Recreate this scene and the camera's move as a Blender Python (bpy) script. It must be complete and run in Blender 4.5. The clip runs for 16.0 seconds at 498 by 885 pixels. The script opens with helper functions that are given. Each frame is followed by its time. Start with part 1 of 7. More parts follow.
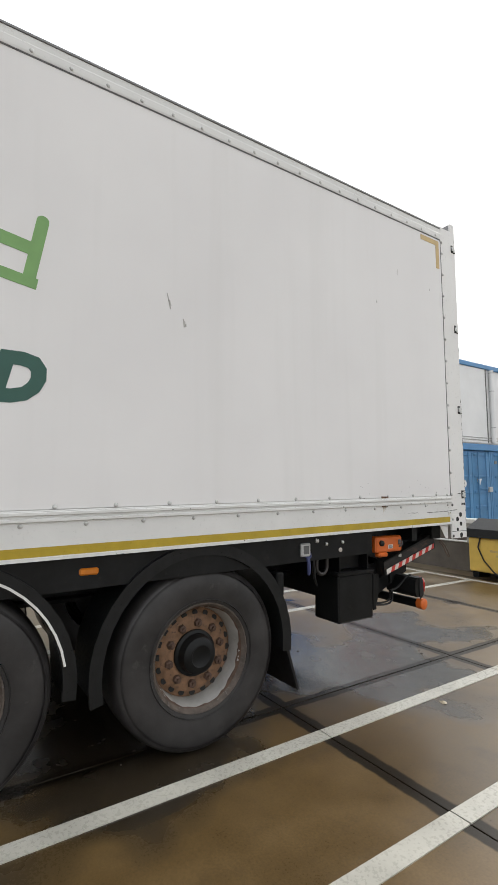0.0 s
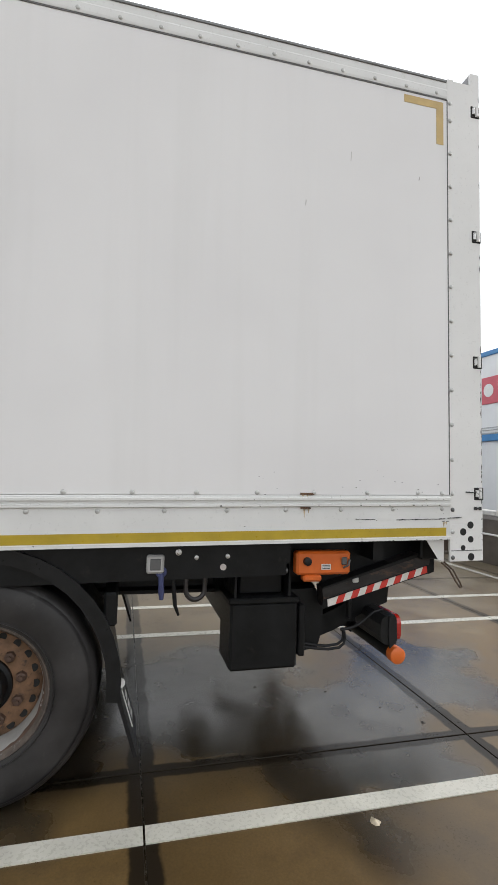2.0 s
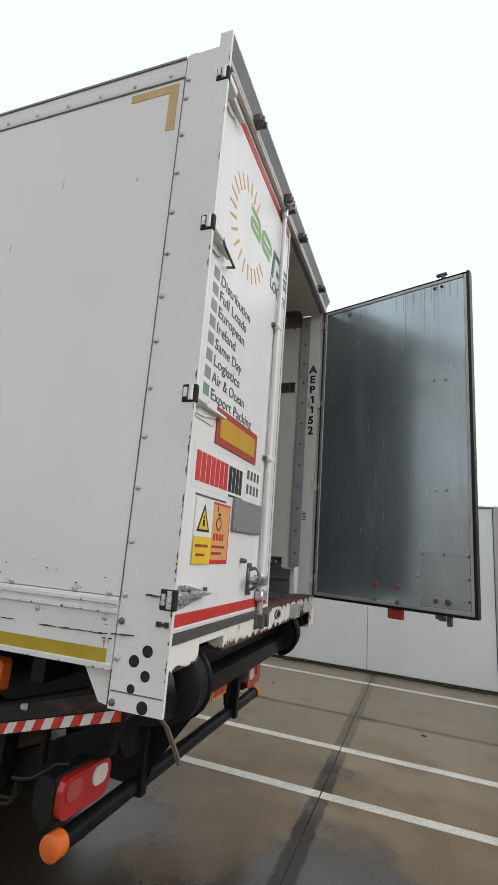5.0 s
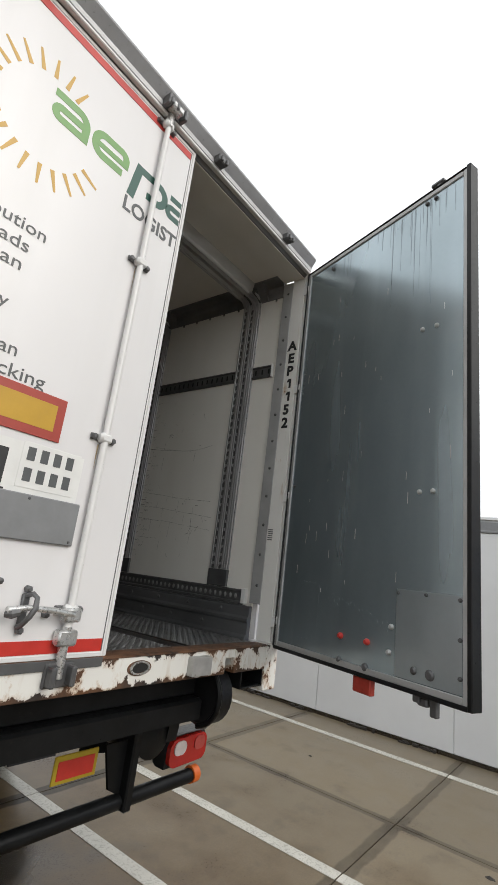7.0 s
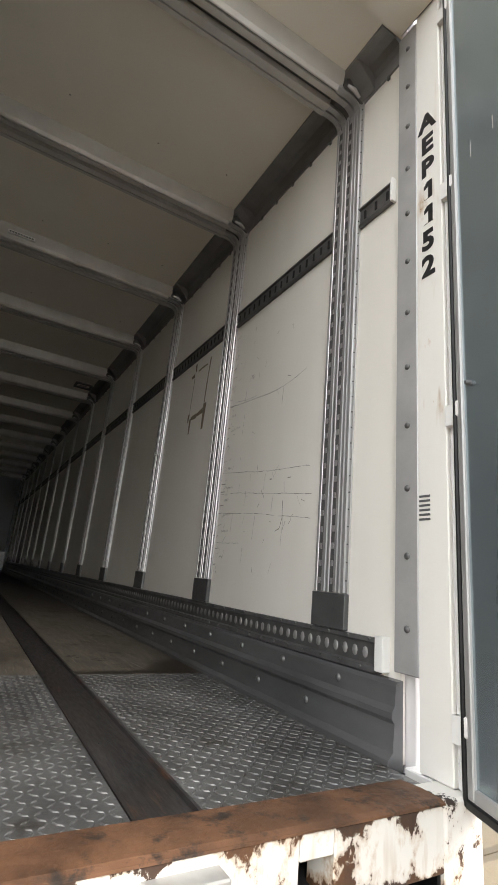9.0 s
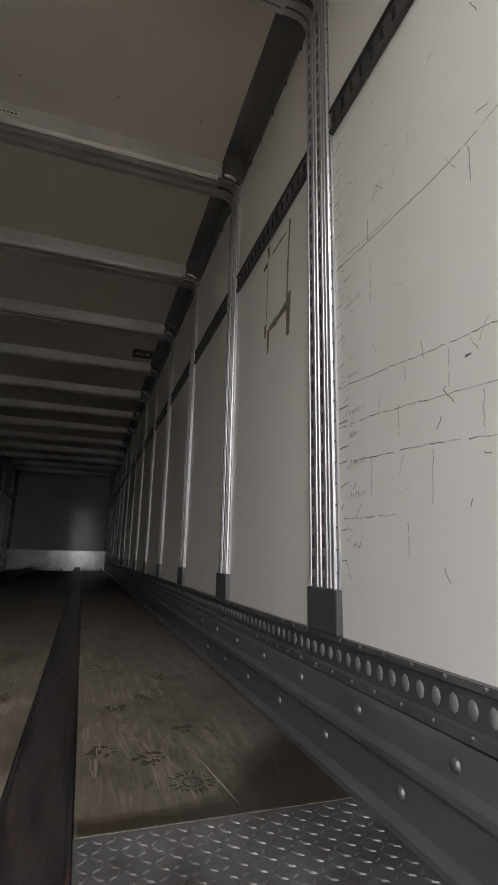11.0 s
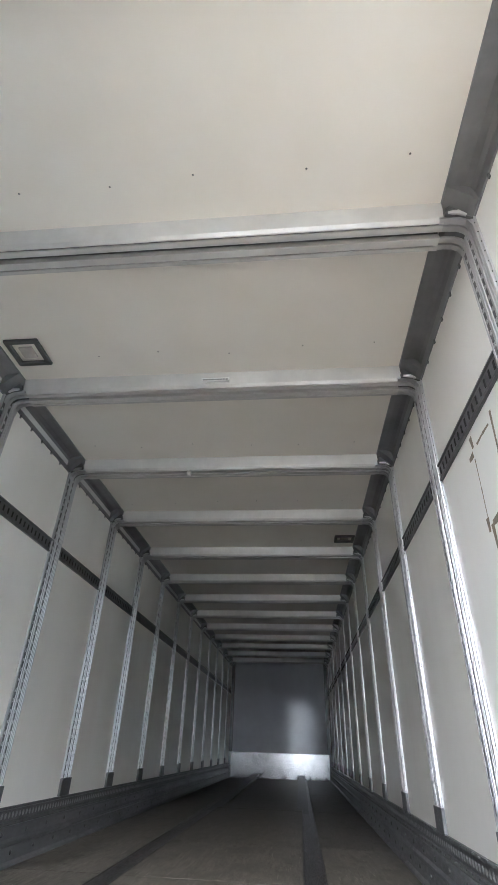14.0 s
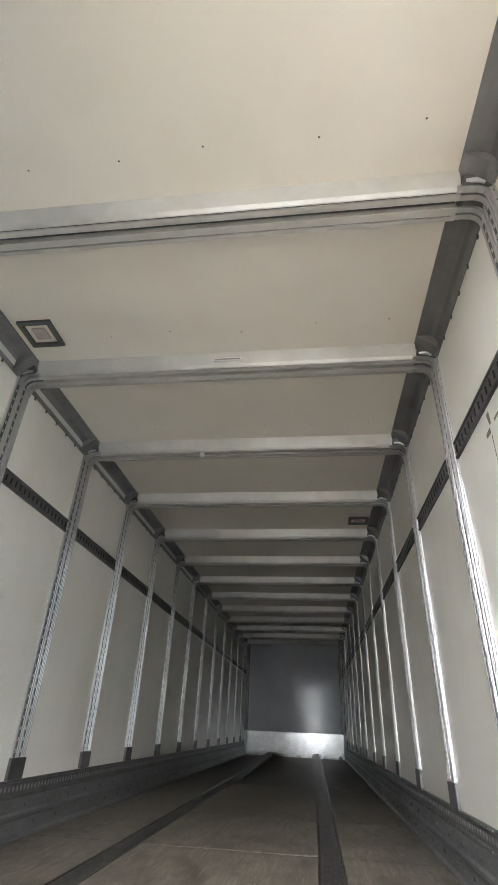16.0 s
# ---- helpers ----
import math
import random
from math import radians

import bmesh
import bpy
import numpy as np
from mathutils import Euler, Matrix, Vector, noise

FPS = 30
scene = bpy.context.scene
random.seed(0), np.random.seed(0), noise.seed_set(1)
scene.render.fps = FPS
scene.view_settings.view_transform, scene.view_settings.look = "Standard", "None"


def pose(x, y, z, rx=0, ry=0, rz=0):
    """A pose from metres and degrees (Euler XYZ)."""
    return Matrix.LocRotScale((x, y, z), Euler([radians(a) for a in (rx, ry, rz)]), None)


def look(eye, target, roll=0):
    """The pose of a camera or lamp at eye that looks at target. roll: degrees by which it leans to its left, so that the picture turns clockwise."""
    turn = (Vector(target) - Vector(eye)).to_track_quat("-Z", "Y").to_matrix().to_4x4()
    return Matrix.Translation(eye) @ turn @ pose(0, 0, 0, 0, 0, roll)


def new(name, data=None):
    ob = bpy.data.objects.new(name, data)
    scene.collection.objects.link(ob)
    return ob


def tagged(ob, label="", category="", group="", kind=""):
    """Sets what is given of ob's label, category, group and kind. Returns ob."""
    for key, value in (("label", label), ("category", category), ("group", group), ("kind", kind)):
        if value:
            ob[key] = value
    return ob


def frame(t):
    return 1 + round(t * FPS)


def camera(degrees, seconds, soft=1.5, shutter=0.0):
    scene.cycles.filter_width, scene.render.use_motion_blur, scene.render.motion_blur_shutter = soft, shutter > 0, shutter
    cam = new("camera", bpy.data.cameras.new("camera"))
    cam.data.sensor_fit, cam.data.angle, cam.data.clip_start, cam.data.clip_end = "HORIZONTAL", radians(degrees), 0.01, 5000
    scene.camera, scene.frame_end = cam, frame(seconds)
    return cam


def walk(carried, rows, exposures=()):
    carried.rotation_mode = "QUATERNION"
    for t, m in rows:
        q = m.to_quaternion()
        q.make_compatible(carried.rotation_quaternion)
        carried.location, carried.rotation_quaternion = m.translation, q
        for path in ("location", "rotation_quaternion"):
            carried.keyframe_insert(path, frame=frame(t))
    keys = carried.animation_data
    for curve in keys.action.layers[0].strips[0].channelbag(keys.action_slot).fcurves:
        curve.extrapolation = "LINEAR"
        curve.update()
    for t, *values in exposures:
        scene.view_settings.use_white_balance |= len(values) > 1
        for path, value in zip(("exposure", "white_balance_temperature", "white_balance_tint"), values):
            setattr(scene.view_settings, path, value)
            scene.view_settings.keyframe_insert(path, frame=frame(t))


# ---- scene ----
cam = camera(54.7, 16.0)
PATH = [
    (0, (-3.763, 3.872, 1.59), (-2.109, 2.759, 1.757), -0.4),
    (0.5, (-3.717, 3.332, 1.584), (-1.997, 2.321, 1.727), 0.1),
    (1, (-3.72, 2.773, 1.644), (-1.911, 1.928, 1.766), 0.6),
    (1.5, (-3.634, 2.311, 1.619), (-1.76, 1.618, 1.724), 0.9),
    (2, (-3.598, 1.862, 1.6), (-1.663, 1.367, 1.707), 0.9),
    (2.5, (-3.507, 1.359, 1.597), (-1.526, 1.115, 1.72), 1.6),
    (3, (-3.381, 0.961, 1.599), (-1.395, 0.9, 1.824), 2.5),
    (3.5, (-3.357, 0.444, 1.657), (-1.388, 0.556, 1.987), 1.9),
    (4, (-3.194, -0.009, 1.66), (-1.246, 0.249, 2.033), 1.4),
    (4.5, (-3.03, -0.491, 1.652), (-1.137, 0.003, 2.067), 2.6),
    (5, (-2.823, -0.902, 1.669), (-0.991, -0.225, 2.098), 4.3),
    (5.2, (-2.714, -1.034, 1.672), (-0.909, -0.294, 2.11), 4.7),
    (7.3, (-1.051, -1.707, 1.731), (0.382, -0.415, 2.258), 7.4),
    (7.5, (-0.848, -1.642, 1.726), (0.511, -0.275, 2.256), 7.6),
    (8, (-0.478, -1.371, 1.729), (0.718, 0.146, 2.248), 6.3),
    (8.2, (-0.324, -1.26, 1.724), (0.798, 0.314, 2.235), 6.2),
    (10.3, (0.561, -0.082, 1.798), (1.337, 1.675, 2.354), 3.2),
    (10.5, (0.59, 0.053, 1.798), (1.329, 1.837, 2.319), 2.9),
    (11, (0.618, 0.24, 1.806), (1.229, 2.088, 2.266), 1.3),
    (11.5, (0.623, 0.329, 1.807), (1.004, 2.243, 2.245), 0.1),
    (12, (0.608, 0.353, 1.815), (0.844, 2.294, 2.236), -0.1),
    (12.5, (0.584, 0.357, 1.815), (0.706, 2.309, 2.233), 0.5),
    (13, (0.548, 0.354, 1.824), (0.543, 2.293, 2.315), 0.6),
    (13.5, (0.534, 0.299, 1.874), (0.43, 2.171, 2.569), 0.3),
    (14, (0.513, 0.167, 1.966), (0.329, 1.848, 3.033), 2.0),
    (14.3, (0.511, 0.05, 1.954), (0.32, 1.584, 3.222), 2.9),
    (14.5, (0.506, 0.036, 2.015), (0.284, 1.479, 3.382), 5.2),
    (15, (0.501, 0.002, 2.02), (0.275, 1.321, 3.507), 7.1),
    (15.5, (0.517, 0.052, 2.009), (0.276, 1.497, 3.372), 5.5),
    (16, (0.515, 0.193, 1.943), (0.273, 1.9, 2.957), 2.6),
]
walk(cam, [(t, look(eye, target, roll)) for t, eye, target, roll in PATH],
     exposures=[(0.0, 0.05, 6600, 10), (0.5, 0.28, 6600, 10), (1.0, 0.10, 6580, 10), (1.5, 0.05, 6550, 10), (2.5, 0.17, 6450, 10), (3.5, 0.0, 6400, 10), (4.0, -0.1, 6400, 10), (4.5, 0.0, 6450, 10), (5.0, -0.25, 6450, 10), (7.3, 0.1, 6600, 10), (8.2, 1.42, 6700, 10), (10.3, 1.75, 6800, 15),
                (11.0, 1.90, 6600, 15), (11.5, 2.66, 6450, 15), (12.0, 3.26, 6300, 14), (12.5, 3.36, 6200, 13), (13.0, 3.58, 6080, 12), (13.5, 3.78, 5950, 12), (14.0, 4.05, 5800, 11), (14.5, 4.20, 5480, 12), (15.0, 3.86, 5500, 12), (15.5, 3.86, 5750, 10), (16.0, 4.07, 6300, 10)])

# ---- world and light: bright overcast, light rain ----
world = bpy.data.worlds.new("overcast_sky")
scene.world = world
world.use_nodes = True
wn, wl = world.node_tree.nodes, world.node_tree.links
wn.clear()
w_out, w_bg, w_sky, w_mix = (wn.new(k) for k in ("ShaderNodeOutputWorld", "ShaderNodeBackground", "ShaderNodeTexSky", "ShaderNodeMixRGB"))
w_sky.sky_type, w_sky.sun_disc = "NISHITA", False
w_sky.sun_elevation, w_sky.sun_rotation = radians(32.5), radians(173.5)
w_sky.air_density, w_sky.dust_density = 1.5, 6.0
w_mix.inputs["Fac"].default_value = 0.9
w_mix.inputs["Color2"].default_value = (12.6, 13.0, 13.3, 1)
w_bg.inputs["Strength"].default_value = 0.1
wl.new(w_sky.outputs["Color"], w_mix.inputs["Color1"])
wl.new(w_mix.outputs["Color"], w_bg.inputs["Color"])
wl.new(w_bg.outputs["Background"], w_out.inputs["Surface"])

sun_data = bpy.data.lights.new("sun", "SUN")
sun_data.energy, sun_data.angle, sun_data.color = 1.35, radians(35), (1.0, 0.98, 0.95)
sun = new("sun", sun_data)
sun.matrix_world = look((1.6, -14.0, 9.0), (0, 0, 0))


# ---- materials ----
def nodes_of(name):
    m = bpy.data.materials.new(name)
    m.use_nodes = True
    return m, m.node_tree.nodes, m.node_tree.links, m.node_tree.nodes["Principled BSDF"]


def place(n, l, stretch=(1, 1, 1)):
    """World position, stretched, as texture coordinates."""
    g, mp = n.new("ShaderNodeNewGeometry"), n.new("ShaderNodeMapping")
    mp.inputs["Scale"].default_value = stretch
    l.new(g.outputs["Position"], mp.inputs["Vector"])
    return mp.outputs["Vector"]


def grain(n, l, vec, scale, detail=4, rough=0.6):
    t = n.new("ShaderNodeTexNoise")
    t.inputs["Scale"].default_value, t.inputs["Detail"].default_value, t.inputs["Roughness"].default_value = scale, detail, rough
    l.new(vec, t.inputs["Vector"])
    return t.outputs["Fac"]


def ramp(n, l, fac, *stops):
    r = n.new("ShaderNodeValToRGB")
    while len(r.color_ramp.elements) < len(stops):
        r.color_ramp.elements.new(0.5)
    for e, (p, c) in zip(r.color_ramp.elements, stops):
        e.position = p
        e.color = (c, c, c, 1) if isinstance(c, (int, float)) else (*c, 1)
    l.new(fac, r.inputs["Fac"])
    return r.outputs["Color"]


def mix(n, l, fac, a, b, how="MIX"):
    x = n.new("ShaderNodeMixRGB")
    x.blend_type = how
    for sock, v in (("Fac", fac), ("Color1", a), ("Color2", b)):
        if isinstance(v, (int, float)):
            x.inputs[sock].default_value = v if sock == "Fac" else (v, v, v, 1)
        elif isinstance(v, tuple):
            x.inputs[sock].default_value = (*v, 1)
        else:
            l.new(v, x.inputs[sock])
    return x.outputs["Color"]


def bump(n, l, p, height, strength, dist=0.01):
    b = n.new("ShaderNodeBump")
    b.inputs["Strength"].default_value, b.inputs["Distance"].default_value = strength, dist
    l.new(height, b.inputs["Height"])
    l.new(b.outputs["Normal"], p.inputs["Normal"])


def plain(name, col, rough=0.5, metal=0.0, var=0.12, scale=6.0, stretch=(1, 1, 1), bumps=0.1, fine=60.0, rvar=0.12, coat=0.0, dirt=None, dirt_at=0.62, spec=0.5):
    """A surface of one colour with patches, fine grain, uneven gloss and, where given, dirt."""
    m, n, l, p = nodes_of(name)
    v = place(n, l, stretch)
    big, small = grain(n, l, v, scale), grain(n, l, v, fine, 6)
    lo, hi = tuple(c * (1 - var) for c in col), tuple(min(1, c * (1 + var)) for c in col)
    c = ramp(n, l, big, (0.3, lo), (0.7, hi))
    c = mix(n, l, 0.25 * var, c, small, "OVERLAY")
    if dirt:
        d = ramp(n, l, grain(n, l, v, scale * 2.3, 9, 0.72), (dirt_at, 0.0), (min(1, dirt_at + 0.12), 1.0))
        c = mix(n, l, d, c, dirt)
    l.new(c, p.inputs["Base Color"])
    l.new(ramp(n, l, small, (0.25, max(0.02, rough - rvar)), (0.75, min(1, rough + rvar))), p.inputs["Roughness"])
    p.inputs["Metallic"].default_value = metal
    p.inputs["Coat Weight"].default_value, p.inputs["Specular IOR Level"].default_value = coat, spec
    if bumps:
        bump(n, l, p, small, bumps, 0.004)
    return m


def wet_concrete(name, dark=(0.074, 0.045, 0.016), pale=(0.152, 0.097, 0.039)):
    """Brown concrete slab, damp all over, tinted grey towards the white unit for the sky's reflection, with shallow
    pools that also carry the shade under the trailer, and a soaked dark edge along the joints.
    """
    m, n, l, p = nodes_of(name)
    v = place(n, l)
    info = n.new("ShaderNodeObjectInfo")
    near, part_sum = n.new("ShaderNodeVectorMath"), n.new("ShaderNodeMath")
    near.operation, part_sum.operation = "DISTANCE", "MULTIPLY_ADD"
    near.inputs[1].default_value = (-0.50, 0.60, 0.0)
    l.new(place(n, l, (1.30, 0.38, 1)), near.inputs[0])
    l.new(near.outputs["Value"], part_sum.inputs[0])
    part_sum.inputs[1].default_value = -0.15
    l.new(grain(n, l, v, 0.9, 3, 0.45), part_sum.inputs[2])
    pool_shade = ramp(n, l, part_sum.outputs[0], (0.285, 0.0), (0.38, 1.0))
    patch, speck, blot = grain(n, l, v, 1.6, 6, 0.6), grain(n, l, v, 90, 5), grain(n, l, v, 4, 4, 0.55)
    c = ramp(n, l, patch, (0.30, dark), (0.72, pale))
    # Grey tint towards +x stands for the sky mirrored in the wet slabs.
    side, sky_tint = n.new("ShaderNodeSeparateXYZ"), n.new("ShaderNodeMath")
    l.new(v, side.inputs[0])
    sky_tint.operation = "MULTIPLY_ADD"
    sky_tint.inputs[1].default_value = 0.16
    l.new(side.outputs["X"], sky_tint.inputs[0])
    l.new(patch, sky_tint.inputs[2])
    c = mix(n, l, ramp(n, l, sky_tint.outputs[0], (0.62, 0.0), (0.95, 0.75)), c, (0.175, 0.146, 0.100))
    c = mix(n, l, 0.4, c, speck, "OVERLAY")
    c = mix(n, l, ramp(n, l, blot, (0.56, 0.0), (0.76, 0.4)), c, (0.030, 0.020, 0.011))
    # Pools also carry painted shade under the trailer, hence the near-black colour.
    c = mix(n, l, mix(n, l, 1.0, pool_shade, 0.9, "MULTIPLY"), c, (0.020, 0.017, 0.013))
    r = n.new("ShaderNodeMath")
    r.operation = "MULTIPLY_ADD"
    r.inputs[1].default_value, r.inputs[2].default_value = 0.4, 0.8
    l.new(info.outputs["Random"], r.inputs[0])
    c = mix(n, l, 1.0, c, r.outputs[0], "MULTIPLY")
    tc, sep = n.new("ShaderNodeTexCoord"), n.new("ShaderNodeSeparateXYZ")
    l.new(tc.outputs["Object"], sep.inputs[0])
    inset = []
    for axis, size in (("X", 3.95), ("Y", 1.95)):
        q = sep.outputs[axis]
        for how, k in (("SUBTRACT", size / 2), ("ABSOLUTE", 0), ("SUBTRACT", size / 2), ("ABSOLUTE", 0)):
            s = n.new("ShaderNodeMath")
            s.operation = how
            l.new(q, s.inputs[0])
            s.inputs[1].default_value = k
            q = s.outputs[0]
        inset.append(q)
    wide = n.new("ShaderNodeMath")
    wide.operation = "MULTIPLY"
    l.new(inset[1], wide.inputs[0])
    wide.inputs[1].default_value = 0.8
    least, ragged = n.new("ShaderNodeMath"), n.new("ShaderNodeMath")
    least.operation, ragged.operation = "MINIMUM", "MULTIPLY_ADD"
    l.new(inset[0], least.inputs[0]), l.new(wide.outputs[0], least.inputs[1])
    l.new(grain(n, l, v, 5, 6, 0.6), ragged.inputs[0])
    ragged.inputs[1].default_value = -0.05
    l.new(least.outputs[0], ragged.inputs[2])
    soaked = ramp(n, l, ragged.outputs[0], (0.022, 0.95), (0.034, 0.0))
    # Soaked edge weakens where the grey tint sets in.
    worn = ramp(n, l, sky_tint.outputs[0], (0.62, 1.0), (0.95, 0.45))
    soaked = mix(n, l, 1.0, soaked, worn, "MULTIPLY")
    c = mix(n, l, soaked, c, (0.011, 0.008, 0.005))
    l.new(c, p.inputs["Base Color"])
    damp = ramp(n, l, mix(n, l, 0.5, patch, speck), (0.3, 0.22), (0.75, 0.5))
    l.new(mix(n, l, pool_shade, damp, 0.22), p.inputs["Roughness"])
    p.inputs["IOR"].default_value, p.inputs["Specular IOR Level"].default_value = 1.36, 0.15
    p.inputs["Coat IOR"].default_value = 1.48
    l.new(mix(n, l, soaked, ramp(n, l, pool_shade, (0.0, 0.72), (1.0, 0.88)), 0.3), p.inputs["Coat Weight"])
    l.new(mix(n, l, pool_shade, ramp(n, l, patch, (0.3, 0.28), (0.7, 0.46)), ramp(n, l, blot, (0.35, 0.15), (0.65, 0.29))), p.inputs["Coat Roughness"])
    bump(n, l, p, mix(n, l, pool_shade, mix(n, l, 0.5, speck, patch), grain(n, l, v, 14, 2, 0.4)), 0.22, 0.004)
    return m


def plywood(name, wet=1.0):
    """Worn phenolic plywood: grey wear in long streaks, soft dark stains, pale scratches; the colour is darkened
    further in, as the light fades.
    """
    m, n, l, p = nodes_of(name)
    v, vs = place(n, l), place(n, l, (15, 1.7, 1))
    streak, fine = grain(n, l, vs, 2.2, 10, 0.75), grain(n, l, place(n, l, (55, 6.0, 1)), 4.0, 8, 0.78)
    patch, blotch = grain(n, l, place(n, l, (1.8, 1.0, 1)), 4.2, 9, 0.70), grain(n, l, place(n, l, (1.3, 1, 1)), 11.0, 10, 0.78)
    stain = grain(n, l, place(n, l, (2.0, 1.0, 1)), 4.2, 7, 0.62)
    c = ramp(n, l, streak, (0.34, (0.060, 0.054, 0.046)), (0.50, (0.125, 0.115, 0.100)), (0.66, (0.215, 0.201, 0.178)))
    c = mix(n, l, 0.8, c, fine, "OVERLAY")
    c = mix(n, l, ramp(n, l, patch, (0.46, 0.0), (0.58, 0.7)), c, mix(n, l, blotch, (0.034, 0.029, 0.023), (0.17, 0.156, 0.136)))
    c = mix(n, l, ramp(n, l, stain, (0.50, 0.0), (0.64, 0.62)), c, (0.042, 0.034, 0.026))
    # Shade painted into the colour: boards darken with depth into the load space.
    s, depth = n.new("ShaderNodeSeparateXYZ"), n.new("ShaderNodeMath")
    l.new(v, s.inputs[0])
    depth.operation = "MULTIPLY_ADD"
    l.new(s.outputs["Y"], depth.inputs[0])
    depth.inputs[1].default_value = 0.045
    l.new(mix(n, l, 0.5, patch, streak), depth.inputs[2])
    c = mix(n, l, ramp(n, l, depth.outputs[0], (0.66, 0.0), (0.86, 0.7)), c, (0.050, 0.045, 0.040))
    hair = ramp(n, l, grain(n, l, place(n, l, (30, 1.1, 1)), 5.0, 4, 0.6), (0.645, 0.0), (0.675, 0.5))
    c = mix(n, l, hair, c, (0.38, 0.355, 0.31))
    spots = ramp(n, l, blotch, (0.575, 0.0), (0.65, 0.85))
    c = mix(n, l, spots, c, (0.024, 0.020, 0.016))
    c = mix(n, l, 1.0, c, (0.87 * wet, wet * (0.69 + 0.14 * wet), wet * (0.49 + 0.29 * wet)), "MULTIPLY")
    l.new(c, p.inputs["Base Color"])
    dry = max(0.0, 2 * wet - 1)
    l.new(ramp(n, l, mix(n, l, 0.5, patch, fine), (0.3, 0.40 + 0.18 * dry), (0.7, 0.30 + 0.10 * dry)), p.inputs["Roughness"])
    bump(n, l, p, mix(n, l, 0.5, streak, fine), 0.3, 0.003)
    return m


def lining(name, col, dull):
    """Smooth laminate lining with broad, soft soiling."""
    m, n, l, p = nodes_of(name)
    v = place(n, l)
    big, drip, fine = grain(n, l, v, 0.9, 3), grain(n, l, place(n, l, (3, 3, 0.5)), 1.2, 2, 0.5), grain(n, l, v, 9, 3)
    c = ramp(n, l, big, (0.3, tuple(x * 0.93 for x in col)), (0.7, col))
    c = mix(n, l, ramp(n, l, drip, (0.45, 0.0), (0.75, 0.35)), c, dull)
    l.new(c, p.inputs["Base Color"])
    l.new(ramp(n, l, fine, (0.2, 0.275), (0.8, 0.285)), p.inputs["Roughness"])
    p.inputs["Specular IOR Level"].default_value = 0.45
    bump(n, l, p, big, 0.04, 0.01)
    return m


def gelcoat(name):
    """Glossy white laminate, slightly uneven, with faint rain streaks."""
    m, n, l, p = nodes_of(name)
    v = place(n, l)
    big, drip, fine = grain(n, l, v, 0.7, 3), grain(n, l, place(n, l, (5, 5, 0.25)), 1.5, 3, 0.5), grain(n, l, v, 6, 3)
    c = ramp(n, l, big, (0.3, (0.708, 0.697, 0.70)), (0.7, (0.772, 0.762, 0.762)))
    c = mix(n, l, ramp(n, l, drip, (0.5, 0.0), (0.8, 0.25)), c, (0.62, 0.615, 0.60))
    l.new(c, p.inputs["Base Color"])
    l.new(ramp(n, l, fine, (0.3, 0.22), (0.7, 0.25)), p.inputs["Roughness"])
    bump(n, l, p, big, 0.05, 0.02)
    return m


def chipped(name, rust=0.5, edges=None):
    """White paint over steel that rusts through; edges (middle, half height) makes it start from the upper and lower edge."""
    m, n, l, p = nodes_of(name)
    v = place(n, l, (1, 1, 0.7))
    a, b = grain(n, l, v, 13, 10, 0.70), grain(n, l, v, 60, 6)
    if edges:
        g, s = n.new("ShaderNodeNewGeometry"), n.new("ShaderNodeSeparateXYZ")
        l.new(g.outputs["Position"], s.inputs[0])
        d = s.outputs["Z"]
        for how, k in (("SUBTRACT", edges[0]), ("ABSOLUTE", 0), ("DIVIDE", edges[1]), ("POWER", 2.5), ("MULTIPLY", 0.16)):
            q = n.new("ShaderNodeMath")
            q.operation = how
            l.new(d, q.inputs[0])
            q.inputs[1].default_value = k
            d = q.outputs[0]
        q = n.new("ShaderNodeMath")
        l.new(a, q.inputs[0]), l.new(d, q.inputs[1])
        a = q.outputs[0]
    hole = ramp(n, l, a, (rust, 0.0), (rust + 0.025, 1.0))
    halo = ramp(n, l, a, (rust - 0.07, 0.0), (rust, 0.6))
    where = ramp(n, l, grain(n, l, place(n, l, (1, 1, 1)), 3.1, 2, 0.5), (0.42, 0.0), (0.60, 1.0))
    run = ramp(n, l, grain(n, l, place(n, l, (1, 1, 0.16)), 24, 3, 0.6), (0.58, 0.0), (0.72, 0.55))
    c = mix(n, l, mix(n, l, 1.0, run, where, "MULTIPLY"), (0.74, 0.73, 0.69), (0.36, 0.22, 0.09))
    c = mix(n, l, mix(n, l, 1.0, halo, where, "MULTIPLY"), c, (0.40, 0.22, 0.07))
    c = mix(n, l, hole, c, mix(n, l, mix(n, l, 1.0, b, where, "MULTIPLY"), (0.026, 0.020, 0.017), (0.21, 0.085, 0.028)))
    l.new(c, p.inputs["Base Color"])
    l.new(ramp(n, l, hole, (0.0, 0.35), (1.0, 0.75)), p.inputs["Roughness"])
    bump(n, l, p, mix(n, l, 0.3, hole, b), 0.4, -0.003)
    return m


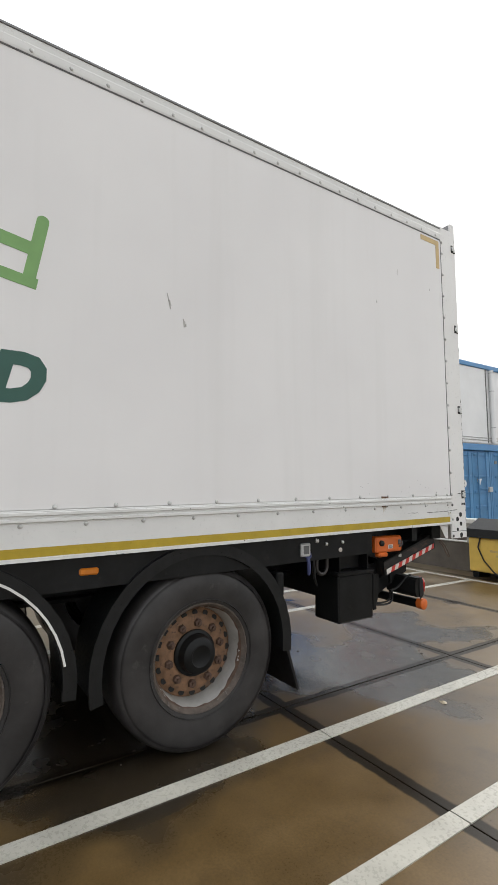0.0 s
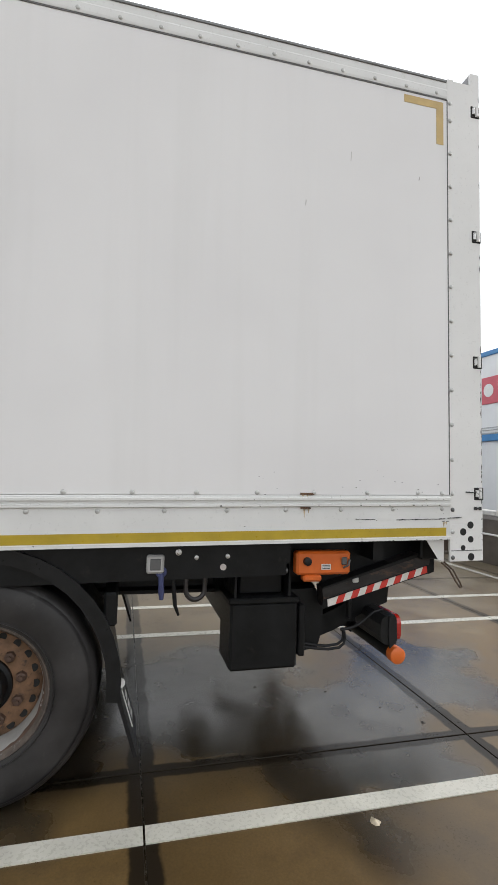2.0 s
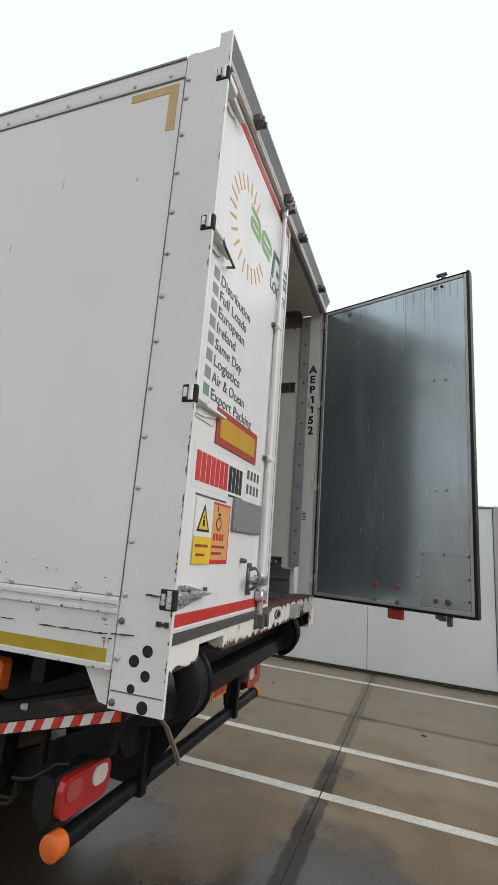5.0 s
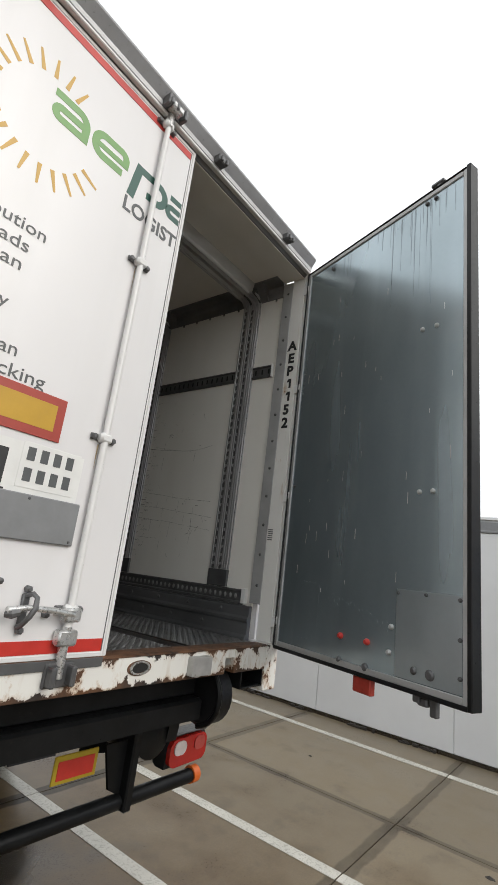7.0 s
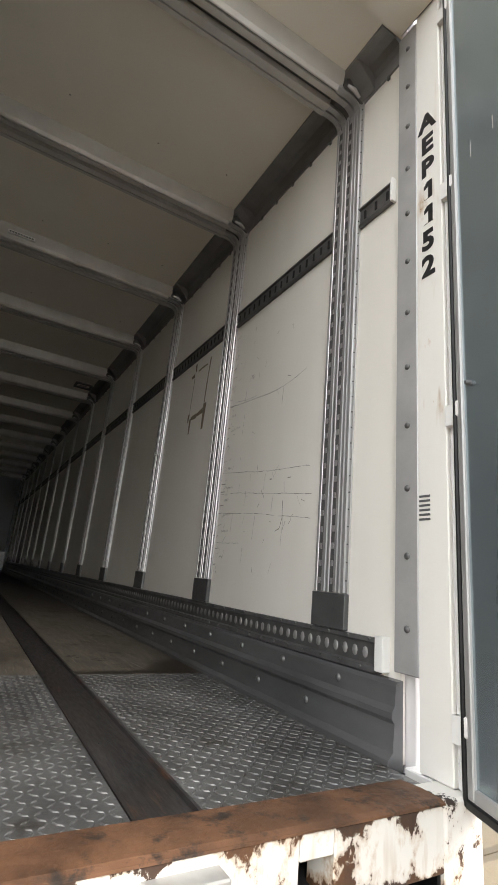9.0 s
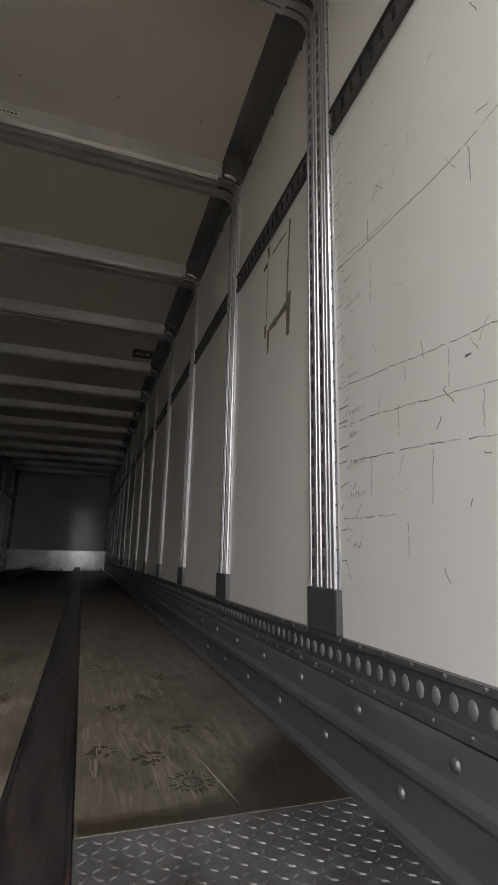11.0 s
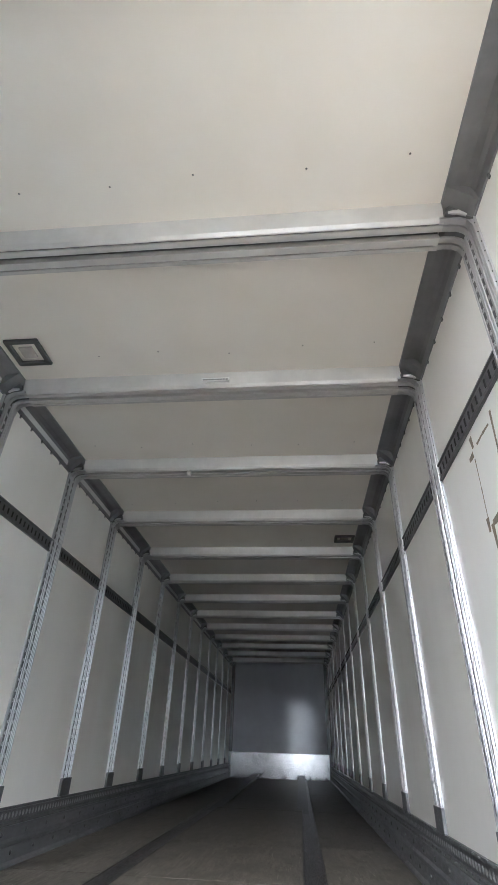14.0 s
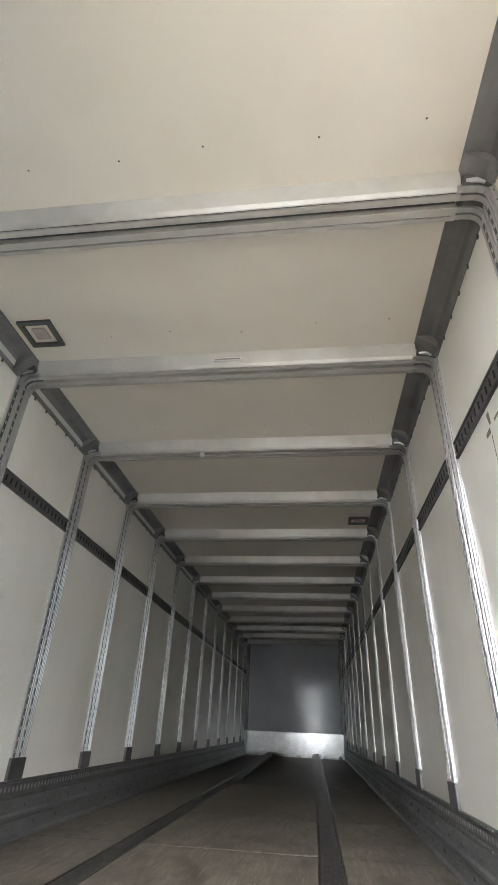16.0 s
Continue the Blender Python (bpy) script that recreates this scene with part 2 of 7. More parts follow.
def galvanised(name, col, rough, runs=0.4):
    """Galvanised sheet, wet and dull: broad soft clouds and faint upright water runs."""
    m, n, l, p = nodes_of(name)
    v = place(n, l)
    run, big = grain(n, l, place(n, l, (4, 4, 0.30)), 2.2, 2, 0.4), grain(n, l, place(n, l, (1.6, 1.6, 0.6)), 1.3, 3)
    fine = grain(n, l, v, 40, 4, 0.6)
    c = ramp(n, l, big, (0.3, tuple(x * 0.84 for x in col)), (0.7, tuple(x * 1.12 for x in col)))
    c = mix(n, l, ramp(n, l, run, (0.55, 0.0), (0.78, runs)), c, tuple(min(0.8, x * 1.35) for x in col))
    c = mix(n, l, 0.05, c, fine, "OVERLAY")
    l.new(c, p.inputs["Base Color"])
    p.inputs["Metallic"].default_value = 0.72
    l.new(ramp(n, l, run, (0.35, rough - 0.03), (0.7, rough + 0.05)), p.inputs["Roughness"])
    bump(n, l, p, big, 0.06, 0.02)
    return m


M_CONCRETE = wet_concrete("wet_concrete")
M_JOINT = plain("joint_filler", (0.032, 0.025, 0.017), 0.25, var=0.3, scale=4)
M_LINE = plain("worn_line_paint", (0.50, 0.485, 0.43), 0.3, var=0.16, scale=3, dirt=(0.24, 0.20, 0.15), dirt_at=0.72)
M_WALLCON = plain("dark_wet_wall_concrete", (0.11, 0.095, 0.08), 0.45, var=0.3, scale=2.5, bumps=0.4)
M_GEL = gelcoat("white_gelcoat")
M_FRAME = plain("white_frame_paint", (0.72, 0.715, 0.705), 0.30, var=0.04, scale=2, bumps=0.03, rvar=0.05, dirt=(0.38, 0.34, 0.29), dirt_at=0.72)
M_ALU_WHITE = plain("white_rail", (0.68, 0.68, 0.67), 0.3, var=0.05, scale=3, bumps=0.03, rvar=0.05, dirt=(0.40, 0.36, 0.31), dirt_at=0.71)
M_YELLOW = plain("ochre_reflective_tape", (0.40, 0.285, 0.02), 0.35, var=0.12, scale=8, dirt=(0.16, 0.11, 0.02), dirt_at=0.72)
M_TAN = plain("tan_reflective_tape", (0.50, 0.35, 0.13), 0.4, var=0.10, scale=14)
M_RIVET = plain("rivet_metal", (0.50, 0.50, 0.49), 0.35, 0.4, var=0.2, scale=60)
M_SEAM = plain("dark_sealant", (0.10, 0.10, 0.10), 0.5, var=0.3, scale=12)
M_BLACK = plain("black_chassis_paint", (0.008, 0.0085, 0.009), 0.36, var=0.4, scale=7, bumps=0.08, rvar=0.10, dirt=(0.018, 0.017, 0.015), dirt_at=0.60, spec=0.20)
M_HOLE = plain("dark_cavity", (0.012, 0.012, 0.012), 0.8, var=0.2)
M_PLASTIC = plain("black_plastic", (0.010, 0.0105, 0.011), 0.36, var=0.3, scale=12, bumps=0.05, spec=0.25)
M_TYRE = plain("wet_tyre_rubber", (0.032, 0.030, 0.030), 0.42, var=0.5, scale=3.4, bumps=0.15, fine=110, dirt=(0.060, 0.056, 0.053), dirt_at=0.60, spec=0.35)
M_RUSTY = plain("rusty_wheel_disc", (0.20, 0.110, 0.060), 0.7, var=0.45, scale=12, bumps=0.4, dirt=(0.055, 0.036, 0.028), dirt_at=0.55)
M_NUT = plain("dark_rusty_nut", (0.085, 0.048, 0.033), 0.7, var=0.3, scale=30)
M_LIP = plain("rusted_rim_lip", (0.095, 0.075, 0.062), 0.65, var=0.4, scale=20, bumps=0.4, dirt=(0.30, 0.29, 0.28), dirt_at=0.58)
M_RIM = plain("weathered_wheel_rim", (0.42, 0.415, 0.40), 0.45, 0.4, var=0.2, scale=9, bumps=0.2, dirt=(0.09, 0.065, 0.05), dirt_at=0.62)
M_ORANGE = plain("orange_plastic", (0.62, 0.13, 0.02), 0.38, var=0.1, scale=12, dirt=(0.14, 0.05, 0.02), dirt_at=0.66)
M_RED = plain("red_lens", (0.36, 0.014, 0.010), 0.15, var=0.1, scale=20, bumps=0.1, coat=0.5)
M_REDTAPE = plain("red_reflective_tape", (0.52, 0.035, 0.025), 0.4, var=0.1, scale=12)
M_WHITETAPE = plain("white_reflective_tape", (0.66, 0.64, 0.60), 0.4, var=0.1, scale=14, dirt=(0.25, 0.2, 0.17), dirt_at=0.64)
M_CLEAR = plain("clear_lens", (0.55, 0.50, 0.48), 0.15, var=0.1, scale=20)
M_AMBER = plain("amber_lens", (0.60, 0.19, 0.02), 0.2, var=0.1, scale=20)
M_DARKRED = plain("dull_red_lens", (0.36, 0.06, 0.05), 0.2, var=0.1, scale=20)
M_BROWN_RED = plain("rust_red_bracket", (0.34, 0.036, 0.022), 0.5, var=0.25, scale=20)
M_CHIP_MORE = chipped("rust_streaked_paint", 0.55)
M_SILL = chipped("flaking_sill_paint", 0.617, (1.282, 0.055))
M_CHIP_LESS = chipped("lightly_chipped_white_paint", 0.68)
M_RUSTEDGE = plain("rusted_steel_edge", (0.115, 0.055, 0.028), 0.6, var=0.5, scale=9, bumps=0.5, dirt=(0.025, 0.018, 0.014), dirt_at=0.52)
M_DOORSTEEL = galvanised("wet_galvanised_door_skin", (0.40, 0.475, 0.510), 0.23)
M_WATERRUN = galvanised("dark_wet_run", (0.25, 0.29, 0.31), 0.16, 0.0)
M_PATCH = galvanised("galvanised_patch", (0.41, 0.46, 0.48), 0.32, 0.1)
M_ALU = plain("aluminium_section", (0.50, 0.50, 0.502), 0.38, 0.65, var=0.12, scale=9, stretch=(1, 1, 0.3), rvar=0.10)
M_BEAM = plain("galvanised_beam", (0.55, 0.54, 0.52), 0.48, 0.25, var=0.10, scale=5)
M_KICK = plain("dark_aluminium_kick_rail", (0.120, 0.121, 0.123), 0.45, 0.45, var=0.25, scale=4, bumps=0.2, rvar=0.15)
M_RAIL = plain("scuffed_aluminium_rail", (0.165, 0.166, 0.170), 0.42, 0.5, var=0.3, scale=4, stretch=(1, 0.3, 1), bumps=0.2, rvar=0.15)
M_TRACK = plain("dark_load_track", (0.125, 0.125, 0.126), 0.45, 0.5, var=0.25, scale=10)
M_COVE = plain("grey_cove_strip", (0.24, 0.24, 0.245), 0.40, 0.5, var=0.25, scale=3, bumps=0, rvar=0.04)
M_STRIP = plain("pale_grey_strip", (0.42, 0.42, 0.415), 0.4, 0.3, var=0.12, scale=5)
M_HEADER = plain("grey_header_steel_shaded", (0.27, 0.27, 0.275), 0.35, 0.2, var=0.15, scale=4)
M_BOSS = plain("pale_track_boss", (0.30, 0.30, 0.295), 0.45, 0.4, var=0.15, scale=30)
M_LINING = lining("cream_wall_lining", (0.83, 0.808, 0.752), (0.70, 0.67, 0.60))
M_CEILING = lining("cream_roof_lining", (0.83, 0.788, 0.715), (0.74, 0.69, 0.60))
M_BULKHEAD = plain("grey_bulkhead_panel", (0.58, 0.59, 0.61), 0.105, 0.0, var=0.08, scale=2, bumps=0, rvar=0.02, spec=0.20)
M_SCUFFPLATE = plain("scuffed_steel_plate", (0.30, 0.297, 0.295), 0.20, 0.75, var=0.3, scale=6, bumps=0.08, fine=60, dirt=(0.12, 0.11, 0.10), dirt_at=0.60)
M_PLY = plywood("worn_plywood")
M_WETPLY = plywood("wet_plywood", 0.29)
M_DAMPPLY = plywood("damp_plywood", 0.60)
M_CHROME = plain("worn_zinc_hardware", (0.56, 0.56, 0.55), 0.30, 0.7, var=0.25, scale=40, bumps=0.1, dirt=(0.10, 0.09, 0.08), dirt_at=0.60)
M_PAINTED = plain("chipped_white_hardware", (0.70, 0.70, 0.69), 0.35, var=0.06, scale=20, dirt=(0.16, 0.13, 0.10), dirt_at=0.64)
M_STUD = plain("grey_stud", (0.15, 0.15, 0.15), 0.35, 0.6, var=0.2, scale=60)
M_DULLRIVET = plain("dull_rivet", (0.13, 0.13, 0.13), 0.4, 0.5, var=0.3, scale=60)
M_CHANNEL = plain("dark_steel_channel", (0.036, 0.033, 0.033), 0.38, 0.4, var=0.6, scale=7, stretch=(2.5, 0.4, 1), bumps=0.2, dirt=(0.105, 0.058, 0.038), dirt_at=0.56)
M_TREAD = plain("chequer_plate", (0.135, 0.135, 0.134), 0.40, 0.5, var=0.4, scale=5, bumps=0.3, dirt=(0.060, 0.054, 0.046), dirt_at=0.55)
M_SCUFF = plain("dark_scuff", (0.22, 0.205, 0.18), 0.6, var=0.3, scale=20, bumps=0)
M_SCRATCH = plain("grey_scratch", (0.36, 0.35, 0.33), 0.5, var=0.3, scale=60, bumps=0)
M_DRIP = plain("pale_rust_stain", (0.45, 0.35, 0.22), 0.5, var=0.35, scale=40, bumps=0)
M_TAPE = plain("brown_adhesive_tape", (0.19, 0.15, 0.095), 0.45, var=0.3, scale=25)
M_GREY_TEXT = plain("grey_vinyl", (0.085, 0.09, 0.092), 0.4, var=0.1, scale=20, bumps=0)
M_BLACK_TEXT = plain("black_vinyl", (0.02, 0.02, 0.021), 0.4, var=0.1, scale=20, bumps=0)
M_GREEN = plain("light_green_vinyl", (0.17, 0.34, 0.11), 0.4, var=0.06, scale=10, bumps=0)
M_TEAL = plain("dark_teal_vinyl", (0.018, 0.085, 0.065), 0.4, var=0.06, scale=10, bumps=0)
M_SUNRAY = plain("amber_vinyl", (0.55, 0.33, 0.06), 0.4, var=0.06, scale=10, bumps=0)
M_BULLET = plain("grey_green_vinyl", (0.24, 0.252, 0.236), 0.4, var=0.06, scale=10, bumps=0)
M_BULLETGREEN = plain("dull_green_vinyl", (0.15, 0.27, 0.155), 0.4, var=0.06, scale=10, bumps=0)
M_SIGNYELLOW = plain("yellow_sign", (0.72, 0.50, 0.03), 0.4, var=0.06, scale=10)
M_MARKER = plain("amber_reflective_board", (0.50, 0.29, 0.018), 0.4, var=0.06, scale=10)
M_MARKERRED = plain("dull_red_reflective_board", (0.36, 0.045, 0.028), 0.4, var=0.08, scale=12)
M_SIGNORANGE = plain("pale_orange_sign", (0.66, 0.33, 0.12), 0.4, var=0.06, scale=10)
M_SIGNWHITE = plain("white_sign", (0.72, 0.72, 0.70), 0.4, var=0.05, scale=10)
M_GREYPLASTIC = plain("grey_plastic_holder", (0.20, 0.205, 0.21), 0.45, var=0.1, scale=8)
M_BLUE = plain("blue_container_paint", (0.022, 0.145, 0.46), 0.42, var=0.15, scale=1.5, bumps=0.15, dirt=(0.03, 0.07, 0.16), dirt_at=0.66)
M_BLUEPALE = plain("faded_blue_container_paint", (0.07, 0.22, 0.42), 0.5, var=0.15, scale=1.5, bumps=0.15, dirt=(0.06, 0.10, 0.16), dirt_at=0.66)
M_BAND = plain("blue_trim_paint", (0.05, 0.21, 0.45), 0.4, var=0.08, scale=3)
M_CABIN = plain("white_cabin_panel", (0.74, 0.75, 0.76), 0.4, var=0.05, scale=1.0, bumps=0.1)
M_CABINGREY = plain("grey_cabin_trim", (0.38, 0.39, 0.39), 0.4, var=0.1, scale=4)
M_PINK = plain("faded_red_sign", (0.55, 0.10, 0.13), 0.45, var=0.08, scale=4)
M_FLAG = plain("dark_blue_cloth", (0.045, 0.055, 0.14), 0.7, var=0.15, scale=3)
M_FLAGORANGE = plain("orange_print", (0.62, 0.22, 0.08), 0.6, var=0.1, scale=4)
M_BIN = plain("yellow_box_paint", (0.62, 0.42, 0.09), 0.45, var=0.12, scale=4, dirt=(0.30, 0.20, 0.07), dirt_at=0.62)
M_BROWNWALL = plain("brown_wet_block", (0.10, 0.072, 0.058), 0.4, var=0.25, scale=3, bumps=0.3)
M_WOOD = plain("weathered_plank", (0.30, 0.22, 0.15), 0.6, var=0.25, scale=8, stretch=(1, 1, 0.2))
M_CABLE = plain("black_rubber_hose", (0.010, 0.010, 0.011), 0.5, var=0.2, bumps=0.03, spec=0.3)
M_LEATHER = plain("worn_brown_strap", (0.10, 0.07, 0.05), 0.6, var=0.3, scale=30)
M_DEBRIS = plain("dark_debris", (0.03, 0.025, 0.02), 0.6, var=0.4, scale=40)
M_WEB_SHADE = plain("slotted_web_shade", (0.145, 0.145, 0.145), 0.5, 0.5, var=0.15, scale=8)
M_GROOVE_SHADE = plain("groove_shade_grey", (0.07, 0.07, 0.07), 0.6, var=0.2)
M_FLOORSCRATCH = plain("floor_scratch", (0.29, 0.268, 0.23), 0.5, var=0.3, scale=40)
M_SMUDGE = plain("faint_pencil_line", (0.50, 0.485, 0.45), 0.5, var=0.25, scale=25, bumps=0)
M_PRINT = plain("dark_wet_print", (0.052, 0.043, 0.033), 0.55, var=0.4, scale=60, bumps=0, spec=0.3)
M_LEAF = plain("pale_litter", (0.42, 0.36, 0.26), 0.5, var=0.3, scale=40)
M_BARK = plain("bare_twigs", (0.12, 0.10, 0.09), 0.8, var=0.3, scale=20)


# ---- mesh helpers ----
def box(bm, x0, x1, y0, y1, z0, z1, bev=0.0, mat=None):
    """A box; bev chamfers all its edges. mat moves it."""
    m = mat or Matrix.Identity(4)
    if not bev:
        v = [bm.verts.new(m @ Vector((x, y, z))) for x in (x0, x1) for y in (y0, y1) for z in (z0, z1)]
        for f in ((0, 1, 3, 2), (4, 6, 7, 5), (0, 4, 5, 1), (2, 3, 7, 6), (0, 2, 6, 4), (1, 5, 7, 3)):
            bm.faces.new([v[i] for i in f])
        return bm
    lo, hi, vs = Vector((x0, y0, z0)), Vector((x1, y1, z1)), {}
    for i in range(8):
        s = (i & 1, i >> 1 & 1, i >> 2 & 1)
        for a in range(3):
            c = [(hi if s[k] else lo)[k] + (0 if k == a else (-bev if s[k] else bev)) for k in range(3)]
            vs[i, a] = bm.verts.new(m @ Vector(c))
    for a in range(3):
        b, c = (a + 1) % 3, (a + 2) % 3
        for s in (0, 1):
            ids = [s << a, s << a | 1 << b, s << a | 1 << b | 1 << c, s << a | 1 << c]
            bm.faces.new([vs[i, a] for i in ids])
    for a in range(3):
        b, c = (a + 1) % 3, (a + 2) % 3
        for s in range(4):
            i = (s & 1) << b | (s >> 1) << c
            bm.faces.new([vs[i, b], vs[i | 1 << a, b], vs[i | 1 << a, c], vs[i, c]])
    for i in range(8):
        bm.faces.new([vs[i, 0], vs[i, 1], vs[i, 2]])
    return bm


def prism(bm, pts, axis, a0, a1):
    """A closed outline in the two other axes (in order), drawn out along axis from a0 to a1."""
    def at(p, a):
        q = list(p)
        q.insert("xyz".index(axis), a)
        return bm.verts.new(q)
    lo, hi = [at(p, a0) for p in pts], [at(p, a1) for p in pts]
    k = len(pts)
    for i in range(k):
        bm.faces.new((lo[i], lo[(i + 1) % k], hi[(i + 1) % k], hi[i]))
    bm.faces.new(lo[::-1])
    bm.faces.new(hi)
    return bm


def tube(bm, pts, r, n=10, close=True):
    """A round bar along a line of points; r may be one radius or one for each point."""
    pts = [Vector(p) for p in pts]
    rs = [r] * len(pts) if isinstance(r, (int, float)) else r
    rings = []
    side = None
    for i, p in enumerate(pts):
        d = (pts[min(i + 1, len(pts) - 1)] - pts[max(i - 1, 0)]).normalized()
        if side is None or abs(side.dot(d)) > 0.95:
            side = d.orthogonal().normalized()
        side = (side - d * side.dot(d)).normalized()
        up = d.cross(side)
        rings.append([bm.verts.new(p + rs[i] * (math.cos(2 * math.pi * k / n) * side + math.sin(2 * math.pi * k / n) * up)) for k in range(n)])
    for a, b in zip(rings, rings[1:]):
        for k in range(n):
            bm.faces.new((a[k], a[(k + 1) % n], b[(k + 1) % n], b[k]))
    if close:
        bm.faces.new(rings[0][::-1])
        bm.faces.new(rings[-1])
    return bm


def lathe(bm, profile, n=48, caps=False):
    """Radius and x, turned round the x axis."""
    rings = [[bm.verts.new((x, r * math.cos(2 * math.pi * k / n), r * math.sin(2 * math.pi * k / n))) for k in range(n)] for r, x in profile]
    for a, b in zip(rings, rings[1:]):
        for k in range(n):
            bm.faces.new((a[k], b[k], b[(k + 1) % n], a[(k + 1) % n]))
    if caps:
        bm.faces.new(rings[0])
        bm.faces.new(rings[-1][::-1])
    return bm


def dome(bm, r, h, n=10):
    """A low rivet head on the plane x = 0, rising to -x."""
    rings = [[bm.verts.new((-h * s, r * c * math.cos(2 * math.pi * k / n), r * c * math.sin(2 * math.pi * k / n))) for k in range(n)]
             for c, s in ((1.0, 0.0), (0.92, 0.45), (0.6, 0.88))]
    top = bm.verts.new((-h, 0, 0))
    for a, b in zip(rings, rings[1:]):
        for k in range(n):
            bm.faces.new((a[k], a[(k + 1) % n], b[(k + 1) % n], b[k]))
    for k in range(n):
        bm.faces.new((rings[-1][k], rings[-1][(k + 1) % n], top))
    return bm


def finish(me, bm, material, smooth):
    bmesh.ops.recalc_face_normals(bm, faces=bm.faces)
    bm.to_mesh(me)
    bm.free()
    me.materials.append(material)
    if smooth:
        for f in me.polygons:
            f.use_smooth = True
        me.set_sharp_from_angle(angle=radians(38))
    return me


def mesh_of(name, bm, material, smooth=False):
    return finish(bpy.data.meshes.new(name), bm, material, smooth)


# Each section keeps its earlier coordinates; this matrix stretches and shifts them to fit the camera's view.
SECTION = Matrix.Identity(4)


def view_fit(sx=1.0, sy=1.0, sz=1.0, dx=0.0, dy=0.0, dz=0.0, rise=0.0, lean=0.0):
    """Stretch and shift that fit a section to the camera's view; rise lifts it along y with the sloping yard, lean
    shifts it along y with height.
    """
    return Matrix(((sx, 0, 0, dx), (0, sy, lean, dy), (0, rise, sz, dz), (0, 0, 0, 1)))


def under(ob, parent):
    ob.parent = parent
    if parent.parent is None:
        ob.matrix_parent_inverse = parent.matrix_basis.inverted()
    return ob


def part(name, bm, material, parent, label="", smooth=False):
    """One mesh under a thing or a part, in world coordinates."""
    bm.transform(SECTION)
    ob = under(new(name, mesh_of(name, bm, material, smooth)), parent)
    return tagged(ob, label) if label else ob


def piece(name, me, parent, m, label=""):
    """One more object on a shared mesh, at the pose m."""
    ob = under(new(name, me), parent)
    s = SECTION
    ob.matrix_basis = Matrix.Translation(s @ m.translation) @ Matrix.Diagonal((s[0][0], s[1][1], s[2][2], 1)) @ m.to_3x3().to_4x4()
    return tagged(ob, label) if label else ob


def thing(name, at, label, category, group="", kind=""):
    ob = new(name)
    ob.matrix_basis = Matrix.Translation(SECTION @ Vector(at))
    ob.empty_display_size = 0.1
    return tagged(ob, label, category, group, kind)


def structure(name, bm, material, label, category, smooth=False):
    bm.transform(SECTION)
    return tagged(new(name, mesh_of(name, bm, material, smooth)), label, category, "", "structure")


def lettering(text, size, m, material, parent, name="lettering", label="", shear=0.0, offset=0.0, spacing=1.0, fit_width=None, align="LEFT"):
    """Built-in font, as a thin mesh lying in the plane of m (x along the line, y up)."""
    cu = bpy.data.curves.new(name, "FONT")
    cu.body, cu.size, cu.extrude, cu.shear, cu.offset, cu.space_character = text, size, 0.0008, shear, offset, spacing
    cu.resolution_u, cu.align_x = 3, align
    tmp = new(name, cu)
    bpy.context.view_layer.update()
    me = bpy.data.meshes.new_from_object(tmp.evaluated_get(bpy.context.evaluated_depsgraph_get()))
    bpy.data.objects.remove(tmp)
    bpy.data.curves.remove(cu)
    if fit_width:
        xs = [v.co.x for v in me.vertices]
        me.transform(Matrix.Diagonal((fit_width / (max(xs) - min(xs)), 1, 1, 1)))
    me.transform(SECTION @ m)
    me.materials.clear()
    me.materials.append(material)
    ob = under(new(name, me), parent)
    return tagged(ob, label) if label else ob


def facing_rear(x, y, z):
    """Lettering plane that is read from behind the trailer."""
    return Matrix.Translation((x, y, z)) @ Matrix.Rotation(radians(90), 4, "X")


def facing_left(x, y, z):
    """Lettering plane that is read from the trailer's left side."""
    return Matrix.Translation((x, y, z)) @ Matrix.Rotation(radians(-90), 4, "Z") @ Matrix.Rotation(radians(90), 4, "X")


B = bmesh.new
T = Matrix.Translation

# ---- yard: one sheet of ground, concrete slabs, painted bay lines ----
SLAB_X, SLAB_Y = (-0.99, 3.95), (-0.21, 1.95)
ground = structure("ground", box(B(), -400, 400, -400, 400, -0.30, -0.008), M_JOINT, "dark wet yard ground under concrete slabs", "ground")
for x0, x1, y0, y1 in ((-400, -16.79, -400, 400), (14.81, 400, -400, 400), (-16.79, 14.81, 19.29, 400), (-16.79, 14.81, -400, -19.71)):
    part("yard_surface", box(B(), x0, x1, y0, y1, -0.022, 0), M_CONCRETE, ground, "wet brown concrete yard reaching the horizon")

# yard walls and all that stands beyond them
# YARD stretches walls, containers and white unit to fit the camera's view.
YARD = view_fit(1.047, 1.005, 1.045, dx=0.060, rise=0.018)
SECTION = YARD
low_wall = structure("low_wall", prism(B(), [(-4.62, -0.02), (-4.62, 0.78), (-4.68, 0.84), (-4.95, 0.84), (-4.95, -0.02)], "x", -9.0, 4.75), M_WALLCON,
                     "low dark wet concrete wall along the yard edge", "wall")
ledge = B()
rnd = random.Random(4)
x = -8.9
while x < 4.6:
    w = rnd.uniform(0.5, 1.3)
    d = rnd.uniform(0.0, 0.04)
    box(ledge, x, min(x + w, 4.7), -4.92 - d, -4.70 - d, 0.838, 0.90 + rnd.uniform(0, 0.04), 0.012)
    x += w + rnd.uniform(0.0, 0.02)
part("capping", ledge, M_WHITETAPE, low_wall, "battered white capping strip")
part("conduit", tube(B(), [(-9.0, -4.60, 0.52), (4.7, -4.60, 0.52)], 0.018, 8), M_SIGNWHITE, low_wall, "thin white conduit", True)
sock = B()
box(sock, 1.20, 1.44, -4.62, -4.55, 0.66, 0.76, 0.012)
